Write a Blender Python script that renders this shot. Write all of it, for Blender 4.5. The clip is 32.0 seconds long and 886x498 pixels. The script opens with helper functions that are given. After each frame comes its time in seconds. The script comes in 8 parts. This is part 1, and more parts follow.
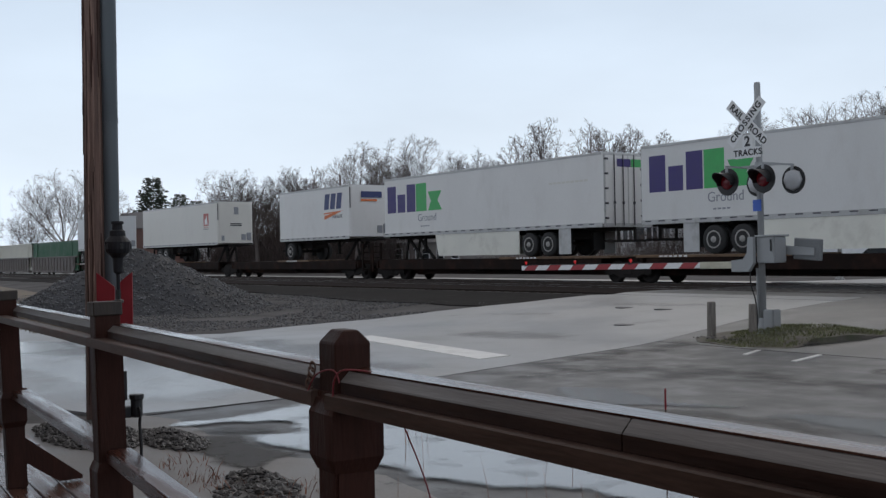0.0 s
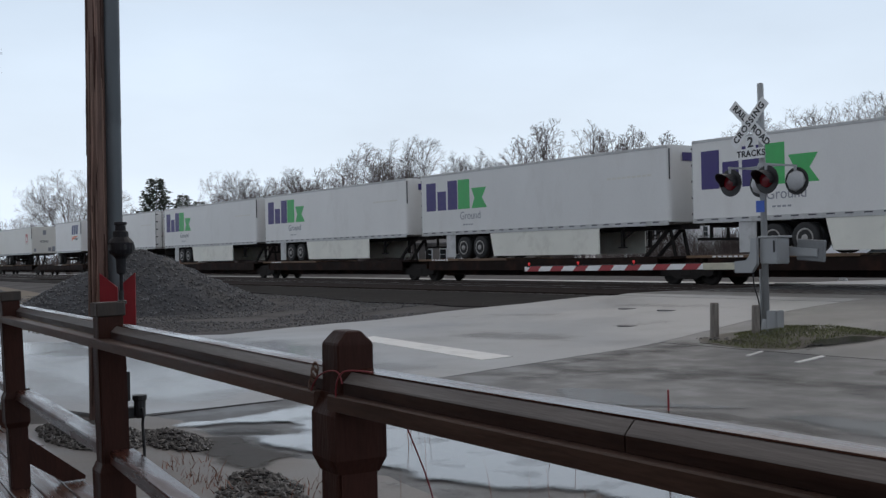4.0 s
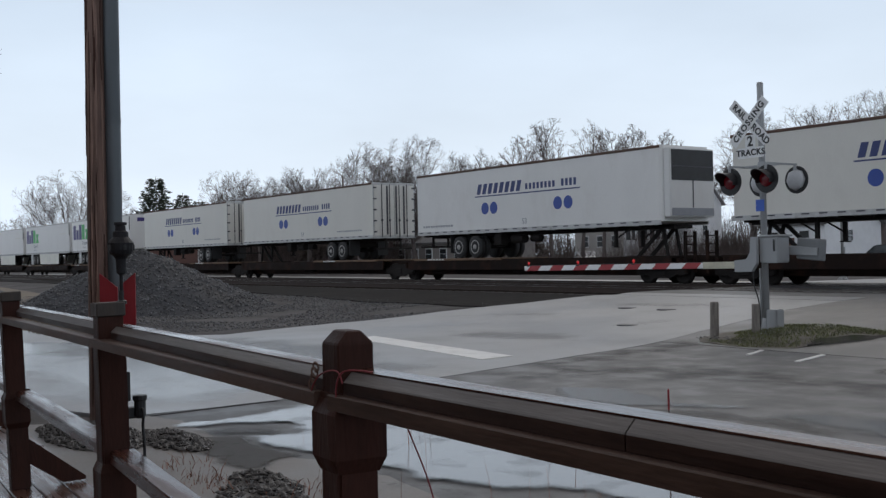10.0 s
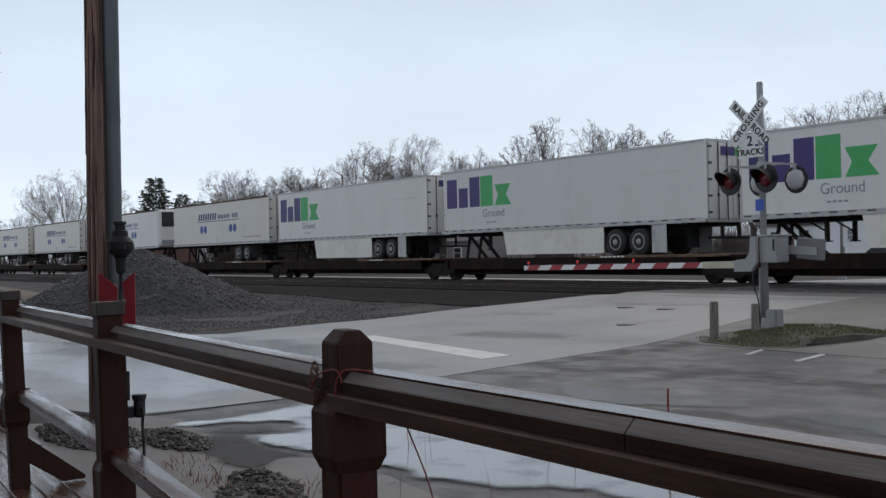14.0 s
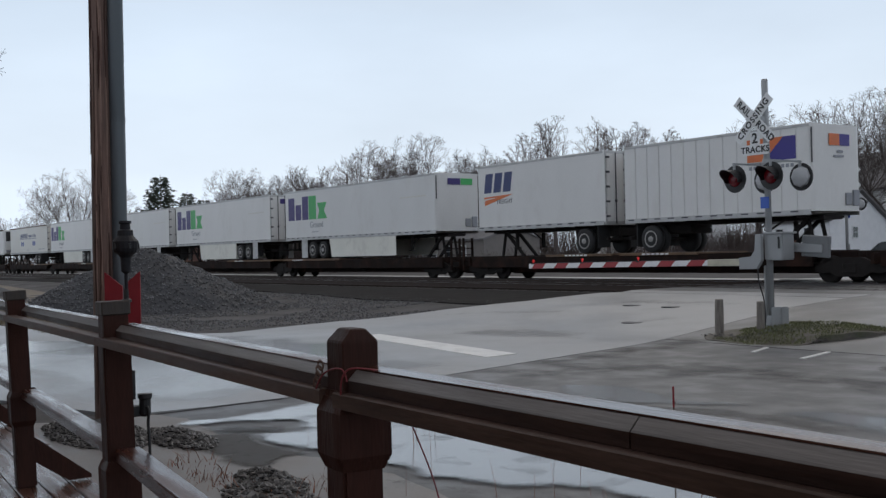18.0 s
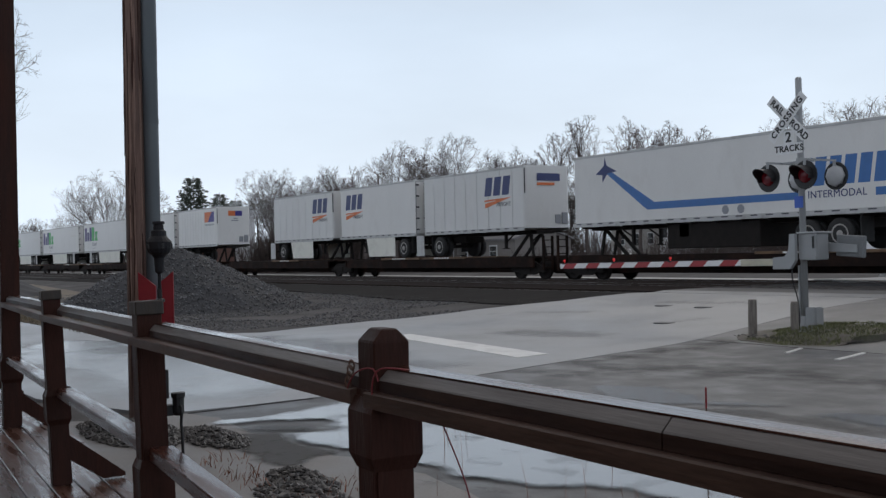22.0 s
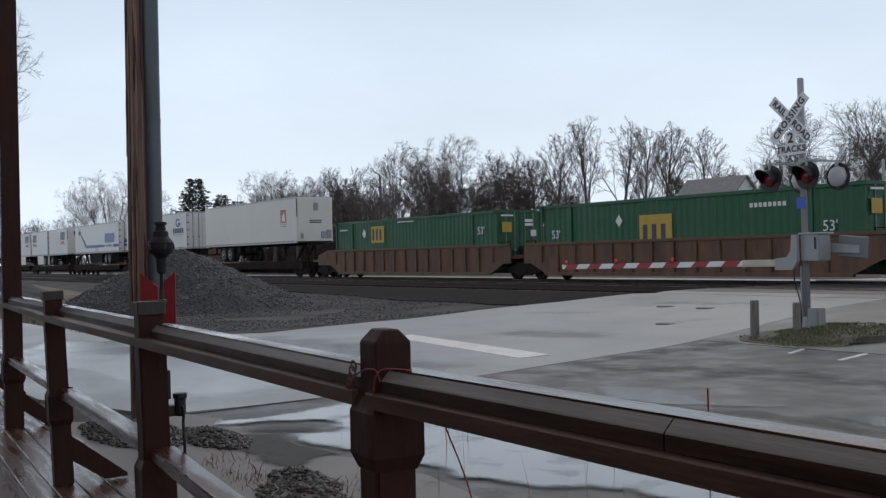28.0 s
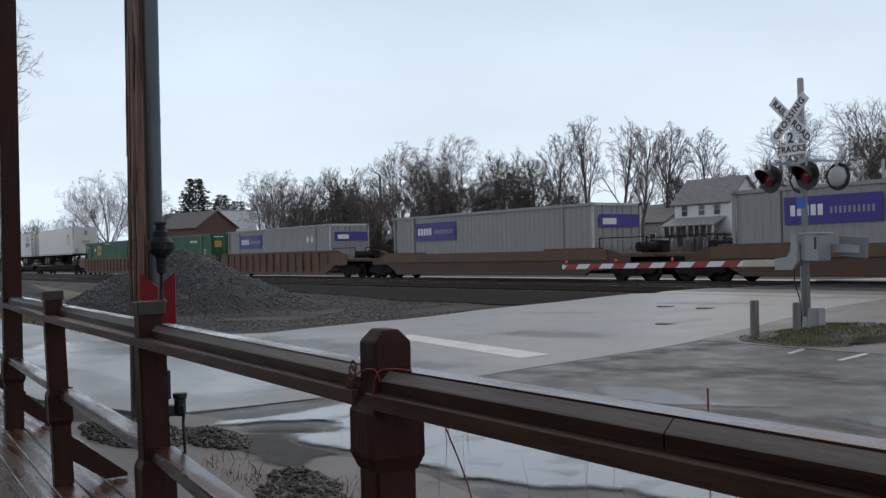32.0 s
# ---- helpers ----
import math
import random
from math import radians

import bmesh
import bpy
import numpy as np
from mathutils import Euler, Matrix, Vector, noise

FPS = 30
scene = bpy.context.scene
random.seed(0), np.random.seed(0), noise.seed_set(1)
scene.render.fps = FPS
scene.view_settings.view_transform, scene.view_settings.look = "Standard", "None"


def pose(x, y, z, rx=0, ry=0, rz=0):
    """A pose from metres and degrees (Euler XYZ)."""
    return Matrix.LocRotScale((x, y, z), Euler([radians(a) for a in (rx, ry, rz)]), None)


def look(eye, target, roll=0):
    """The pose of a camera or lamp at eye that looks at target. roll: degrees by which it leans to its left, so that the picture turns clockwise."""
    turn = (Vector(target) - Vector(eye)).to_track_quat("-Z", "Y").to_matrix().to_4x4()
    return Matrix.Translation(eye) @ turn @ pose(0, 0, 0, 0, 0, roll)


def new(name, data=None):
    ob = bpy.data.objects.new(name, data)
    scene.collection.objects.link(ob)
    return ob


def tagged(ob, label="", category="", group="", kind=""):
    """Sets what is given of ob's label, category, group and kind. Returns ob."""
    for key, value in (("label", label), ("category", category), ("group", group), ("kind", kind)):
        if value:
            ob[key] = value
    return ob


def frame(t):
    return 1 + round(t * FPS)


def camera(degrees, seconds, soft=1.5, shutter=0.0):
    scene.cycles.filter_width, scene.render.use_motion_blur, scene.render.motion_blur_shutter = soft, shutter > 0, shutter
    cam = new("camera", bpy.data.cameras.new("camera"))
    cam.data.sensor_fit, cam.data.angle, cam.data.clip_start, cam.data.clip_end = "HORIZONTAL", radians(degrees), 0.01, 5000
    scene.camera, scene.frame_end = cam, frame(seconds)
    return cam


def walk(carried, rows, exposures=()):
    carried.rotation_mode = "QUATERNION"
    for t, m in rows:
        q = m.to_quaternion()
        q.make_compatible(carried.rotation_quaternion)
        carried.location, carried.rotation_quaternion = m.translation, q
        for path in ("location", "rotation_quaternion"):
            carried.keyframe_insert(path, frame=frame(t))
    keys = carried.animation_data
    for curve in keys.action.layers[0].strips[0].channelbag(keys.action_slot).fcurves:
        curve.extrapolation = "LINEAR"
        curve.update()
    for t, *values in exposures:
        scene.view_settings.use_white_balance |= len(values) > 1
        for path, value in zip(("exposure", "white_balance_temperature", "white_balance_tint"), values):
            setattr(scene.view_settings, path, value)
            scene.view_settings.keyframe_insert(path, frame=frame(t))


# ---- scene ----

EYE_Z = 1.78
cam = camera(45.42, 32.0, soft=1.4)
# seconds, heading left of the track's normal, tilt up, lean
LOOKS = [
    (0, 54.70, 0.34, -1.07), (0.5, 54.78, 0.38, -1.11), (1, 54.83, 0.38, -1.11), (1.5, 54.94, 0.48, -1.09),
    (2, 54.88, 0.39, -1.04), (2.5, 54.84, 0.38, -1.11), (3, 54.84, 0.34, -1.10), (3.5, 54.85, 0.39, -1.04),
    (5.5, 54.87, 0.38, -1.10), (6, 54.84, 0.34, -1.12), (6.5, 54.84, 0.36, -1.08), (7, 54.84, 0.35, -1.11),
    (7.5, 54.85, 0.37, -1.09), (8, 54.87, 0.39, -1.12), (8.5, 54.87, 0.39, -1.12), (9, 54.87, 0.39, -1.12),
    (9.5, 54.86, 0.38, -1.11), (10, 54.85, 0.37, -1.15), (10.5, 54.82, 0.36, -1.15), (11, 54.83, 0.38, -1.12),
    (11.5, 54.82, 0.34, -1.10), (12, 54.80, 0.36, -1.10), (12.5, 54.83, 0.34, -1.11), (13, 54.83, 0.34, -1.11),
    (13.5, 54.83, 0.34, -1.11), (14, 54.83, 0.34, -1.11), (14.5, 54.83, 0.31, -1.23), (16.5, 54.84, 0.30, -1.20),
    (17, 55.26, 0.39, -1.26), (17.5, 55.25, 0.37, -1.31), (18, 55.09, 0.26, -1.27), (18.5, 55.24, 0.43, -1.30),
    (19, 55.26, 0.40, -1.25), (19.5, 55.44, 0.51, -1.25), (20, 55.34, 0.36, -1.26), (20.5, 57.21, 0.44, -1.28),
    (21, 56.87, 0.33, -1.24), (21.5, 56.74, 0.25, -1.28), (22, 56.76, 0.30, -1.30), (22.5, 56.86, 0.30, -1.28),
    (23, 56.81, 0.34, -1.28), (23.5, 56.87, 0.35, -1.29), (24, 56.87, 0.30, -1.27), (24.5, 56.86, 0.26, -1.25),
    (25, 56.89, 0.33, -1.24), (25.5, 57.09, 0.49, -1.28), (27.5, 56.86, 0.34, -1.28), (28, 56.86, 0.34, -1.29),
    (28.5, 56.85, 0.34, -1.29), (29, 56.86, 0.34, -1.29), (29.5, 56.86, 0.34, -1.28), (30, 56.86, 0.34, -1.29),
    (30.5, 56.86, 0.34, -1.29), (31, 56.86, 0.34, -1.29), (31.5, 56.86, 0.34, -1.29), (32, 56.86, 0.34, -1.29),
]
walk(cam, [(t, pose(0, 0, EYE_Z, 90 + up, 0, turn) @ pose(0, 0, 0, 0, 0, lean)) for t, turn, up, lean in LOOKS],
     exposures=[(0, 0.0, 6430, 10), (32, 0.0, 6430, 10)])

# ---- light: an overcast winter sky ----
world = bpy.data.worlds.new("overcast")
scene.world = world
world.use_nodes = True
wn, wl = world.node_tree.nodes, world.node_tree.links
wn.clear()
w_out = wn.new("ShaderNodeOutputWorld")
w_bg = wn.new("ShaderNodeBackground")
w_sky = wn.new("ShaderNodeTexSky")
w_sky.sky_type, w_sky.sun_disc = "NISHITA", False
w_sky.sun_elevation, w_sky.sun_rotation = radians(42), radians(-40)
w_sky.air_density, w_sky.dust_density = 1.0, 2.5
w_co = wn.new("ShaderNodeTexCoord")
w_sep = wn.new("ShaderNodeSeparateXYZ")
w_ramp = wn.new("ShaderNodeValToRGB")
w_ramp.color_ramp.elements[0].position, w_ramp.color_ramp.elements[0].color = 0.0, (0.82, 0.93, 1.055, 1)
w_ramp.color_ramp.elements[1].position, w_ramp.color_ramp.elements[1].color = 1.0, (0.335, 0.315, 0.31, 1)
for at, col in ((0.06, (0.825, 0.93, 1.045, 1)), (0.22, (0.675, 0.79, 0.925, 1)), (0.30, (0.66, 0.74, 0.85, 1)), (0.5, (0.47, 0.475, 0.50, 1))):
    e = w_ramp.color_ramp.elements.new(at)
    e.color = col
w_map = wn.new("ShaderNodeMapping")
w_map.inputs["Scale"].default_value = (1.0, 1.0, 3.2)
w_noise = wn.new("ShaderNodeTexNoise")
w_noise.inputs["Scale"].default_value, w_noise.inputs["Detail"].default_value = 2.2, 5
w_tone = wn.new("ShaderNodeMapRange")
w_tone.inputs["From Min"].default_value, w_tone.inputs["From Max"].default_value = 0.3, 0.7
w_tone.inputs["To Min"].default_value, w_tone.inputs["To Max"].default_value = 0.90, 1.07
w_mul = wn.new("ShaderNodeMix")
w_mul.data_type, w_mul.blend_type = "RGBA", "MULTIPLY"
w_mul.inputs["Factor"].default_value = 1.0
w_mix = wn.new("ShaderNodeMix")
w_mix.data_type = "RGBA"
w_mix.inputs["Factor"].default_value = 0.97
w_scale = wn.new("ShaderNodeVectorMath")
w_scale.operation = "SCALE"
w_scale.inputs["Scale"].default_value = 0.12
wl.new(w_co.outputs["Generated"], w_sep.inputs[0])
wl.new(w_sep.outputs["Z"], w_ramp.inputs["Fac"])
wl.new(w_co.outputs["Generated"], w_map.inputs["Vector"])
wl.new(w_map.outputs[0], w_noise.inputs["Vector"])
wl.new(w_noise.outputs["Fac"], w_tone.inputs["Value"])
wl.new(w_ramp.outputs["Color"], w_mul.inputs["A"])
wl.new(w_tone.outputs["Result"], w_mul.inputs["B"])
wl.new(w_sky.outputs["Color"], w_scale.inputs[0])
wl.new(w_scale.outputs[0], w_mix.inputs["A"])
wl.new(w_mul.outputs["Result"], w_mix.inputs["B"])
wl.new(w_mix.outputs["Result"], w_bg.inputs["Color"])
w_bg.inputs["Strength"].default_value = 1.0
wl.new(w_bg.outputs[0], w_out.inputs["Surface"])
sun = new("sun", bpy.data.lights.new("sun", "SUN"))
sun.data.energy, sun.data.angle, sun.data.color = 0.5, radians(30), (1.0, 0.94, 0.86)
sun.matrix_world = look((-70, 70, 70), (-20, 10, 0))

# ---- materials ----


def mat(name, color, rough=0.6, metal=0.0, var=0.25, scale=4.0, fine=60.0, bump=0.15, stretch=(1, 1, 1), dirt=None, dirt_amount=0.35,
        dirt_scale=1.2, gloss_var=0.1, coords="Object", spec=0.5, each=0.0, island=False):
    m = bpy.data.materials.new(name)
    m.use_nodes = True
    n, l = m.node_tree.nodes, m.node_tree.links
    b = n["Principled BSDF"]
    co = n.new("ShaderNodeTexCoord")
    mp = n.new("ShaderNodeMapping")
    mp.inputs["Scale"].default_value = stretch
    l.new(co.outputs[coords], mp.inputs["Vector"])
    big = n.new("ShaderNodeTexNoise")
    big.inputs["Scale"].default_value, big.inputs["Detail"].default_value = scale, 6
    small = n.new("ShaderNodeTexNoise")
    small.inputs["Scale"].default_value, small.inputs["Detail"].default_value = fine, 3
    for q in (big, small):
        l.new(mp.outputs[0], q.inputs["Vector"])
    add = n.new("ShaderNodeMath")
    add.operation = "ADD"
    half = n.new("ShaderNodeMath")
    half.operation = "MULTIPLY"
    half.inputs[1].default_value = 0.45
    l.new(small.outputs["Fac"], half.inputs[0])
    l.new(big.outputs["Fac"], add.inputs[0])
    l.new(half.outputs[0], add.inputs[1])
    tone = n.new("ShaderNodeMapRange")
    tone.inputs["From Min"].default_value, tone.inputs["From Max"].default_value = 0.45, 1.0
    tone.inputs["To Min"].default_value, tone.inputs["To Max"].default_value = 1 - var, 1 + var
    l.new(add.outputs[0], tone.inputs["Value"])
    mul = n.new("ShaderNodeMix")
    mul.data_type, mul.blend_type = "RGBA", "MULTIPLY"
    mul.inputs["Factor"].default_value = 1.0
    mul.inputs["A"].default_value = (*color, 1)
    l.new(tone.outputs["Result"], mul.inputs["B"])
    last = mul.outputs["Result"]
    if dirt:
        spots = n.new("ShaderNodeTexNoise")
        spots.inputs["Scale"].default_value, spots.inputs["Detail"].default_value = dirt_scale, 8
        spots.inputs["Roughness"].default_value = 0.65
        l.new(mp.outputs[0], spots.inputs["Vector"])
        cut = n.new("ShaderNodeMapRange")
        cut.inputs["From Min"].default_value, cut.inputs["From Max"].default_value = 0.5, 0.72
        cut.inputs["To Min"].default_value, cut.inputs["To Max"].default_value = 0.0, dirt_amount
        l.new(spots.outputs["Fac"], cut.inputs["Value"])
        dm = n.new("ShaderNodeMix")
        dm.data_type = "RGBA"
        l.new(cut.outputs["Result"], dm.inputs["Factor"])
        l.new(last, dm.inputs["A"])
        dm.inputs["B"].default_value = (*dirt, 1)
        last = dm.outputs["Result"]
    if each:
        info = n.new("ShaderNodeNewGeometry" if island else "ShaderNodeObjectInfo")
        er = n.new("ShaderNodeMapRange")
        er.inputs["To Min"].default_value, er.inputs["To Max"].default_value = 1 - each, 1 + each
        l.new(info.outputs["Random Per Island" if island else "Random"], er.inputs["Value"])
        em = n.new("ShaderNodeMix")
        em.data_type, em.blend_type = "RGBA", "MULTIPLY"
        em.inputs["Factor"].default_value = 1.0
        l.new(last, em.inputs["A"])
        l.new(er.outputs["Result"], em.inputs["B"])
        last = em.outputs["Result"]
    l.new(last, b.inputs["Base Color"])
    rr = n.new("ShaderNodeMapRange")
    rr.inputs["From Min"].default_value, rr.inputs["From Max"].default_value = 0.35, 0.65
    rr.inputs["To Min"].default_value, rr.inputs["To Max"].default_value = max(0.02, rough - gloss_var), min(1, rough + gloss_var)
    l.new(big.outputs["Fac"], rr.inputs["Value"])
    l.new(rr.outputs["Result"], b.inputs["Roughness"])
    b.inputs["Metallic"].default_value = metal
    b.inputs["Specular IOR Level"].default_value = spec
    if bump:
        bp = n.new("ShaderNodeBump")
        bp.inputs["Strength"].default_value, bp.inputs["Distance"].default_value = bump, 0.01
        l.new(add.outputs[0], bp.inputs["Height"])
        l.new(bp.outputs[0], b.inputs["Normal"])
    return m


def film_mat(name, color, rough, spec=0.5, lack=0.55, cover=1.0, grain=1.6):
    """A thin wet film or stain that fades out where its layer gets shallow."""
    m = bpy.data.materials.new(name)
    m.use_nodes = True
    n, l = m.node_tree.nodes, m.node_tree.links
    b = n["Principled BSDF"]
    b.inputs["Base Color"].default_value = (*color, 1)
    b.inputs["Roughness"].default_value = rough
    b.inputs["Specular IOR Level"].default_value = spec
    at = n.new("ShaderNodeAttribute")
    at.attribute_name = "layer"
    co = n.new("ShaderNodeTexCoord")
    nz = n.new("ShaderNodeTexNoise")
    nz.inputs["Scale"].default_value, nz.inputs["Detail"].default_value, nz.inputs["Roughness"].default_value = grain, 8, 0.55 if grain < 2.4 else 0.72
    mp = n.new("ShaderNodeMapping")
    l.new(co.outputs["Object"], mp.inputs["Vector"])
    l.new(mp.outputs[0], nz.inputs["Vector"])
    mr = n.new("ShaderNodeMapRange")
    mr.inputs["From Min"].default_value, mr.inputs["From Max"].default_value = 0.3, 0.7
    mr.inputs["To Min"].default_value, mr.inputs["To Max"].default_value = -lack, 0.35
    l.new(nz.outputs["Fac"], mr.inputs["Value"])
    ad = n.new("ShaderNodeMath")
    ad.operation, ad.use_clamp = "ADD", True
    l.new(at.outputs["Fac"], ad.inputs[0])
    l.new(mr.outputs["Result"], ad.inputs[1])
    sm = n.new("ShaderNodeMapRange")
    sm.interpolation_type = "SMOOTHSTEP"
    sm.inputs["From Min"].default_value, sm.inputs["From Max"].default_value = 0.02, 1.0
    l.new(ad.outputs[0], sm.inputs["Value"])
    sm.inputs["To Max"].default_value = cover
    l.new(sm.outputs["Result"], b.inputs["Alpha"])
    return m


def glow(name, color, strength):
    m = bpy.data.materials.new(name)
    m.use_nodes = True
    b = m.node_tree.nodes["Principled BSDF"]
    b.inputs["Base Color"].default_value = (*color, 1)
    b.inputs["Emission Color"].default_value = (*color, 1)
    b.inputs["Emission Strength"].default_value = strength
    b.inputs["Roughness"].default_value = 0.25
    return m


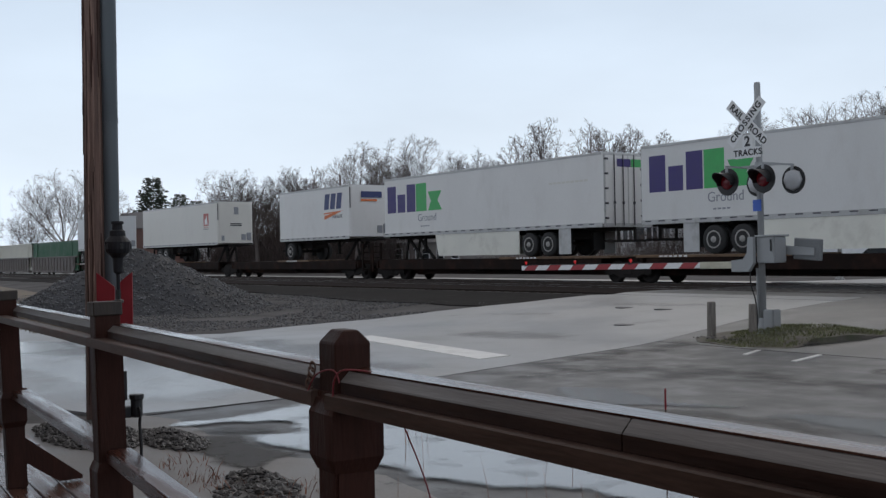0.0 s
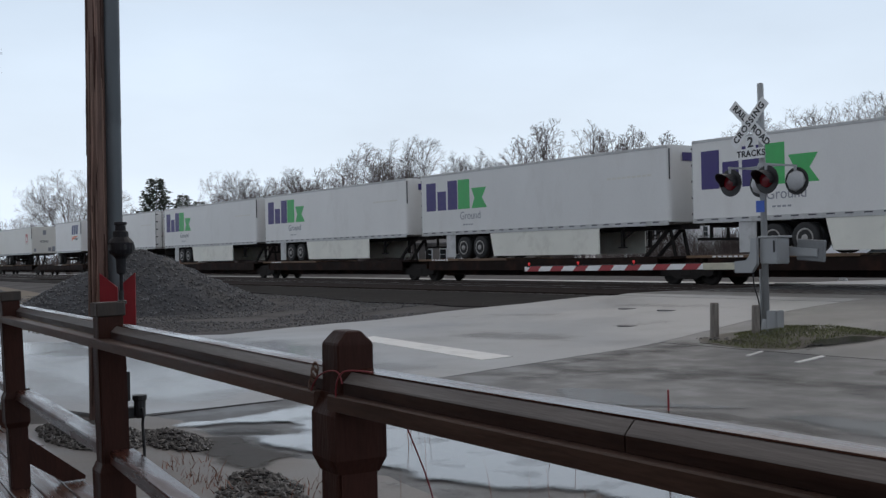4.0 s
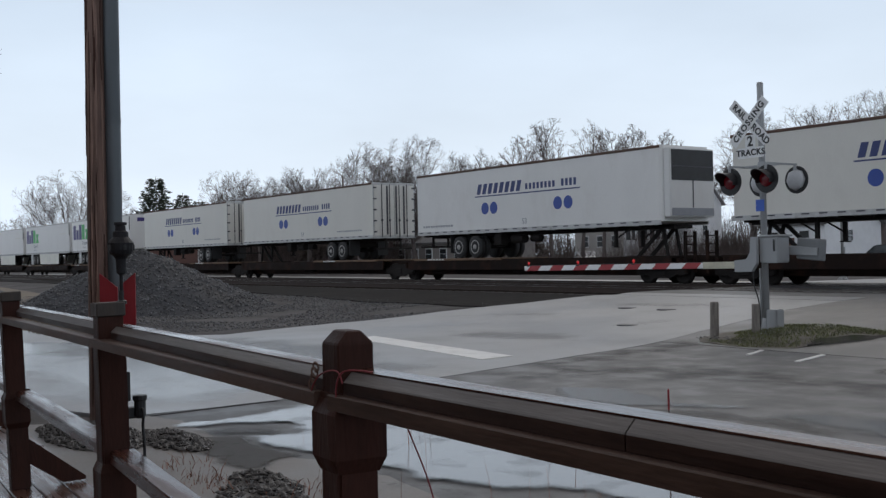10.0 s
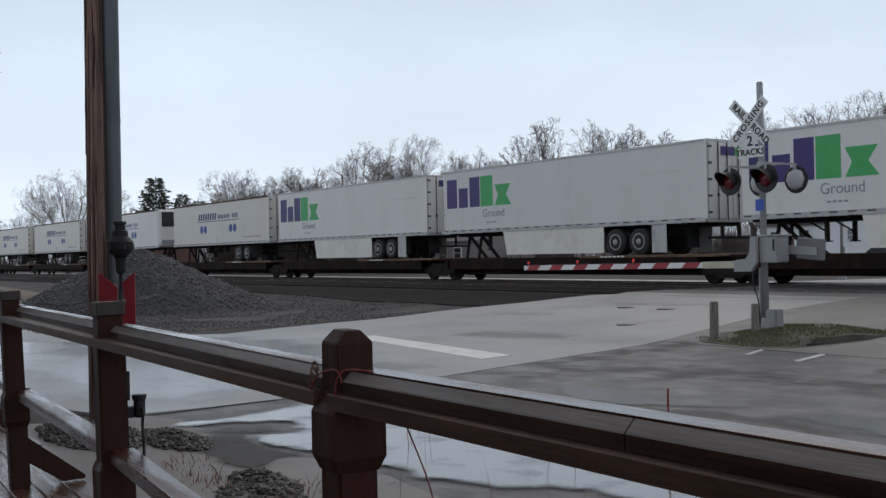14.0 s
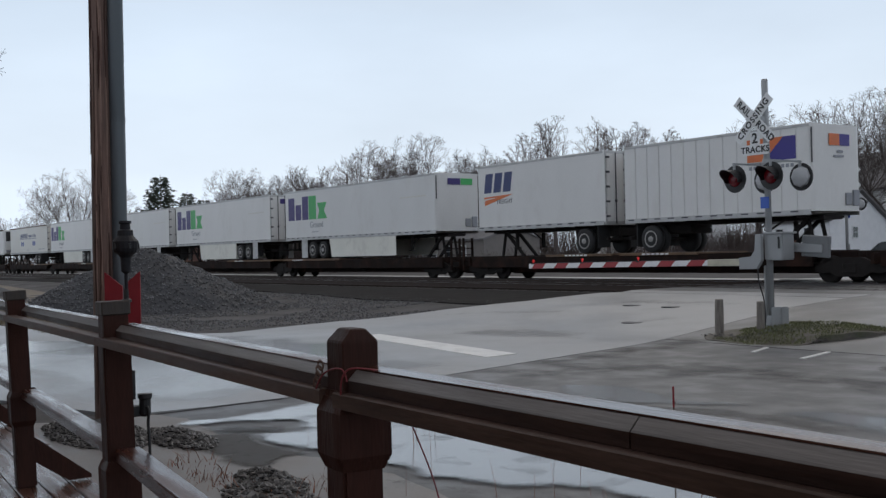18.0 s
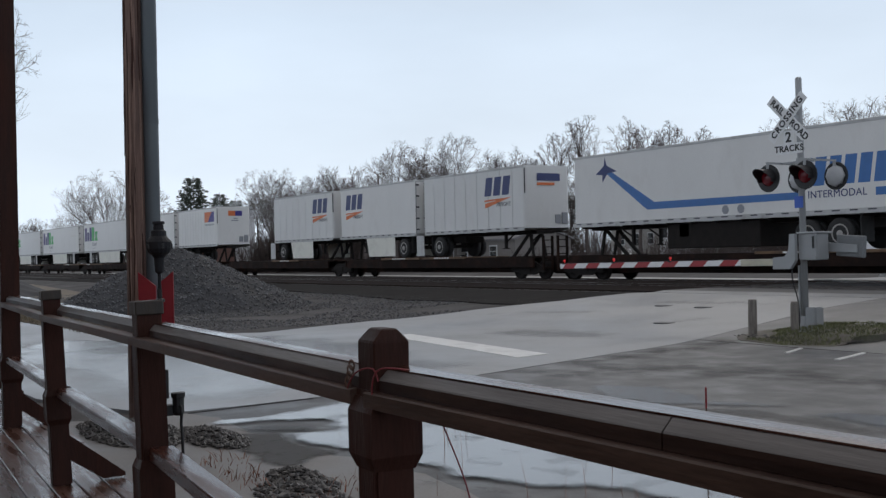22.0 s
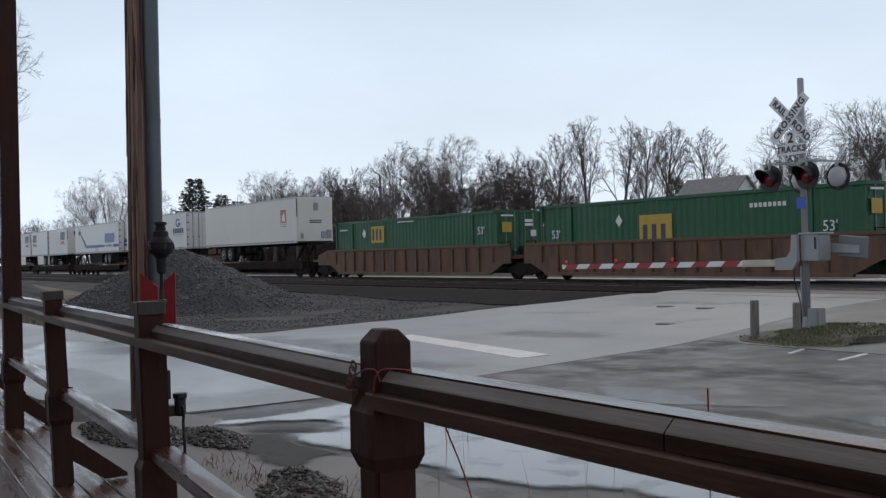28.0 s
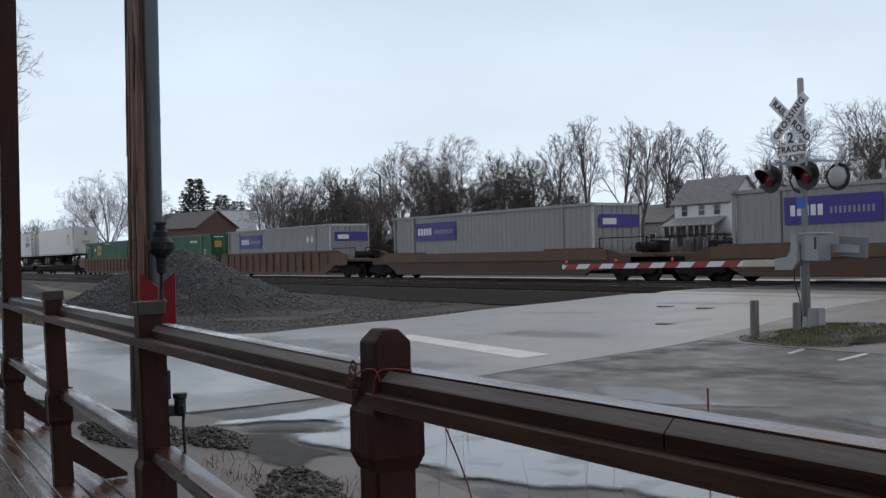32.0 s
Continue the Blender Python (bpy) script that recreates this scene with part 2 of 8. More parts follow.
M = {
    "apron": mat("grey_wet_apron", (0.066, 0.067, 0.071), 0.45, var=0.25, scale=0.6, fine=30, bump=0.3, dirt=(0.07, 0.071, 0.075), dirt_amount=0.6, dirt_scale=0.5, gloss_var=0.1),
    "cinder": mat("black_cinders", (0.031, 0.029, 0.0285), 0.95, spec=0.05, var=0.5, scale=1.5, fine=14, bump=0.9, dirt=(0.035, 0.033, 0.032), dirt_amount=0.5, dirt_scale=0.6),
    "mound": mat("crushed_blue_grey_stone", (0.056, 0.058, 0.065), 0.75, spec=0.3, var=0.45, scale=1.2, fine=14, bump=0.9, dirt=(0.04, 0.04, 0.042), dirt_amount=0.5, dirt_scale=0.6),
    "gravel": mat("dark_wet_gravel", (0.108, 0.104, 0.105), 0.9, spec=0.1, var=0.55, scale=0.5, fine=14, bump=0.9, dirt=(0.045, 0.0425, 0.0425), dirt_amount=0.6, dirt_scale=0.35),
    "field": mat("wet_winter_grass", (0.16, 0.132, 0.098), 0.8, var=0.5, scale=0.3, fine=9, bump=0.6, dirt=(0.11, 0.10, 0.06), dirt_amount=0.7, dirt_scale=0.25),
    "concrete": mat("worn_wet_concrete_road", (0.268, 0.275, 0.287), 0.40, var=0.16, scale=0.35, fine=30, bump=0.12, dirt=(0.15, 0.153, 0.158), dirt_amount=0.6, dirt_scale=0.45, gloss_var=0.10),
    "asphalt": mat("old_wet_asphalt", (0.042, 0.0445, 0.051), 0.52, var=0.5, scale=1.6, fine=28, bump=0.6, dirt=(0.072, 0.075, 0.084), dirt_amount=0.7, dirt_scale=0.7, gloss_var=0.12),
    "track_ballast": mat("near_black_track_stone", (0.013, 0.0118, 0.0115), 0.95, spec=0.05, var=0.4, scale=3, fine=25, bump=0.5, each=0.4, island=True),
    "water": film_mat("shallow_puddle_water", (0.15, 0.147, 0.145), 0.12, 1.0, 0.5, 1.0, 2.1),
    "sheen": film_mat("thin_water_on_concrete", (0.27, 0.277, 0.29), 0.16, 0.8, 0.5, 0.8, 0.6),
    "standing": film_mat("clear_standing_water", (0.12, 0.12, 0.12), 0.2, 1.0, 0.25, 0.85),
    "damp": film_mat("dark_damp_stain", (0.022, 0.023, 0.025), 0.5, 0.3, 0.45, 0.6),
    "oil": film_mat("faint_oil_stain", (0.05, 0.05, 0.05), 0.45, 0.4, 0.6, 0.3, 2.5),
    "mud": film_mat("dark_wet_mud", (0.046, 0.043, 0.041), 0.6, 0.2, 0.45, 0.85, 4.0),
    "fleck": film_mat("flecks_of_mud", (0.035, 0.032, 0.03), 0.6, 0.2, 1.15, 0.55, 6.0),
    "dry": film_mat("pale_dry_asphalt", (0.15, 0.15, 0.149), 0.6, 0.4),
    "paint_line": mat("worn_white_road_paint", (0.74, 0.74, 0.73), 0.45, var=0.12, scale=2.5, fine=40, bump=0.1, dirt=(0.4, 0.4, 0.39), dirt_amount=0.5, dirt_scale=2.2),
    "ballast": mat("ballast_stone", (0.100, 0.102, 0.110), 0.6, spec=0.3, var=0.4, scale=3, fine=25, bump=0.5, each=0.55, island=True),
    "rail": mat("rail_steel", (0.05, 0.034, 0.028), 0.75, 0.1, var=0.25, bump=0.05),
    "rubber": mat("worn_grey_crossing_panel", (0.052, 0.048, 0.047), 0.6, spec=0.3, var=0.4, scale=1.5, fine=30, bump=0.3, each=0.3),
    "rail_top": mat("polished_rail_head", (0.25, 0.245, 0.24), 0.3, 0.9, var=0.1, bump=0.0),
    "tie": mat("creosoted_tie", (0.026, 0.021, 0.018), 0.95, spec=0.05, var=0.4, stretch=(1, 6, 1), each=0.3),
    "deck": mat("wet_brown_decking", (0.075, 0.036, 0.026), 0.3, var=0.35, scale=2.5, fine=30, bump=0.25, stretch=(0.6, 7, 7), dirt=(0.10, 0.07, 0.055), dirt_amount=0.5, dirt_scale=2, gloss_var=0.14, each=0.2),
    # top rail's near upright face: its shade is put into a darker brown
    "rail_shaded": mat("brown_rail_timber_shaded", (0.026, 0.013, 0.011), 0.5, spec=0.3, var=0.5, scale=3, fine=35, bump=0.2, stretch=(0.6, 5, 5), dirt=(0.11, 0.06, 0.042), dirt_amount=0.5, dirt_scale=2.4, gloss_var=0.12, each=0.12),
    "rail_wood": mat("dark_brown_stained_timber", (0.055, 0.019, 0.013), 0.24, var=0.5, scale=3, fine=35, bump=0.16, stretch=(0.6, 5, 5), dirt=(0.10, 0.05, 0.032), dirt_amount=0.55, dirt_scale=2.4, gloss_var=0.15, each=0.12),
    "post_wood": mat("dark_brown_stained_post", (0.044, 0.0175, 0.013), 0.55, spec=0.15, var=0.4, scale=3, fine=35, bump=0.3, stretch=(5, 5, 0.6), dirt=(0.018, 0.009, 0.007), dirt_amount=0.6, dirt_scale=2.4, gloss_var=0.15, each=0.12),
    "pole_dark": mat("dark_split_bark", (0.05, 0.022, 0.016), 0.85, var=0.4, scale=2.0, fine=18, bump=0.9, stretch=(9, 9, 0.5)),
    "pole_wood": mat("weathered_pole_wood", (0.17, 0.108, 0.09), 0.8, var=0.5, scale=2.0, fine=18, bump=1.0, stretch=(9, 9, 0.5), dirt=(0.06, 0.035, 0.03), dirt_amount=0.85, dirt_scale=1.3),
    "bollard_wood": mat("weathered_grey_timber", (0.22, 0.2, 0.18), 0.85, var=0.4, scale=3, fine=25, bump=0.7, stretch=(8, 8, 0.7), dirt=(0.07, 0.06, 0.055), dirt_amount=0.7, dirt_scale=2),
    "galv": mat("galvanised_steel", (0.26, 0.275, 0.29), 0.5, 0.25, var=0.12, scale=2.5, bump=0.05, dirt=(0.25, 0.24, 0.23), dirt_amount=0.5, dirt_scale=2),
    "silver": mat("aluminium_paint", (0.34, 0.352, 0.362), 0.42, 0.2, var=0.08, scale=3, bump=0.04, dirt=(0.3, 0.3, 0.3), dirt_amount=0.4, dirt_scale=3),
    "black": mat("matt_black_paint", (0.018, 0.018, 0.02), 0.5, var=0.3, bump=0.05),
    "white_sign": mat("white_reflective_sheet", (0.78, 0.79, 0.8), 0.4, var=0.05, scale=5, bump=0.0, dirt=(0.5, 0.48, 0.45), dirt_amount=0.35, dirt_scale=5),
    "sign_black": mat("black_sign_lettering", (0.03, 0.03, 0.032), 0.5, var=0.1, bump=0),
    "gate_red": mat("red_reflective_stripe", (0.33, 0.028, 0.036), 0.4, var=0.12, bump=0.0),
    "blue_sign": mat("blue_sign_sheet", (0.05, 0.13, 0.55), 0.4, var=0.1, bump=0),
    "well_red": mat("red_brown_well_car", (0.135, 0.069, 0.041), 0.65, var=0.5, scale=1.6, bump=0.2, stretch=(1.3, 1, 0.3), dirt=(0.05, 0.028, 0.022), dirt_amount=0.9, dirt_scale=1.8),
    "well_top": mat("faded_orange_chord", (0.125, 0.073, 0.039), 0.65, var=0.3, scale=0.8, bump=0.2, dirt=(0.07, 0.042, 0.032), dirt_amount=0.6, dirt_scale=0.9),
    "lens_red": glow("lit_red_signal_lens", (0.11, 0.003, 0.008), 0.05),
    "lens_bright": glow("flashing_red_signal_lens", (1.0, 0.03, 0.05), 2.6),
    "lamp_red": glow("small_red_gate_lamp", (0.65, 0.03, 0.03), 0.25),
    "red_paint": mat("bright_red_paint", (0.25, 0.016, 0.024), 0.45, var=0.2, bump=0.05),
    "spine": mat("grimy_dark_wagon_steel", (0.016, 0.010, 0.0085), 0.8, spec=0.12, var=0.4, scale=1.5, bump=0.25, dirt=(0.06, 0.027, 0.018), dirt_amount=0.6, dirt_scale=0.9),
    "rust": mat("rust_brown_carbody", (0.10, 0.055, 0.04), 0.7, var=0.4, scale=1.5, bump=0.25, dirt=(0.05, 0.035, 0.03), dirt_amount=0.7, dirt_scale=1.2),
    "deck_yellow": mat("faded_yellow_brown_deck", (0.15, 0.09, 0.05), 0.65, var=0.4, scale=0.8, bump=0.2, dirt=(0.05, 0.03, 0.022), dirt_amount=0.95, dirt_scale=1.6),
    "grime": mat("black_grime_steel", (0.022, 0.019, 0.018), 0.8, spec=0.15, var=0.4, bump=0.2),
    "tyre": mat("black_rubber", (0.022, 0.022, 0.023), 0.75, var=0.3, bump=0.1),
    "rim": mat("dirty_white_wheel_rim", (0.36, 0.35, 0.34), 0.6, 0.0, var=0.3, bump=0.05, dirt=(0.12, 0.10, 0.085), dirt_amount=0.85, dirt_scale=4),
    "well": mat("rust_yellow_well_car", (0.085, 0.046, 0.029), 0.65, var=0.3, scale=0.8, bump=0.2, dirt=(0.07, 0.042, 0.032), dirt_amount=0.75, dirt_scale=0.9),
    "well_grey": mat("grey_brown_well_car", (0.17, 0.15, 0.14), 0.7, var=0.3, scale=0.8, bump=0.2, dirt=(0.08, 0.06, 0.05), dirt_amount=0.6),
    "green_box": mat("green_container_paint", (0.014, 0.095, 0.04), 0.5, var=0.15, scale=0.8, bump=0.05, dirt=(0.05, 0.12, 0.07), dirt_amount=0.4),
    "grey_box": mat("light_grey_container_paint", (0.295, 0.292, 0.288), 0.5, var=0.08, scale=0.8, bump=0.05, dirt=(0.24, 0.22, 0.2), dirt_amount=0.4),
    "cream_box": mat("pale_container_paint", (0.6, 0.58, 0.5), 0.5, var=0.1, scale=0.8, bump=0.05),
    "mark_yellow": mat("dull_yellow_panel", (0.50, 0.33, 0.05), 0.5, var=0.12, bump=0.0),
    "mark_purple": mat("deep_purple_blue_marking", (0.045, 0.03, 0.165), 0.45, var=0.08, bump=0.0),
    "mark_violet": mat("violet_blue_panel", (0.045, 0.033, 0.24), 0.45, var=0.08, bump=0.0),
    "mark_green": mat("bright_green_marking", (0.06, 0.42, 0.12), 0.45, var=0.08, bump=0.0),
    "mark_navy": mat("navy_marking", (0.035, 0.05, 0.16), 0.45, var=0.08, bump=0.0),
    "mark_blue": mat("mid_blue_marking", (0.03, 0.07, 0.32), 0.45, var=0.08, bump=0.0),
    "mark_sky": mat("bright_blue_stripe", (0.05, 0.16, 0.42), 0.45, var=0.1, bump=0.0),
    "mark_orange": mat("orange_red_marking", (0.68, 0.17, 0.05), 0.45, var=0.1, bump=0.0),
    "mark_red": mat("brick_red_panel", (0.48, 0.14, 0.12), 0.45, var=0.1, bump=0.0),
    "mark_grey": mat("grey_marking", (0.28, 0.29, 0.32), 0.5, var=0.1, bump=0.0),
    "mark_dark": mat("dark_marking", (0.05, 0.05, 0.06), 0.5, var=0.1, bump=0.0),
    "mark_white": mat("white_marking", (0.78, 0.78, 0.78), 0.5, var=0.06, bump=0.0),
}
for shade, col in (("a", (0.74, 0.735, 0.725)), ("b", (0.70, 0.70, 0.695)), ("c", (0.67, 0.655, 0.61)), ("d", (0.62, 0.635, 0.65))):
    M["white_" + shade] = mat("white_trailer_skin_" + shade, col, 0.4, var=0.05, scale=0.6, fine=20, bump=0.03, stretch=(1, 1, 0.5), dirt=(0.50, 0.47, 0.43), dirt_amount=0.2, dirt_scale=1.1)
M["skirt"] = mat("cream_side_skirt", (0.78, 0.77, 0.70), 0.5, var=0.07, scale=0.8, bump=0.04, dirt=(0.4, 0.37, 0.32), dirt_amount=0.4)
M["trim_grey"] = mat("aluminium_trim", (0.48, 0.48, 0.48), 0.45, 0.3, var=0.15, scale=1.5, bump=0.04, dirt=(0.25, 0.23, 0.21), dirt_amount=0.6, dirt_scale=2)
M["bark"] = mat("grey_brown_bark", (0.118, 0.098, 0.093), 0.85, var=0.4, scale=3, bump=0.5, each=0.25)
M["needles"] = mat("dark_conifer_needles", (0.040, 0.052, 0.037), 0.8, var=0.5, scale=2, bump=0.3, each=0.3, island=True)
M["needles_brown"] = mat("brownish_cedar_needles", (0.075, 0.058, 0.05), 0.85, var=0.5, scale=2, bump=0.3, each=0.3, island=True)
M["brush"] = mat("bare_brushwood", (0.10, 0.078, 0.073), 0.9, var=0.4, scale=2, bump=0.2, each=0.4, island=True)
M["siding"] = mat("white_house_siding", (0.80, 0.81, 0.83), 0.6, var=0.06, scale=2, bump=0.05)
M["siding_grey"] = mat("dull_grey_siding", (0.24, 0.22, 0.21), 0.6, var=0.1, scale=2, bump=0.05)
M["siding_beige"] = mat("beige_house_siding", (0.36, 0.34, 0.32), 0.6, var=0.1, scale=2, bump=0.05)
M["shingle"] = mat("grey_roof_shingle", (0.26, 0.255, 0.262), 0.8, var=0.25, scale=3, bump=0.3)
M["shingle_dark"] = mat("dark_wet_shingle", (0.15, 0.145, 0.146), 0.75, var=0.25, scale=3, bump=0.3)
M["shingle_light"] = mat("pale_metal_roof", (0.30, 0.31, 0.33), 0.55, var=0.12, scale=3, bump=0.1)
M["siding_brown"] = mat("brown_stained_siding", (0.30, 0.22, 0.17), 0.7, var=0.25, scale=2, bump=0.2, stretch=(0.5, 4, 6))
M["lamp_black"] = mat("weathered_black_iron", (0.014, 0.014, 0.018), 0.6, spec=0.3, var=0.4, scale=6, bump=0.3)
M["lamp_grey"] = mat("pale_grey_lamp_housing", (0.50, 0.51, 0.53), 0.5, var=0.1, bump=0.03, dirt=(0.3, 0.3, 0.3), dirt_amount=0.4, dirt_scale=3)
M["arm_old"] = mat("yellowed_arm_paint", (0.55, 0.53, 0.42), 0.5, var=0.12, bump=0.03, dirt=(0.3, 0.27, 0.2), dirt_amount=0.5, dirt_scale=5)
M["cap_wood"] = mat("weathered_dark_cap", (0.040, 0.030, 0.024), 0.55, var=0.35, scale=4, fine=35, bump=0.2, stretch=(4, 4, 1))
# rail bevel: worn timber, with the sky's sheen put into the paler grey
M["worn_skylit_wood"] = mat("wet_worn_timber_skylit", (0.155, 0.143, 0.138), 0.42, var=0.35, scale=3, fine=35, bump=0.25, stretch=(0.5, 6, 6), dirt=(0.06, 0.045, 0.04), dirt_amount=0.7, dirt_scale=2.2, each=0.12)
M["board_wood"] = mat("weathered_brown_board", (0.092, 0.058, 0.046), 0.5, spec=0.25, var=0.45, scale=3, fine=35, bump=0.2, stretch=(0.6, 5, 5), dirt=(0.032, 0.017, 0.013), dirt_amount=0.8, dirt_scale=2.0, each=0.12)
M["tar"] = mat("dark_tar_joint", (0.07, 0.07, 0.072), 0.6, var=0.3, scale=3, bump=0.2)
M["pale_road"] = mat("pale_wet_gravel_lane", (0.34, 0.335, 0.325), 0.6, var=0.2, scale=0.4, fine=20, bump=0.2, dirt=(0.2, 0.19, 0.18), dirt_amount=0.5, dirt_scale=0.4)
M["weight"] = mat("weathered_grey_iron", (0.20, 0.21, 0.22), 0.6, 0.1, var=0.2, scale=3, bump=0.1, dirt=(0.12, 0.12, 0.12), dirt_amount=0.5, dirt_scale=4)
M["barn"] = mat("faded_red_barn_board", (0.15, 0.08, 0.066), 0.8, var=0.3, scale=2, bump=0.2, stretch=(6, 6, 1))
M["pane"] = mat("dark_window_glass", (0.03, 0.035, 0.04), 0.08, var=0.1, bump=0, spec=0.8)
M["pole_bare"] = mat("bare_split_pole_wood", (0.27, 0.175, 0.14), 0.8, var=0.4, scale=2.0, fine=18, bump=0.8, stretch=(9, 9, 0.5), dirt=(0.1, 0.06, 0.045), dirt_amount=0.7, dirt_scale=1.3)
M["white_trim"] = mat("white_painted_trim", (0.7, 0.71, 0.73), 0.5, var=0.05, bump=0)
M["grass"] = mat("winter_grass_blade", (0.125, 0.135, 0.06), 0.7, var=0.4, scale=2, bump=0, each=0.5, island=True)
M["dead_grass"] = mat("dead_rusty_grass", (0.22, 0.09, 0.055), 0.8, var=0.4, scale=2, bump=0, each=0.4, island=True)
M["stone"] = mat("loose_grey_stone", (0.075, 0.071, 0.07), 0.6, var=0.35, scale=4, bump=0.3, each=0.5, island=True)
M["wire_red"] = mat("red_insulated_wire", (0.22, 0.03, 0.04), 0.5, var=0.1, bump=0)
M["soil"] = mat("muddy_soil", (0.115, 0.102, 0.088), 0.8, var=0.5, scale=2.5, fine=40, bump=0.8, dirt=(0.055, 0.075, 0.025), dirt_amount=0.9, dirt_scale=1.1)
M["grit"] = mat("sandy_wet_grit", (0.17, 0.158, 0.152), 0.55, var=0.35, scale=1.5, fine=50, bump=0.4, dirt=(0.12, 0.115, 0.11), dirt_amount=0.6, dirt_scale=1.2)
M["field_blade"] = mat("brown_grass_blade", (0.165, 0.13, 0.085), 0.8, var=0.4, bump=0, each=0.5, island=True)
M["car_dark"] = mat("dark_car_paint", (0.03, 0.035, 0.04), 0.25, 0.3, var=0.1, bump=0)
M["pipe"] = mat("dull_grey_steel_pipe", (0.10, 0.115, 0.128), 0.5, 0.3, var=0.12, scale=2, bump=0.05)
M["car_silver"] = mat("silver_car_paint", (0.35, 0.36, 0.38), 0.25, 0.4, var=0.1, bump=0)

# ---- mesh helpers ----


def link(name, bm, material, smooth=False):
    me = bpy.data.meshes.new(name)
    bm.to_mesh(me)
    bm.free()
    me.materials.append(material)
    if smooth:
        me.polygons.foreach_set("use_smooth", [True] * len(me.polygons))
    return me


def part(name, bm, material, parent, label="", at=None, smooth=False):
    """One mesh object under a thing or a part."""
    me = bm if isinstance(bm, bpy.types.Mesh) else link(name, bm, material, smooth)
    ob = new(name, me)
    ob.parent = parent
    if at is not None:
        ob.matrix_basis = at
    if label:
        ob["label"] = label
    return ob


def thing(name, bm, material, label, category, group="", kind="", at=None, smooth=False):
    me = bm if isinstance(bm, bpy.types.Mesh) else link(name, bm, material, smooth)
    ob = new(name, me)
    if at is not None:
        ob.matrix_basis = at
    return tagged(ob, label, category, group, kind)


def empty(name, label, category, group="", at=None):
    ob = new(name)
    ob.empty_display_size = 0.2
    if at is not None:
        ob.matrix_basis = at
    return tagged(ob, label, category, group)


def box(bm, x0, x1, y0, y1, z0, z1, m=None):
    r = bmesh.ops.create_cube(bm, size=1)["verts"]
    t = Matrix.Translation(((x0 + x1) / 2, (y0 + y1) / 2, (z0 + z1) / 2)) @ Matrix.Diagonal((x1 - x0, y1 - y0, z1 - z0, 1))
    bmesh.ops.transform(bm, matrix=(m @ t) if m else t, verts=r)
    return r


def bbox(x0, x1, y0, y1, z0, z1, bevel=0.0, seg=1):
    bm = bmesh.new()
    box(bm, x0, x1, y0, y1, z0, z1)
    if bevel:
        bmesh.ops.bevel(bm, geom=bm.edges[:], offset=bevel, segments=seg, affect="EDGES")
    return bm


def cyl(bm, p, q, r, r2=None, n=12):
    p, q = Vector(p), Vector(q)
    d = q - p
    m = Matrix.Translation((p + q) / 2) @ d.to_track_quat("Z", "Y").to_matrix().to_4x4()
    return bmesh.ops.create_cone(bm, cap_ends=True, segments=n, radius1=r, radius2=r if r2 is None else r2, depth=d.length, matrix=m)["verts"]


def bar(bm, p, q, w, h):
    """A square bar from p to q, w wide sideways and h high."""
    p, q = Vector(p), Vector(q)
    d = q - p
    m = Matrix.Translation((p + q) / 2) @ d.to_track_quat("X", "Z").to_matrix().to_4x4()
    return box(bm, -d.length / 2, d.length / 2, -w / 2, w / 2, -h / 2, h / 2, m)


def lathe(profile, n=16):
    """A turned form round z from (radius, height) pairs."""
    bm = bmesh.new()
    rings = []
    for r, z in profile:
        rings.append([bm.verts.new((r * math.cos(2 * math.pi * k / n), r * math.sin(2 * math.pi * k / n), z)) for k in range(n)])
    for a, b in zip(rings, rings[1:]):
        for k in range(n):
            bm.faces.new((a[k], a[(k + 1) % n], b[(k + 1) % n], b[k]))
    bm.faces.new(rings[0][::-1])
    bm.faces.new(rings[-1])
    return bm


def prism(points, y0, y1):
    """A plate with an outline of (x, z) pairs, from y0 to y1."""
    bm = bmesh.new()
    a = [bm.verts.new((x, y0, z)) for x, z in points]
    b = [bm.verts.new((x, y1, z)) for x, z in points]
    bm.faces.new(a)
    bm.faces.new(b[::-1])
    k = len(points)
    for i in range(k):
        bm.faces.new((a[i], b[i], b[(i + 1) % k], a[(i + 1) % k]))
    bmesh.ops.recalc_face_normals(bm, faces=bm.faces[:])
    return bm


def lettering(words, size, material, parent, at, label="", name="lettering", spacing=1.0, bold=0.0):
    cu = bpy.data.curves.new("words", "FONT")
    cu.body, cu.size, cu.extrude, cu.align_x, cu.align_y = words, size, 0.004, "CENTER", "CENTER"
    cu.space_character, cu.offset = spacing, bold
    ob = bpy.data.objects.new("words", cu)
    me = bpy.data.meshes.new_from_object(ob)
    bpy.data.objects.remove(ob)
    me.name = name
    me.materials.clear()
    me.materials.append(material)
    return part(name, me, material, parent, label, at)


def step(a, b, v):
    v = min(1, max(0, (v - a) / (b - a)))
    return v * v * (3 - 2 * v)


RAIL_Z = 0.59
TRACK_Y = (26.0, 30.24)


def ground_z(x, y):
    """The land lies flat by the deck and rises to the tracks."""
    return 0.40 * step(13.5, 23.5, y) 

# ---- the ground and its surfaces ----


def sheet(xs, ys, zf):
    bm = bmesh.new()
    g = [[bm.verts.new((x, y, zf(x, y))) for x in xs] for y in ys]
    for j in range(len(ys) - 1):
        for i in range(len(xs) - 1):
            bm.faces.new((g[j][i], g[j][i + 1], g[j + 1][i + 1], g[j + 1][i]))
    return bm


def spread(marks):
    out = []
    for a, b, s in marks:
        k = max(1, round((b - a) / s))
        out += [a + (b - a) * i / k for i in range(k)]
    return out + [marks[-1][1]]


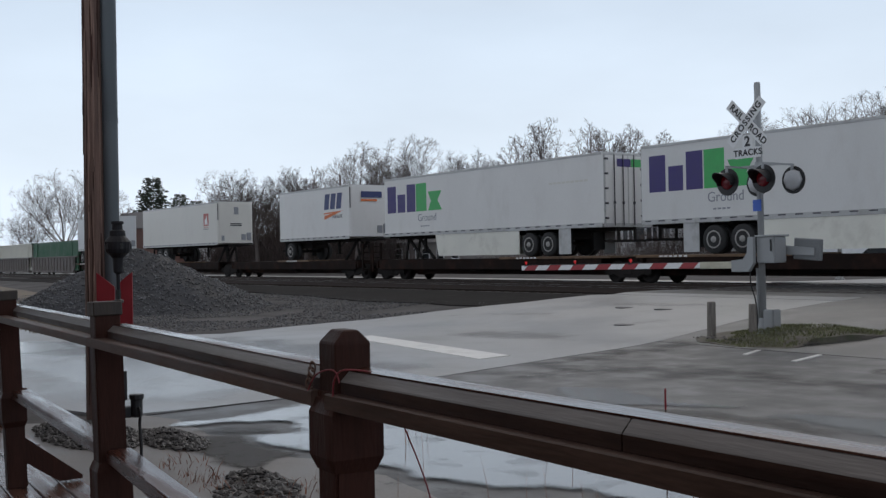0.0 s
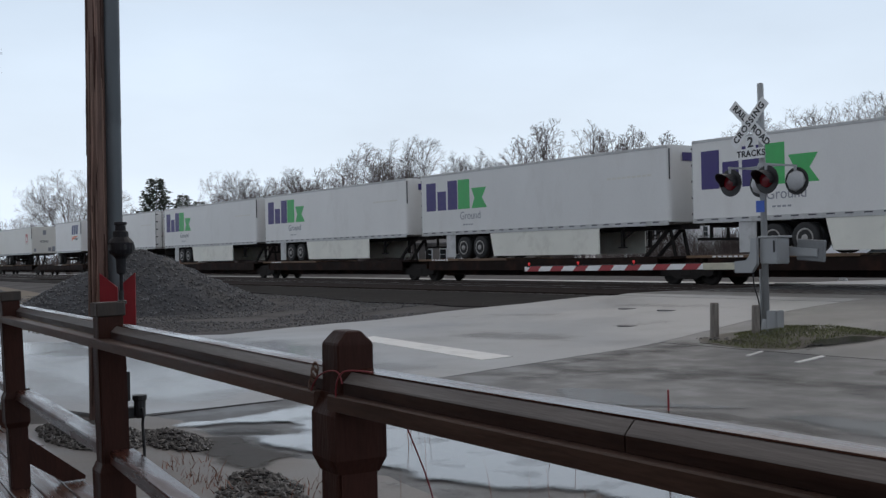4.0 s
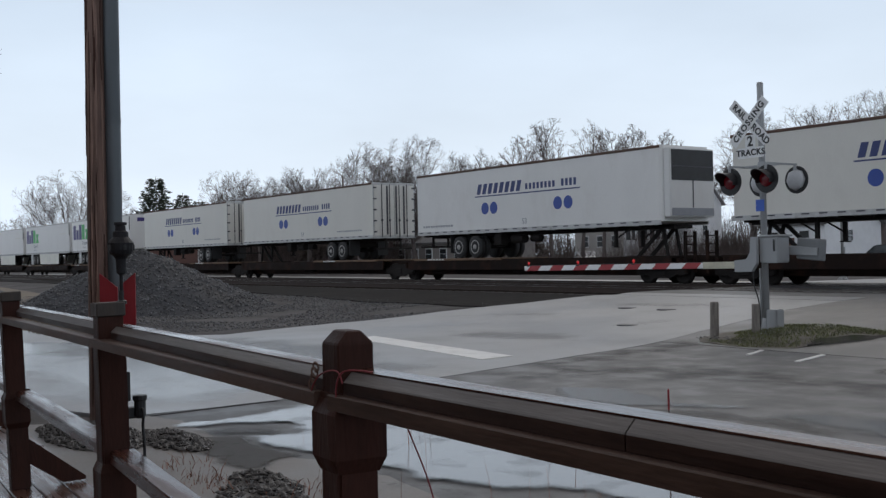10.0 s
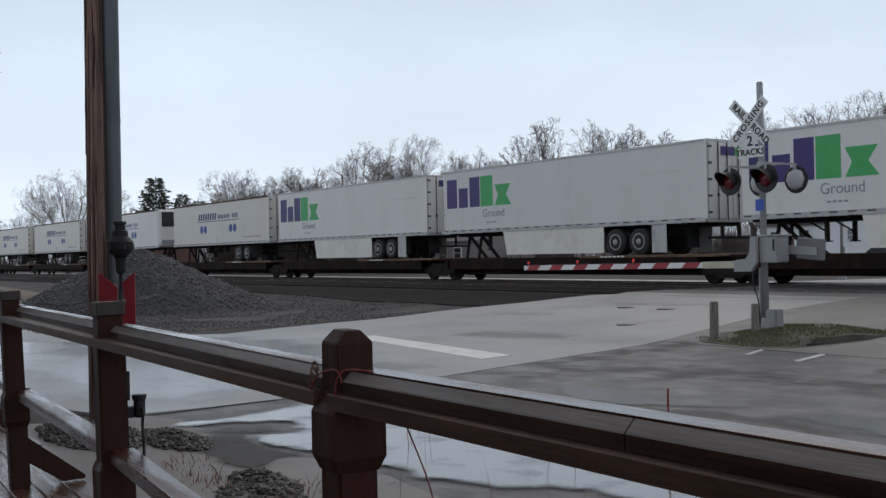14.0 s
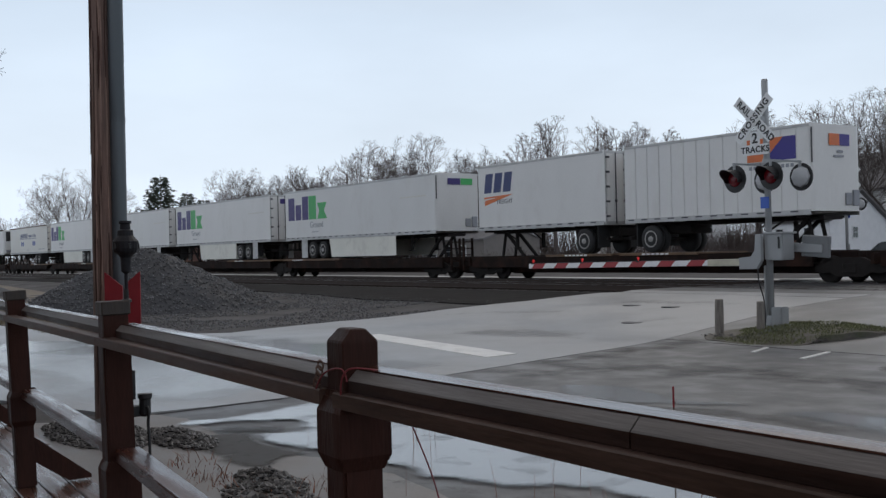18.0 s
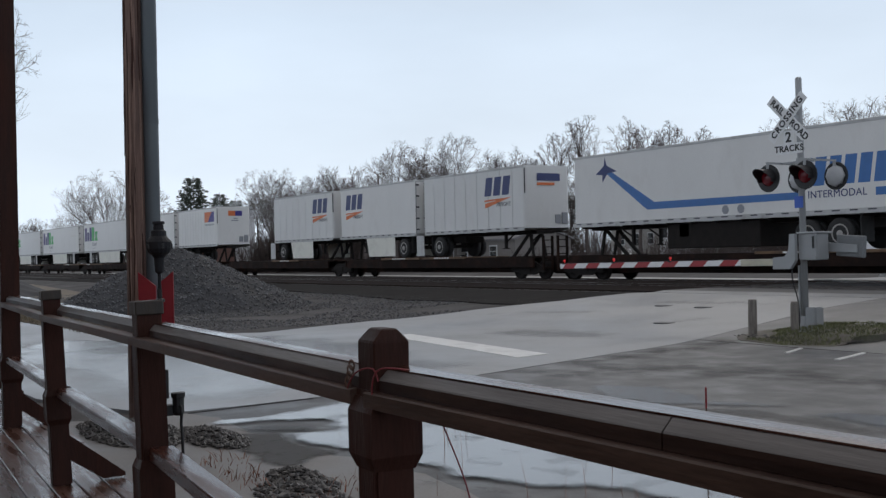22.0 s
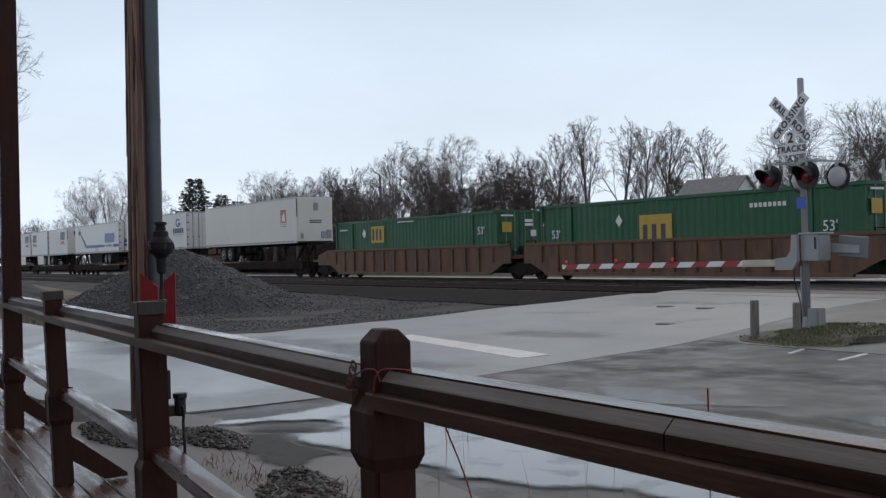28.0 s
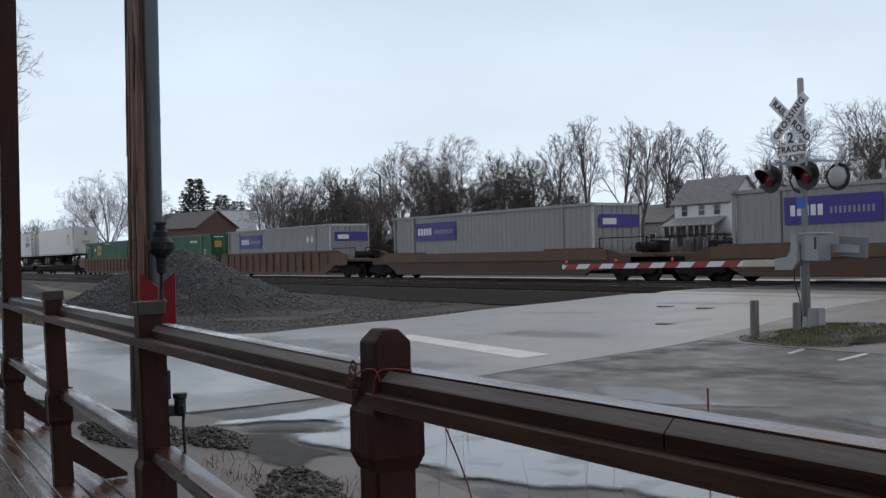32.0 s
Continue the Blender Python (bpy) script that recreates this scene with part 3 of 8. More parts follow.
def land(x, y):
    far = 0.25 * noise.noise(Vector((x * 0.03, y * 0.03, 0))) if y > 40 else 0
    return ground_z(x, y) + 0.02 * noise.noise(Vector((x * 0.4, y * 0.4, 3))) - 0.03 + far


gx = spread([(-2500, -400, 300), (-400, -120, 20), (-120, -60, 3), (-60, 10, 1.0), (10, 100, 15), (100, 2500, 400)])
gy = spread([(-1500, -60, 240), (-60, -5, 10), (-5, 34, 0.75), (34, 120, 6), (120, 2500, 340)])
tagged(thing("ground", sheet(gx, gy, land), M["gravel"], "dark wet gravel and cinder ground beside the tracks", "ground", kind="structure", smooth=True))


def slab(name, outline, lift, material, label, category, step_size=0.6, kind="structure", rag=0.0, zf=None):
    """A thin paved sheet with a closed outline of (x, y) pairs, laid on the land."""
    zf = zf or ground_z
    bm = bmesh.new()
    pts = []
    for (x0, y0), (x1, y1) in zip(outline, outline[1:] + outline[:1]):
        k = max(1, int(math.hypot(x1 - x0, y1 - y0) / step_size))
        for i in range(k):
            x, y = x0 + (x1 - x0) * i / k, y0 + (y1 - y0) * i / k
            if rag:
                x += rag * noise.noise(Vector((x * 1.3, y * 1.3, 5)))
                y += rag * noise.noise(Vector((x * 1.3, y * 1.3, 9)))
            pts.append((x, y))
    f = bm.faces.new([bm.verts.new((x, y, 0)) for x, y in pts])
    ys = [y for _, y in pts]
    for c in np.arange(math.floor(min(ys)) + 0.5, max(ys), 1.0):
        bmesh.ops.bisect_plane(bm, geom=bm.verts[:] + bm.edges[:] + bm.faces[:], plane_co=(0, c, 0), plane_no=(0, 1, 0))
    bmesh.ops.triangulate(bm, faces=bm.faces[:])
    for v in bm.verts:
        v.co.z = zf(v.co.x, v.co.y) + lift
    r = bmesh.ops.extrude_face_region(bm, geom=bm.faces[:])
    bmesh.ops.translate(bm, vec=(0, 0, -0.12), verts=[q for q in r["geom"] if isinstance(q, bmesh.types.BMVert)])
    bmesh.ops.recalc_face_normals(bm, faces=bm.faces[:])
    return thing(name, bm, material, label, category, kind=kind)


def road_z(x, y):
    return 0.575 * step(13.5, 24.6, y)


ROAD = [(-12.0, 6.3), (-12.7, 9.1), (-13.6, 12.4), (-14.7, 16.9), (-15.2, 20.0), (-15.1, 22.2), (-22.7, 22.25), (-23.3, 21.9), (-23.65, 20.8), (-23.9, 19.7), (-24.5, 18.6), (-24.9, 17.4), (-24.95, 15.7), (-25.05, 13.9), (-24.3, 11.95), (-23.5, 10.2), (-24.6, 8.5), (-30, 6.9), (-60, 6.6),
        (-60, 3.4), (-24, 3.0), (-14.5, 3.1), (-12.0, 3.9)]
slab("road", ROAD, 0.02, M["concrete"], "pale worn wet concrete road rising to the level crossing", "road", zf=road_z)
# the last strip of concrete before the rails, and the darker asphalt that meets the panels
slab("road", [(-15.1, 22.26), (-15.06, 23.1), (-22.95, 22.95), (-22.75, 22.31)], 0.02, M["concrete"], "narrow strip of pale concrete before the rails", "road", zf=road_z)
slab("pavement", [(-15.06, 23.15), (-15.0, 24.45), (-22.6, 24.45), (-22.95, 23.0)], 0.016, M["apron"], "grey wet asphalt strip against the crossing panels", "pavement", zf=road_z)
FAR_ROAD = [(-14.65, 31.8), (-14.0, 60.0), (-20.5, 60.0), (-21.5, 40.0), (-24.4, 31.8)]
slab("road", FAR_ROAD, 0.02, M["concrete"], "pale worn wet concrete road beyond the tracks", "road", zf=road_z)
LOT = [(-12.04, 3.7), (-12.04, 6.3), (-12.74, 9.1), (-13.64, 12.4), (-14.34, 15.1), (-11.4, 15.0), (30, 15.6), (30, -3), (4, 1.8), (-9, 2.2)]
slab("pavement", LOT, 0.012, M["asphalt"], "dark patched wet asphalt parking lot", "parking lot", zf=road_z)
APRON = [(-14.36, 15.13), (-11.4, 15.03), (30, 15.63), (30, 24.0), (-15.05, 24.0), (-15.24, 20.0), (-14.74, 16.9)]
slab("pavement", APRON, 0.016, M["apron"], "grey wet asphalt apron along the tracks", "pavement", zf=road_z)
CINDER = [(-400, 23.9), (-100, 23.9), (-60, 23.9), (-22.95, 23.9), (-22.95, 22.4), (-23.4, 22.0), (-23.75, 20.9), (-24.3, 19.3), (-26.5, 19.2), (-32, 19.4), (-45, 20.4), (-60, 21.0), (-100, 21.4), (-400, 21.4)]
slab("cinder_bed", CINDER, 0.005, M["cinder"], "black cinder strip beside the tracks", "ground", step_size=1.5, rag=0.5)
STOP = [(-20.2, 12.3), (-14.3, 11.5), (-14.2, 10.75), (-19.9, 11.6)]
slab("stop_line", STOP, 0.03, M["paint_line"], "worn white painted stop bar on the concrete road", "stop line", kind="")

# ---- tracks ----


def rail_bm(x0, x1, y):
    bm = bmesh.new()
    box(bm, x0, x1, y - 0.075, y + 0.075, RAIL_Z - 0.18, RAIL_Z - 0.16)
    box(bm, x0, x1, y - 0.012, y + 0.012, RAIL_Z - 0.16, RAIL_Z - 0.04)
    box(bm, x0, x1, y - 0.036, y + 0.036, RAIL_Z - 0.04, RAIL_Z - 0.004)
    return bm


tie_mesh = link("tie", bbox(-0.115, 0.115, -1.3, 1.3, -0.18, 0, 0.015), M["tie"])
for ty in TRACK_Y:
    track = empty("railway_track", "two steel rails on dark wooden ties in ballast", "railway track", "railway tracks", pose(0, ty, 0))
    for s in (-0.7535, 0.7535):
        r = part("rail", rail_bm(-400, 150, s), M["rail"], track, "rusty steel rail")
        part("rail_head", bbox(-400, 150, s - 0.033, s + 0.033, RAIL_Z - 0.005, RAIL_Z), M["rail_top"], r, "polished running surface")
    for k in range(150):
        x = -100 + k * 0.56
        if not -23.0 < x < -14.5:
            part("tie", tie_mesh, M["tie"], track, at=pose(x, 0, RAIL_Z - 0.19))
    bed = sheet(spread([(-400, -100, 20), (-100, 0, 0.5), (0, 150, 20)]), [-2.4, -1.7, -1.35, -0.7, 0, 0.7, 1.35, 1.7, 2.4],
                lambda x, y: RAIL_Z - 0.235 + 0.03 * noise.noise(Vector((x * 3, y * 3, ty))) - 0.22 * step(1.45, 2.4, abs(y)))
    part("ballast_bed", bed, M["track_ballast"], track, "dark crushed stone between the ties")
# the crossing panels between and beside the rails
panels = empty("crossing_surface", "worn dark grey panels set between the rails of the crossing", "crossing")
for ty in TRACK_Y:
    for a, b in ((-0.68, 0.68), (-1.5, -0.83), (0.83, 1.5)):
        for k in range(4):
            part("panel", bbox(-22.6 + k * 1.95, -22.6 + k * 1.95 + 1.93, ty + a, ty + b, RAIL_Z - 0.13, RAIL_Z - 0.008, 0.01), M["rubber"], panels)

for k in range(4):
    part("panel", bbox(-22.6 + k * 1.95, -22.6 + k * 1.95 + 1.93, 27.52, 28.72, RAIL_Z - 0.13, RAIL_Z - 0.012, 0.01), M["asphalt"], panels)
# the pale lane beyond the tracks
slab("lane", [(-160, 33.4), (-60, 33.4), (-22.2, 33.4), (-22.0, 37.4), (-60, 37.6), (-160, 37.8)], 0.01, M["pale_road"], "pale wet gravel lane along the far side of the tracks", "lane", step_size=6)
slab("lane", [(-13.9, 33.4), (20, 33.4), (20, 37.4), (-13.8, 37.4)], 0.01, M["pale_road"], "pale wet gravel lane along the far side of the tracks", "lane", step_size=6)

# ---- the train ----
V0, ACC = 12.319, 0.055


def gone(t):
    return V0 * t + 0.5 * ACC * t * t


MOVERS = []


def mover(ob, x0):
    MOVERS.append((ob, x0))
    return ob


ZB, ZT, HW = 2.18, 5.10, 1.295
tyre_mesh = link("tyre", lathe([(0.30, -0.13), (0.46, -0.13), (0.51, -0.09), (0.51, 0.09), (0.46, 0.13), (0.30, 0.13)], 20), M["tyre"], True)
rim_mesh = link("rim", lathe([(0.30, -0.10), (0.318, 0.085), (0.265, 0.08), (0.245, 0.03), (0.2, 0.02), (0.17, 0.05), (0.12, 0.06), (0.10, 0.12), (0.0, 0.12)], 18), M["rim"], True)
FACE = pose(0, 0, 0, 90, 0, 0)


def flat(name, x0, x1, z0, z1, material, parent, label="", y=-HW - 0.004, skew=0.0):
    """A thin painted panel or mark on the side, leaning by skew."""
    return part(name, prism([(x0, z0), (x1, z0), (x1 + skew, z1), (x0 + skew, z1)], y - 0.004, y), material, parent, label)


def flat_end(name, y0, y1, z0, z1, material, parent, x, label="", thick=0.012):
    return part(name, bbox(x, x + thick, y0, y1, z0, z1), material, parent, label)


def stripes(name, spans, z0, z1, material, parent, label="", skew=0.0, y=-HW - 0.008, gap=0.0):
    """A row of bars that stands for a line of writing."""
    bm = bmesh.new()
    for a, b in spans:
        p = prism([(a, z0), (b, z0), (b + skew, z1), (a + skew, z1)], y, y + 0.004)
        me = bpy.data.meshes.new("bars")
        p.to_mesh(me)
        p.free()
        bm.from_mesh(me)
        bpy.data.meshes.remove(me)
    ob = part(name, bm, material, parent, label)
    ob["kind"] = "stuff"
    return ob


def bars(a, b, n, fill=0.72):
    w = (b - a) / n
    return [(a + k * w, a + k * w + w * fill) for k in range(n)]


def dual_wheels(tr, x, group_r=0.51):
    for s in (-1, 1):
        w = part("wheel", tyre_mesh, M["tyre"], tr, "", pose(x, s * (HW - 0.14), 1.06 + group_r, -90 * s, 0, 0))
        part("rim", rim_mesh, M["rim"], w, "white steel rim", pose(0, 0, 0.05))
        part("wheel", tyre_mesh, M["tyre"], tr, "", pose(x, s * (HW - 0.46), 1.06 + group_r, -90 * s, 0, 0))
    bm = bmesh.new()
    cyl(bm, (x, -HW + 0.15, 1.57), (x, HW - 0.15, 1.57), 0.07)
    part("axle", bm, M["grime"], tr)


def trailer(name, label, length, skin="white_a", ribs=0, nose_right=True, tandem=4.0, axles=2, skirt=None, reefer=False, x0=0, dirt_doors=False, nose_box=True):
    """A road trailer in the train's space: x from its back end to the right, rail top at z = 0."""
    tr = mover(empty(name, label, "semi trailer", "trailers on the train"), x0)
    L, skinm = length, M[skin]
    def turn_in(cx, a0):
        return [(cx + sgx * (0.16 * math.cos(radians(a)) - 0.16), 0.16 * math.sin(radians(a)) + HW - 0.16) for sgx in (1 if nose_right else -1,) for a in a0]

    # the outline from above, with rounded corners at the nose and, where it has them, grooves between the panels
    marks = [L * k / ribs for k in range(1, ribs)] if ribs else []
    far_side = [(0.03, HW)] + [q for m in marks for q in ((m - 0.03, HW), (m - 0.018, HW - 0.035), (m + 0.018, HW - 0.035), (m + 0.03, HW))] + [(L - 0.03, HW)]
    corner = turn_in(L - 0.03 if nose_right else 0.03, (90, 67, 45, 22, 0))
    if nose_right:
        far_side[-1:] = corner
    else:
        far_side[:1] = corner[::-1]
    ring_pts = far_side + [(x, -y) for x, y in far_side[::-1]]
    bm = bmesh.new()
    lo = [bm.verts.new((x, y, ZB + 0.12)) for x, y in ring_pts]
    hi = [bm.verts.new((x, y, ZT)) for x, y in ring_pts]
    bm.faces.new(lo)
    bm.faces.new(hi[::-1])
    for i in range(len(ring_pts)):
        bm.faces.new((lo[i], hi[i], hi[(i + 1) % len(ring_pts)], lo[(i + 1) % len(ring_pts)]))
    bmesh.ops.recalc_face_normals(bm, faces=bm.faces[:])
    part("body", bm, skinm, tr)
    for y in (-HW, HW):
        part("bottom_rail", bbox(0, L - 0.1, y - 0.02, y + 0.02, ZB, ZB + 0.17, 0.006), M["trim_grey"], tr, "grey aluminium bottom rail")
        part("top_rail", bbox(0.02, L - 0.12, y - 0.016, y + 0.016, ZT - 0.09, ZT + 0.012, 0.006), M["rust"] if dirt_doors else M["trim_grey"], tr, "thin top rail")
    part("roof", bbox(0.06, L - 0.06, -HW + 0.05, HW - 0.05, ZT, ZT + 0.02), M["trim_grey"], tr)
    stripes("reflective_tape", bars(0.2, L - 0.2, int(L * 1.5), 0.45), ZB + 0.10, ZB + 0.145, M["mark_dark"], tr, "row of dark reflectors", y=-HW - 0.028)["kind"] = "stuff"
    part("underframe", bbox(0.2, L - 0.2, -0.5, 0.5, ZB - 0.14, ZB), M["grime"], tr)
    for k in range(int(L / 1.2)):
        part("cross_member", bbox(0.5 + k * 1.2, 0.56 + k * 1.2, -HW + 0.03, HW - 0.03, ZB - 0.08, ZB + 0.01), M["grime"], tr)
    if L > 10:
        for tx, r, ln in ((0.42, 0.2, 0.8), (0.50, 0.16, 0.6)):
            bm = bmesh.new()
            cyl(bm, (L * tx, -0.75, ZB - 0.3), (L * tx + ln, -0.75, ZB - 0.3), r)
            part("air_tank", bm, M["grime"], tr, "dark air tank")
        part("gear_box", bbox(L * 0.36, L * 0.36 + 0.5, -1.1, -0.7, ZB - 0.55, ZB - 0.05, 0.02), M["grime"], tr)
    # running gear at the door end
    sgn = 1 if nose_right else -1
    door_x = 0 if nose_right else L
    offs = (0,) if axles == 1 else (-0.62, 0.62)
    for o in offs:
        dual_wheels(tr, door_x + sgn * tandem + o)
    bx = sorted((door_x + sgn * (tandem - 1.3), door_x + sgn * (tandem + 1.3)))
    part("slider_frame", bbox(bx[0], bx[1], -0.55, 0.55, 1.75, ZB - 0.12, 0.02), M["grime"], tr)
    mx = door_x + sgn * (tandem - (1.35 if axles == 2 else 0.75))
    for s in (-1, 1):
        part("mudflap", bbox(mx - 0.02, mx + 0.02, s * 0.9 - 0.33, s * 0.9 + 0.33, 1.3, ZB), M["tyre"], tr, "black rubber mudflap")
    if skirt:
        fx0, fx1 = sorted((door_x + sgn * (tandem - 1.28), door_x + sgn * (tandem - 2.0)))
        for s in (-1, 1):
            part("fender_panel", bbox(fx0, fx1, s * (HW - 0.04) - 0.012, s * (HW - 0.04) + 0.012, 1.14, ZB), M["trim_grey"], tr, "pale splash panel by the wheels")
    # under-ride guard below the doors
    bm = bmesh.new()
    gx0 = door_x + sgn * 0.1
    box(bm, gx0 - 0.05, gx0 + 0.05, -1.15, 1.15, 1.58, 1.68)
    for y in (-0.45, 0.45):
        box(bm, gx0 - 0.04, gx0 + 0.04, y - 0.05, y + 0.05, 1.65, ZB)
    part("rear_guard", bm, M["grime"], tr)
    # landing gear near the nose
    nx = L if nose_right else 0
    lx = nx - sgn * (3.0 if L > 10 else 2.2)
    for s in (-0.75, 0.75):
        bm = bmesh.new()
        box(bm, lx - 0.06, lx + 0.06, s - 0.06, s + 0.06, 1.42, ZB)
        box(bm, lx - 0.13, lx + 0.13, s - 0.13, s + 0.13, 1.38, 1.42)
        bar(bm, (lx, s, 1.7), (lx + sgn * 0.8, s, ZB - 0.05), 0.05, 0.05)
        part("landing_leg", bm, M["grime"], tr, "raised landing leg")
    part("kingpin_plate", bbox(nx - sgn * 0.9 - 0.5, nx - sgn * 0.9 + 0.5, -0.5, 0.5, ZB - 0.06, ZB + 0.02), M["grime"], tr)
    if skirt:
        a, b = skirt
        for y in (-HW + 0.02, HW - 0.02):
            part("side_skirt", prism([(a + 0.25, 1.16), (b, 1.16), (b, ZB), (a, ZB)], y - 0.012, y + 0.012), M["skirt"], tr, "cream side skirt panel")
    # the nose
    fx = L - 0.03 if nose_right else 0.03
    if reefer:
        d = 0.32 * sgn
        part("cooling_unit", bbox(*sorted((fx, fx + d)), -1.2, 1.2, 2.45, 5.0, 0.03, 2), M["white_b"], tr, "white refrigeration unit")
        part("grille", bbox(*sorted((fx + d, fx + d + 0.02 * sgn)), -1.12, 1.14, 3.8, 4.94), M["black"], tr, "black cooling grille")
        part("grille", bbox(*sorted((fx + d, fx + d + 0.02 * sgn)), -1.12, 1.14, 2.5, 2.78), M["mark_grey"], tr)
        part("seam", bbox(*sorted((fx + d, fx + d + 0.02 * sgn)), 0.0, 0.04, 2.8, 3.8), M["mark_dark"], tr)
        part("fan_guard", bbox(*sorted((fx + d + 0.02 * sgn, fx + d + 0.03 * sgn)), -1.12, 1.14, 4.3, 4.34), M["mark_dark"], tr)
    elif nose_box:
        part("connector_box", bbox(*sorted((fx, fx + 0.06 * sgn)), 0.42, 0.72, 2.5, 2.9, 0.01), M["mark_grey"], tr)
        part("connector_box", bbox(*sorted((fx, fx + 0.08 * sgn)), 0.8, 1.12, 2.48, 3.0, 0.02), M["mark_grey"], tr, "grey nose box")
    if nose_right and not reefer:
        part("seam", bbox(L - 0.05, L - 0.03, -HW - 0.006, -HW + 0.05, 3.85, ZT - 0.12), M["mark_dark"], tr, "dark strip down the nose corner")
    # the doors
    dx = 0.03 if nose_right else L - 0.03
    out = -1 if nose_right else 1
    part("door_frame", bbox(*sorted((dx, dx + 0.03 * out)), -HW, HW, ZB, ZT), M["trim_grey"], tr)
    for s in (-1, 1):
        ya, yb = sorted((s * 0.02, s * (HW - 0.07)))
        d = part("door", bbox(*sorted((dx + 0.03 * out, dx + 0.06 * out)), ya, yb, ZB + 0.14, ZT - 0.12, 0.008), skinm, tr)
        for ry in (s * 0.3, s * 0.78):
            bm = bmesh.new()
            cyl(bm, (dx + 0.09 * out, ry, ZB + 0.06), (dx + 0.09 * out, ry, ZT - 0.08), 0.022, n=8)
            box(bm, *sorted((dx + 0.07 * out, dx + 0.11 * out)), ry - 0.05, ry + 0.05, ZB + 0.9, ZB + 1.0)
            part("lock_rod", bm, M["mark_dark"], d, "vertical lock rod")
        bm = bmesh.new()
        box(bm, *sorted((dx + 0.05 * out, dx + 0.085 * out)), s * (HW - 0.1) - 0.09, s * (HW - 0.1) + 0.09, ZB + 0.3, ZB + 0.38)
        hinge = link("hinge", bm, M["mark_dark"], False)
        for k in range(5):
            part("hinge", hinge, M["mark_dark"], d, "", pose(0, 0, k * 0.58))
    return tr


def purple_green_mark(tr, ground=True):
    """A large two-colour company mark near the left end: plain blocks."""
    for x0, x1, z0, z1, m, lb in ((0.42, 1.22, 3.36, 4.70, "mark_purple", "tall purple block"), (1.36, 2.06, 3.36, 4.26, "mark_purple", "low purple block"), (2.2, 2.96, 3.36, 4.72, "mark_purple", "tall purple block"),
                                  (3.02, 3.92, 3.36, 4.72, "mark_green", "tall green block")):
        flat("logo", x0, x1, z0, z1, M[m], tr, lb)
    part("logo", prism([(4.06, 3.36), (5.22, 3.36), (4.86, 3.82), (5.18, 4.28), (4.06, 4.28), (4.3, 3.82)], -HW - 0.008, -HW - 0.004), M["mark_green"], tr, "low green block")
    if ground:
        lettering("Ground", 0.5, M["mark_grey"], tr, pose(3.95, -HW - 0.006, 3.03) @ FACE, "thin grey letters")
    stripes("caption", bars(12.9, 15.3, 9, 0.8), 4.02, 4.10, M["white_c"], tr, "faint bars of small writing")
    stripes("caption", bars(3.4, 4.2, 4), 2.60, 2.66, M["mark_grey"], tr)
    return tr


def nose_mark(tr, L, rods=False):
    x = L if not rods else L + 0.04
    flat_end("logo", -0.62, 0.12, 4.55, 4.86, M["mark_purple"], tr, x, "small purple block on the end")
    flat_end("logo", 0.16, 0.86, 4.55, 4.86, M["mark_green"], tr, x, "small green block on the end")


def disc_mark(tr, web=True):
    N = M["mark_navy"]
    spans = bars(4.85, 8.05, 8, 0.66)
    stripes("logo", spans, 3.92, 4.38, N, tr, "row of heavy slanted navy bars", skew=0.14)
    stripes("logo", bars(8.3, 10.3, 8, 0.6), 3.96, 4.22, N, tr, "row of thin navy bars")
    stripes("logo", bars(10.6, 11.6, 4, 0.6), 3.96, 4.26, N, tr, "row of thin navy bars")
    flat("underline", 4.72, 11.72, 3.80, 3.85, N, tr, "thin navy underline")
    for cx in (5.45, 6.08, 10.36, 11.0):
        part("disc", prism([(cx + 0.27 * math.cos(a * math.pi / 12), 3.28 + 0.27 * math.sin(a * math.pi / 12)) for a in range(24)], -HW - 0.008, -HW - 0.004), M["mark_blue"], tr, "round blue disc")
    if web:
        stripes("caption", bars(12.3, 15.0, 12, 0.7), 2.60, 2.68, M["mark_grey"], tr, "thin grey bars of small writing")
    else:
        stripes("caption", bars(0.5, 3.0, 12, 0.7), 2.55, 2.64, M["mark_grey"], tr, "thin grey bars of small writing")
    lettering("53", 0.34, M["mark_grey"], tr, pose(8.2, -HW - 0.006, 2.6) @ FACE, "grey figures")
    return tr


def orange_arrow_mark(tr, x):
    stripes("logo", bars(x, x + 2.05, 3, 0.78), 3.86, 4.72, M["mark_navy"], tr, "three heavy navy blocks", skew=0.16)
    part("logo", prism([(x, 3.68), (x + 2.1, 3.74), (x + 0.05, 3.3), (x + 0.05, 3.52), (x + 1.0, 3.64), (x, 3.60)], -HW - 0.008, -HW - 0.004), M["mark_orange"], tr, "orange arrow shape")
    lettering("FREIGHT", 0.27, M["mark_dark"], tr, pose(x + 1.5, -HW - 0.006, 3.43) @ FACE, "dark capital letters", spacing=1.05)
    return tr


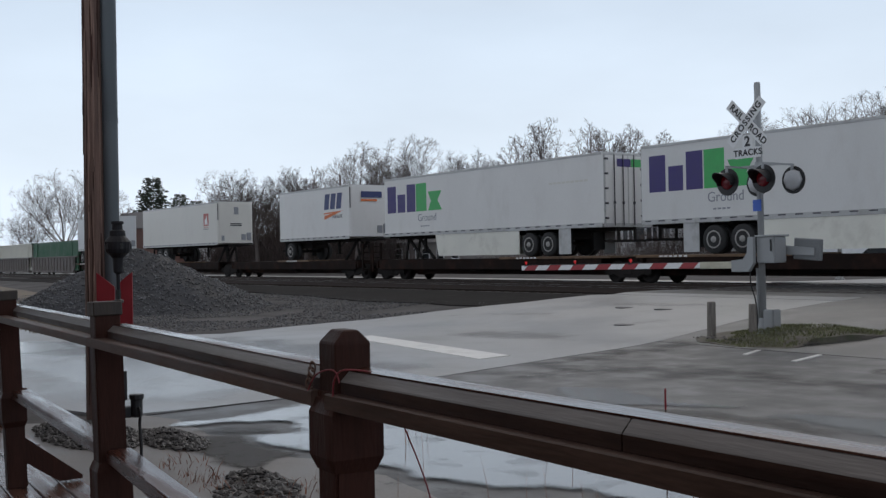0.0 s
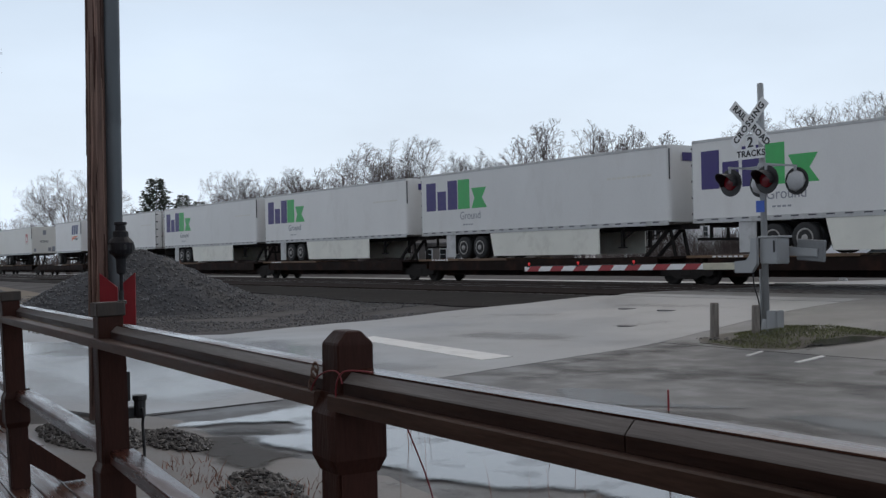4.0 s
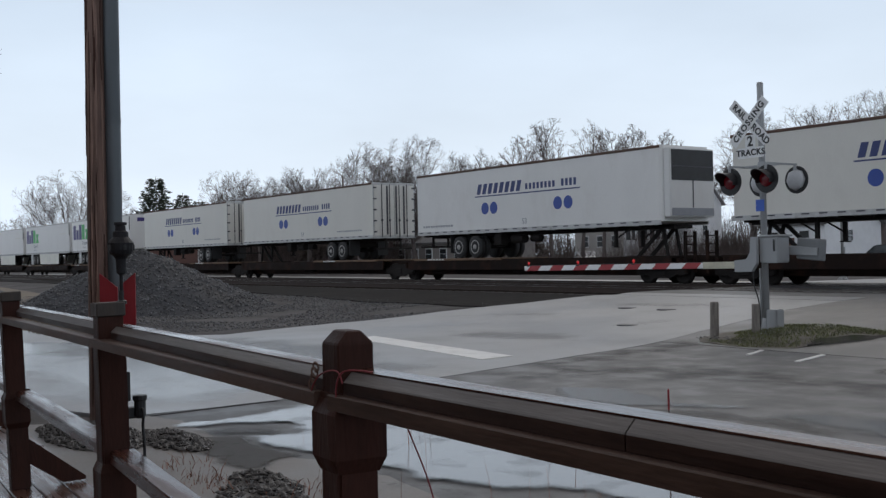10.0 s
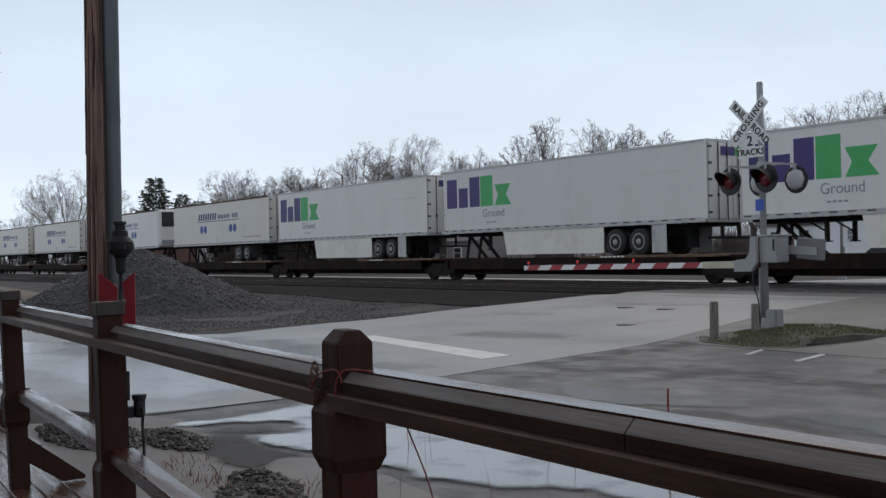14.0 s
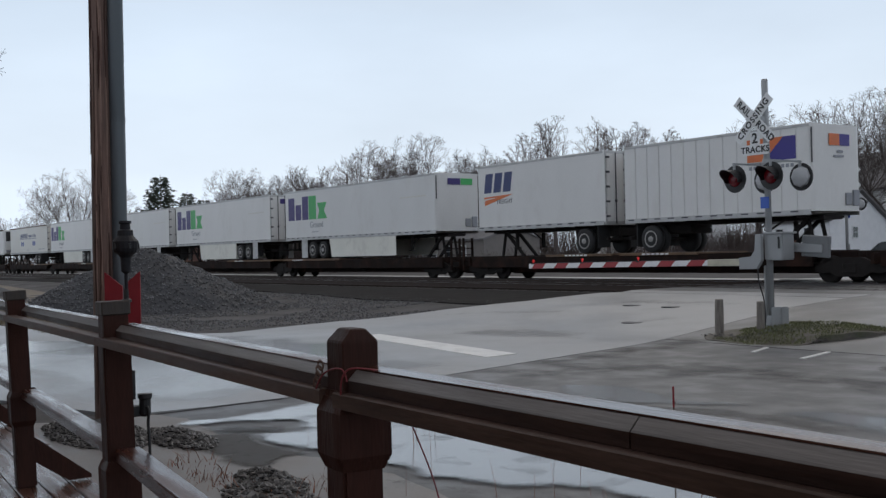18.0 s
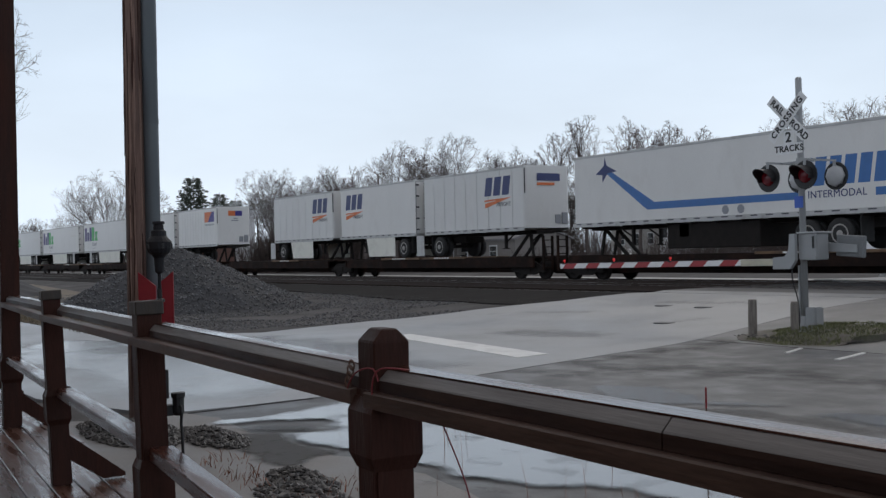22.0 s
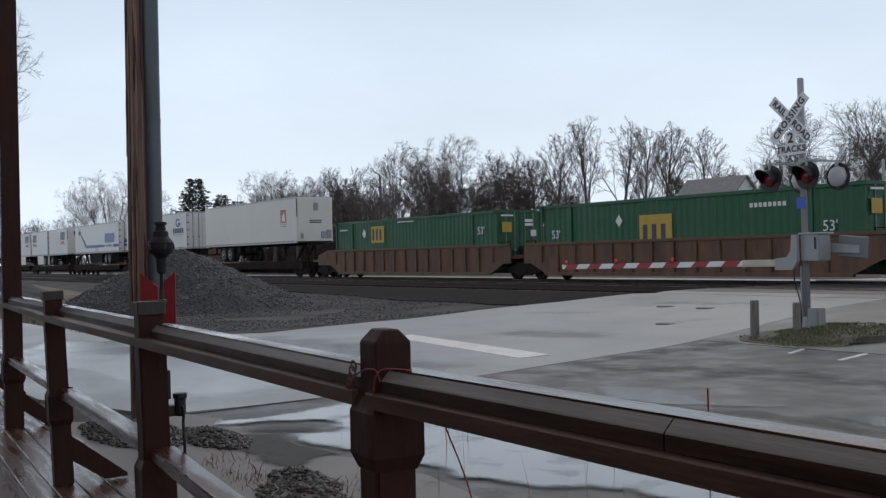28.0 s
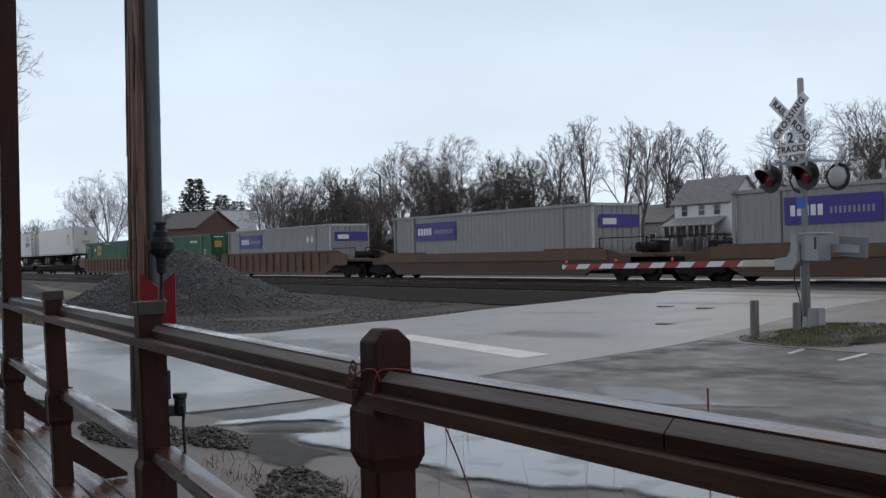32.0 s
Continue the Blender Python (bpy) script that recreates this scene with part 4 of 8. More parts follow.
FX_D = "white box trailer with purple and green blocks, rear doors trailing"
FX_N = "white box trailer with purple and green blocks, nose end trailing"
for x0, nose, skin in ((-46.11, False, "white_a"), (-27.98, True, "white_b"), (-10.57, True, "white_a"), (6.87, True, "white_b"), (24.08, True, "white_a"),
                       (119.37, False, "white_a"), (136.78, False, "white_b"), (154.31, False, "white_a"), (172.57, True, "white_b")):
    tr = trailer("box_trailer", FX_N if nose else FX_D, 16.15, skin, nose_right=nose, skirt=(5.4, 12.4) if nose else (4.6, 10.9), x0=x0)
    purple_green_mark(tr)
    nose_mark(tr, 16.15, not nose)
for x0, nose, reefer, web in ((43.7, False, False, True), (62.4, False, False, True), (82.73, True, True, False), (102.02, False, False, True)):
    tr = trailer("box_trailer", "white box trailer with navy bars and blue discs" + (", refrigeration unit trailing" if reefer else ", rear doors trailing"), 16.15, "white_c" if not reefer else "white_a",
                 nose_right=nose, reefer=reefer, x0=x0, dirt_doors=True)
    disc_mark(tr, web)
    for ry in (() if reefer else (-0.45, 0.12, 0.6)):
        flat_end("door_strip", ry - 0.05, ry + 0.05, ZB + 0.2, ZT - 0.15, M["mark_dark"], tr, 16.19, "dark vertical door seal")
# short trailers with an orange arrow
PUPS = ((-57.88, True, 5.5, 0, False), (191.97, False, 0.55, 0, False), (219.98, True, 5.65, 9, True), (229.27, False, 0.7, 0, True), (238.52, True, 5.3, 9, False))
for x0, nose, mx, ribs, skirt in PUPS:
    tr = trailer("short_trailer", "short white " + ("ribbed " if ribs else "") + "trailer with navy blocks and an orange arrow", 8.4, "white_b" if ribs else "white_a", ribs=ribs, nose_right=nose,
                 tandem=1.3, axles=1, x0=x0, skirt=((2.5, 5.6) if nose else (3.1, 6.2)) if skirt else None)
    orange_arrow_mark(tr, mx)
    if nose:
        flat_end("logo", -0.6, 0.72, 4.42, 4.76, M["mark_navy"], tr, 8.4, "navy block on the nose")
        flat_end("logo", -0.6, 0.4, 4.22, 4.34, M["mark_orange"], tr, 8.4, "orange bar on the nose")
yw = trailer("short_trailer", "short white ribbed trailer with an orange and violet panel", 8.4, "white_a", ribs=14, tandem=1.3, axles=1, x0=201.42)
flat("logo", 5.84, 7.78, 4.02, 4.78, M["mark_violet"], yw, "violet part of a square panel")
part("logo", prism([(5.84, 4.02), (6.5, 4.02), (7.3, 4.78), (5.84, 4.78)], -HW - 0.013, -HW - 0.009), M["mark_orange"], yw, "orange part of a square panel")
stripes("caption", bars(5.9, 7.75, 10, 0.7), 3.76, 3.88, M["mark_grey"], yw, "grey bars of small writing")
flat_end("logo", -0.42, 0.12, 4.43, 4.81, M["mark_orange"], yw, 8.4)
flat_end("logo", 0.12, 0.66, 4.43, 4.81, M["mark_violet"], yw, 8.4)
flat_end("caption", -0.2, 0.35, 4.05, 4.12, M["mark_grey"], yw, 8.4)
flat_end("caption", 0.0, 0.3, 4.2, 4.28, M["mark_grey"], yw, 8.4)
tagged(trailer("short_trailer", "short plain pale grey trailer", 8.5, "white_d", ribs=7, tandem=1.3, axles=1, x0=-99.11))
# the trailer with a long blue stripe
ma = trailer("box_trailer", "white box trailer with a long bent blue stripe", 16.15, "white_a", nose_right=False, tandem=3.85, x0=250.22)
B = M["mark_sky"]
part("stripe", prism([(1.9, 4.42), (2.25, 4.42), (4.75, 3.02), (11.4, 2.98), (11.4, 2.74), (4.35, 2.74)], -HW - 0.008, -HW - 0.004), B, ma, "bent blue stripe along the side")
part("stripe", prism([(14.25, 2.72), (16.1, 2.72), (16.1, 2.97), (14.25, 2.97)], -HW - 0.008, -HW - 0.004), B, ma)
part("logo", prism([(1.45, 4.3), (1.95, 4.62), (2.0, 4.95), (2.12, 4.62), (2.7, 4.35), (2.15, 4.3), (1.85, 3.95), (1.85, 4.25)], -HW - 0.013, -HW - 0.009), M["mark_navy"], ma, "navy bird-like star shape")
stripes("logo", bars(11.4, 14.75, 6, 0.76), 3.14, 4.06, B, ma, "row of heavy slanted blue blocks", skew=0.14)
lettering("INTERMODAL", 0.34, M["mark_navy"], ma, pose(12.85, -HW - 0.008, 2.85) @ FACE, "navy capital letters", spacing=1.05)
part("roundel", prism([(8.25 + 0.16 * math.cos(a), 2.55 + 0.16 * math.sin(a)) for a in np.linspace(0, 5.9, 14)], -HW - 0.008, -HW - 0.004), M["mark_grey"], ma)
part("roundel", prism([(8.95 + 0.16 * math.cos(a), 2.55 + 0.16 * math.sin(a)) for a in np.linspace(0, 5.9, 14)], -HW - 0.008, -HW - 0.004), M["mark_grey"], ma)
flat_end("logo", -0.84, 1.25, 2.78, 2.98, B, ma, 16.19, "blue stripe across the doors")
for ry in (-0.75, -0.45, -0.15, 0.3, 0.6, 0.9):
    flat_end("logo", ry, ry + 0.2, 3.08, 3.45, B, ma, 16.2)
part("toolbox", bbox(5.2, 9.6, -1.1, 1.1, 1.22, ZB - 0.02, 0.03), M["grime"], ma, "dark undercarriage fairing")
# the ribbed trailer with a round emblem
gl = trailer("box_trailer", "white ribbed box trailer with a dark round emblem, doors trailing", 16.15, "white_b", ribs=17, nose_right=False, tandem=3.6, x0=268.8)
part("logo", prism([(14.2 + r * math.cos(a), 4.3 + r * 0.62 * math.sin(a)) for r, aa in ((0.55, np.linspace(0.6, 5.6, 16)), (0.36, np.linspace(5.6, 0.6, 16))) for a in aa], -HW - 0.02, -HW - 0.016), M["mark_navy"], gl, "open ring emblem")
flat("logo", 14.2, 14.8, 4.12, 4.3, M["mark_sky"], gl, y=-HW - 0.018)
stripes("logo", bars(12.95, 15.55, 6, 0.7), 3.46, 3.86, M["mark_navy"], gl, "row of navy blocks", y=-HW - 0.022)
stripes("caption", bars(13.0, 15.5, 12, 0.7), 3.3, 3.36, M["mark_grey"], gl, y=-HW - 0.022)
# plain cream-white trailers with a red square emblem
for x0, L in ((289.15, 16.15), (-81.74, 14.6)):
    wh = trailer("box_trailer", "plain cream-white box trailer with a small red emblem, nose trailing", L, "white_c", tandem=4.2, x0=x0)
    e = L - 2.46
    flat("emblem", e, e + 0.88, 3.52, 4.37, M["mark_red"], wh, "small red square emblem")
    part("emblem", prism([(e + 0.2, 3.62), (e + 0.72, 3.62), (e + 0.62, 4.0), (e + 0.5, 4.25), (e + 0.38, 3.95), (e + 0.26, 4.1)], -HW - 0.013, -HW - 0.009), M["mark_white"], wh)
    stripes("caption", bars(e, e + 0.9, 5), 3.40, 3.45, M["mark_red"], wh)
    stripes("caption", bars(e, e + 0.9, 5), 3.28, 3.32, M["mark_dark"], wh)
    flat_end("emblem", -0.12, 0.2, 4.25, 4.75, M["mark_grey"], wh, L, "small grey emblem on the nose")
    flat_end("caption", -0.4, 0.44, 3.58, 3.64, M["mark_dark"], wh, L)
    flat_end("caption", -0.4, 0.44, 3.46, 3.52, M["mark_dark"], wh, L)
    flat_end("label", -1.05, -0.85, 2.45, 2.8, M["mark_grey"], wh, L)

# ---- spine cars under the trailers ----
wheel_mesh = link("rail_wheel", lathe([(0.0, -0.07), (0.3, -0.06), (0.34, -0.07), (0.455, -0.075), (0.455, -0.05), (0.43, -0.045), (0.42, 0.07), (0.34, 0.07), (0.3, 0.03), (0.12, 0.03), (0.1, 0.09), (0.0, 0.09)], 22), M["grime"], True)
frame_profile = [(-1.25, 0.36), (-1.05, 0.30), (-0.75, 0.34), (-0.45, 0.2), (0.45, 0.2), (0.75, 0.34), (1.05, 0.30), (1.25, 0.36), (1.25, 0.56), (0.9, 0.6), (0.45, 0.8), (-0.45, 0.8), (-0.9, 0.6), (-1.25, 0.56)]
side_mesh = link("side_frame", prism(frame_profile, -0.06, 0.06), M["grime"])


def truck(car, x):
    tk = part("truck", bbox(x - 0.25, x + 0.25, -1.1, 1.1, 0.3, 0.62, 0.03), M["grime"], car, "black four-wheeled truck")
    for s in (-1, 1):
        part("side_frame", side_mesh, M["grime"], tk, at=pose(x, s * 1.0, 0))
        for o in (-0.89, 0.89):
            part("rail_wheel", wheel_mesh, M["grime"], tk, at=pose(x + o, s * 0.76, 0.42, -90 * s, 0, 0))


def spine_car(a, b, loads, left_truck, right_truck):
    """A platform unit from a to b; loads: (left end, right end, nose to the right) of what it carries."""
    car = mover(empty("spine_car", "grimy dark brown skeletal flat wagon with worn yellow decks carrying trailers", "flat wagon", "wagons of the train"), a)
    n = b - a
    part("center_sill", bbox(0.15, n - 0.15, -0.4, 0.4, 0.28, 1.0, 0.02), M["spine"], car)
    for s in (-1, 1):
        part("side_sill", bbox(1.2, n - 1.2, s * 1.25 - 0.05, s * 1.25 + 0.05, 0.52, 1.0, 0.015), M["spine"], car, "dark grimy side sill")
    for l, r, nose in loads:
        w = r - l
        door = l if nose else r
        sg = 1 if nose else -1
        k = 6.6 if w > 10 else 3.6
        p0, p1 = sorted((door + sg * -0.3 - a, door + sg * k - a))
        pl = part("platform", bbox(p0, p1, -1.36, 1.36, 0.96, 1.055, 0.01), M["deck_yellow"], car, "worn yellow-brown wheel platform")
        stripes("caption", bars(p0 + 1.2, p0 + 2.6, 6, 0.7), 0.98, 1.035, M["mark_white"], pl, y=-1.366)
        # the stand that holds the kingpin
        h = (r - 0.9 if nose else l + 0.9) - a
        bm = bmesh.new()
        for y in (-0.35, 0.35):
            bar(bm, (h, y, 2.1), (h - sg * 1.3, y, 1.0), 0.1, 0.12)
            bar(bm, (h, y, 2.1), (h + sg * 0.25, y, 1.0), 0.09, 0.1)
        box(bm, h - 0.45, h + 0.45, -0.45, 0.45, 2.06, 2.12)
        part("hitch_stand", bm, M["grime"], car, "folding kingpin stand")
        part("walkway", bbox(*sorted((h - 1.4, h + 0.8)), -1.25, 1.25, 0.94, 1.03), M["spine"], car)
    for k in range(int(n / 1.8)):
        x = 0.9 + k * 1.8
        if x < n - 0.6:
            part("cross_bearer", bbox(x - 0.06, x + 0.06, -1.24, 1.24, 0.6, 0.94), M["spine"], car)
    bm = bmesh.new()
    for s in (-0.9, 0.9):
        bar(bm, (1.0, s, 0.62), (n - 1.0, s, 0.62), 0.05, 0.05)
    cyl(bm, (n * 0.45, -0.7, 0.6), (n * 0.45 + 1.0, -0.7, 0.6), 0.2)
    part("brake_gear", bm, M["grime"], car)
    if left_truck is not None:
        truck(car, left_truck)
    if right_truck is not None:
        truck(car, n + right_truck)
    for x in ([0.0] if left_truck else []) + ([n] if right_truck else []):
        part("coupler", bbox(x - 0.35, x + 0.35, -0.12, 0.12, 0.62, 0.92, 0.03), M["grime"], car)
        bm = bmesh.new()
        e = x + (0.5 if x < 1 else -0.5)
        box(bm, e - 0.05, e + 0.05, -1.3, -1.22, 0.4, 1.9)
        box(bm, e - 0.05, e + 0.05, -0.8, -0.72, 0.4, 1.9)
        for k in range(5):
            box(bm, e - 0.03, e + 0.03, -1.25, -0.75, 0.5 + k * 0.3, 0.54 + k * 0.3)
        part("end_ladder", bm, M["spine"], car)
    return car


UNITS = [(-99.2, -83.0, [(-99.11, -90.6, True)], 2.0, 0.0), (-83.0, -66.0, [(-81.74, -67.14, True)], None, 0.0), (-66.0, -47.8, [(-57.88, -49.48, True)], None, -1.9),
         (-47.8, -29.0, [(-46.11, -29.96, False)], 1.9, 0.0), (-29.0, -11.2, [(-27.98, -11.83, True)], None, 0.0), (-11.2, 6.2, [(-10.57, 5.58, True)], None, 0.0),
         (6.2, 23.5, [(6.87, 23.02, True)], None, 0.0), (23.5, 42.0, [(24.08, 40.23, True)], None, -1.9),
         (42.0, 61.1, [(43.7, 59.85, False)], 1.9, 0.0), (61.1, 80.6, [(62.4, 78.55, False)], None, 0.0), (80.6, 100.4, [(82.73, 98.88, True)], None, -1.9),
         (100.4, 118.8, [(102.02, 118.17, False)], 1.9, 0.0), (118.8, 136.1, [(119.37, 135.52, False)], None, 0.0), (136.1, 153.6, [(136.78, 152.93, False)], None, 0.0),
         (153.6, 171.5, [(154.31, 170.46, False)], None, 0.0), (171.5, 190.3, [(172.57, 188.72, True)], None, -1.9),
         (190.3, 210.9, [(191.97, 200.37, False), (201.42, 209.82, True)], 1.9, 0.0), (210.9, 228.8, [(219.98, 228.38, True)], None, 0.0),
         (228.8, 248.6, [(229.27, 237.67, False), (238.52, 246.92, True)], None, -1.9),
         (248.6, 267.6, [(250.22, 266.37, False)], 1.9, 0.0), (267.6, 287.0, [(268.8, 284.95, False)], None, 0.0), (287.0, 307.2, [(289.15, 305.3, True)], None, -1.9)]
for a, b, loads, lt, rt in UNITS:
    spine_car(a, b, loads, lt, rt)

# ---- containers and well cars ----
CT = 3.22


def container(x0, color, label, base=0.42):
    c = mover(empty("container", label, "shipping container", "containers on the train"), x0)
    L, h = 16.15, 1.295
    bm = bmesh.new()
    n = 44
    w = (L - 0.7) / n
    wave = [q for k in range(n) for q in ((0.35 + k * w, h - 0.040), (0.35 + (k + 0.14) * w, h - 0.012), (0.35 + (k + 0.55) * w, h - 0.012), (0.35 + (k + 0.69) * w, h - 0.040))]
    ring_pts = [(0.12, h - 0.055)] + wave + [(L - 0.12, h - 0.055)]
    ring_pts += [(x, -y) for x, y in ring_pts[::-1]]
    lo = [bm.verts.new((x, y, base + 0.05)) for x, y in ring_pts]
    hi = [bm.verts.new((x, y, CT - 0.03)) for x, y in ring_pts]
    bm.faces.new(lo)
    bm.faces.new(hi[::-1])
    for i in range(len(ring_pts)):
        bm.faces.new((lo[i], hi[i], hi[(i + 1) % len(ring_pts)], lo[(i + 1) % len(ring_pts)]))
    bmesh.ops.recalc_face_normals(bm, faces=bm.faces[:])
    part("body", bm, M[color], c)
    for s in (-1, 1):
        part("top_rail", bbox(0.0, L, s * h - 0.04, s * h + 0.012, CT - 0.13, CT, 0.008), M[color], c)
        part("bottom_rail", bbox(0.0, L, s * h - 0.04, s * h + 0.012, base, base + 0.16, 0.008), M[color], c)
        for x in (0.0, L - 0.14, 1.95, L - 2.1):
            part("corner_post", bbox(x, x + 0.14, s * h - 0.05, s * h + 0.012, base, CT, 0.008), M["trim_grey"] if color == "grey_box" and x == L - 0.14 else M[color], c)
        for x in (0.0, L - 0.19):
            part("corner_casting", bbox(x, x + 0.19, s * h - 0.16, s * h + 0.016, CT - 0.13, CT + 0.006, 0.012), M[color], c)
        d = part("door", bbox(L - 0.12, L - 0.06, *sorted((s * 0.015, s * 1.22)), base + 0.12, CT - 0.1, 0.008), M[color], c)
        for ry in (s * 0.3, s * 0.8):
            bm = bmesh.new()
            cyl(bm, (L - 0.02, ry, base + 0.05), (L - 0.02, ry, CT - 0.06), 0.022, n=8)
            box(bm, L - 0.06, L + 0.01, ry - 0.06, ry + 0.06, base + 0.9, base + 1.0)
            part("lock_rod", bm, M["galv"], d, "vertical lock rod")
        bm = bmesh.new()
        for k in range(4):
            box(bm, L - 0.07, L - 0.02, s * 1.15 - 0.1, s * 1.15 + 0.1, base + 0.3 + k * 0.65, base + 0.38 + k * 0.65)
        part("hinge", bm, M[color], d)
    part("header", bbox(L - 0.12, L - 0.0, -h, h, CT - 0.12, CT, 0.008), M["trim_grey"] if color == "grey_box" else M[color], c)
    part("door_sill", bbox(L - 0.12, L - 0.0, -h, h, base, base + 0.13, 0.008), M[color], c)
    for k in range(4):
        for s in (-1, 1):
            part("door_panel", bbox(L - 0.062, L - 0.045, *sorted((s * 0.08, s * 1.1)), base + 0.2 + k * 0.63, base + 0.70 + k * 0.63, 0.008), M[color], c)
    return c


def diamond(c, x, z, r=0.2, w=0.16):
    part("diamond", prism([(x - w, z), (x, z - r), (x + w, z), (x, z + r)], -1.33, -1.326), M["mark_white"], c, "white diamond mark")


g1 = container(310.68, "green_box", "green ribbed container with a dull yellow panel, doors trailing")
g2 = container(330.06, "green_box", "green ribbed container with a large yellow panel, doors trailing")
g0 = container(-115.18, "green_box", "green ribbed container in a well wagon")
w0 = container(-131.19, "cream_box", "pale container in a well wagon")
flat("panel", 4.25, 5.68, 1.96, 2.87, M["mark_yellow"], g1, "dull yellow panel", y=-1.33)
stripes("logo", bars(4.4, 5.6, 3, 0.5), 2.1, 2.72, M["mark_dark"], g1, "dark blocks on the panel", y=-1.342)
diamond(g1, 3.44, 2.5, 0.26, 0.22)
lettering("53'", 0.5, M["mark_white"], g1, pose(14.85, -1.33, 2.3) @ FACE, "white figures")
stripes("caption", bars(7.15, 8.8, 10, 0.7), 2.98, 3.04, M["mark_white"], g1, y=-1.33)
stripes("caption", bars(0.5, 1.5, 6, 0.7), 2.72, 2.8, M["mark_white"], g1, y=-1.33)
flat("panel", 6.16, 7.9, 1.46, 2.57, M["mark_yellow"], g2, "large dull yellow panel", y=-1.33)
stripes("logo", bars(6.35, 7.8, 3, 0.5), 1.5, 2.2, M["mark_dark"], g2, "dark blocks on the panel", y=-1.342)
diamond(g2, 5.0, 2.4, 0.25, 0.2)
lettering("53'", 0.5, M["mark_white"], g2, pose(1.05, -1.33, 1.95) @ FACE, "white figures")
lettering("53'", 0.5, M["mark_white"], g2, pose(14.85, -1.33, 1.85) @ FACE, "white figures")
stripes("caption", bars(11.6, 13.2, 8, 0.7), 2.6, 2.75, M["mark_white"], g2, y=-1.33)
for g in (g1, g2):
    flat_end("label", -1.05, -0.5, 2.2, 2.68, M["mark_yellow"], g, 16.16, "yellow label on the door")
    flat_end("label", 0.3, 0.75, 2.68, 2.8, M["mark_white"], g, 16.16)
    flat_end("label", 0.3, 0.75, 2.5, 2.62, M["mark_white"], g, 16.16)
    flat_end("diamond", 0.62, 0.95, 2.0, 2.3, M["mark_white"], g, 16.16)
    flat_end("label", -1.1, -0.4, 2.95, 3.02, M["mark_white"], g, 16.16)
GREYS = []
for x0 in (349.68, 373.28, 396.75):
    c = container(x0, "grey_box", "light grey ribbed container with a violet blue panel, doors trailing")
    GREYS.append(c)
    flat("panel", 2.25, 5.95, 1.95, 2.85, M["mark_violet"], c, "violet blue panel", y=-1.33)
    stripes("logo", bars(2.5, 3.85, 5, 0.72), 2.22, 2.58, M["mark_white"], c, "white blocks on the panel", y=-1.342)
    stripes("logo", bars(4.05, 5.75, 10, 0.5), 2.26, 2.48, M["mark_grey"], c, "grey bars on the panel", y=-1.342)
    flat_end("panel", -1.04, 1.2, 2.2, 2.74, M["mark_violet"], c, 16.15, "violet blue panel across the doors")
    flat_end("logo", -0.85, -0.1, 2.32, 2.58, M["mark_white"], c, 16.165)
diamond(GREYS[0], 13.04, 2.35, 0.24, 0.2)
diamond(GREYS[0], 13.67, 2.35, 0.24, 0.2)


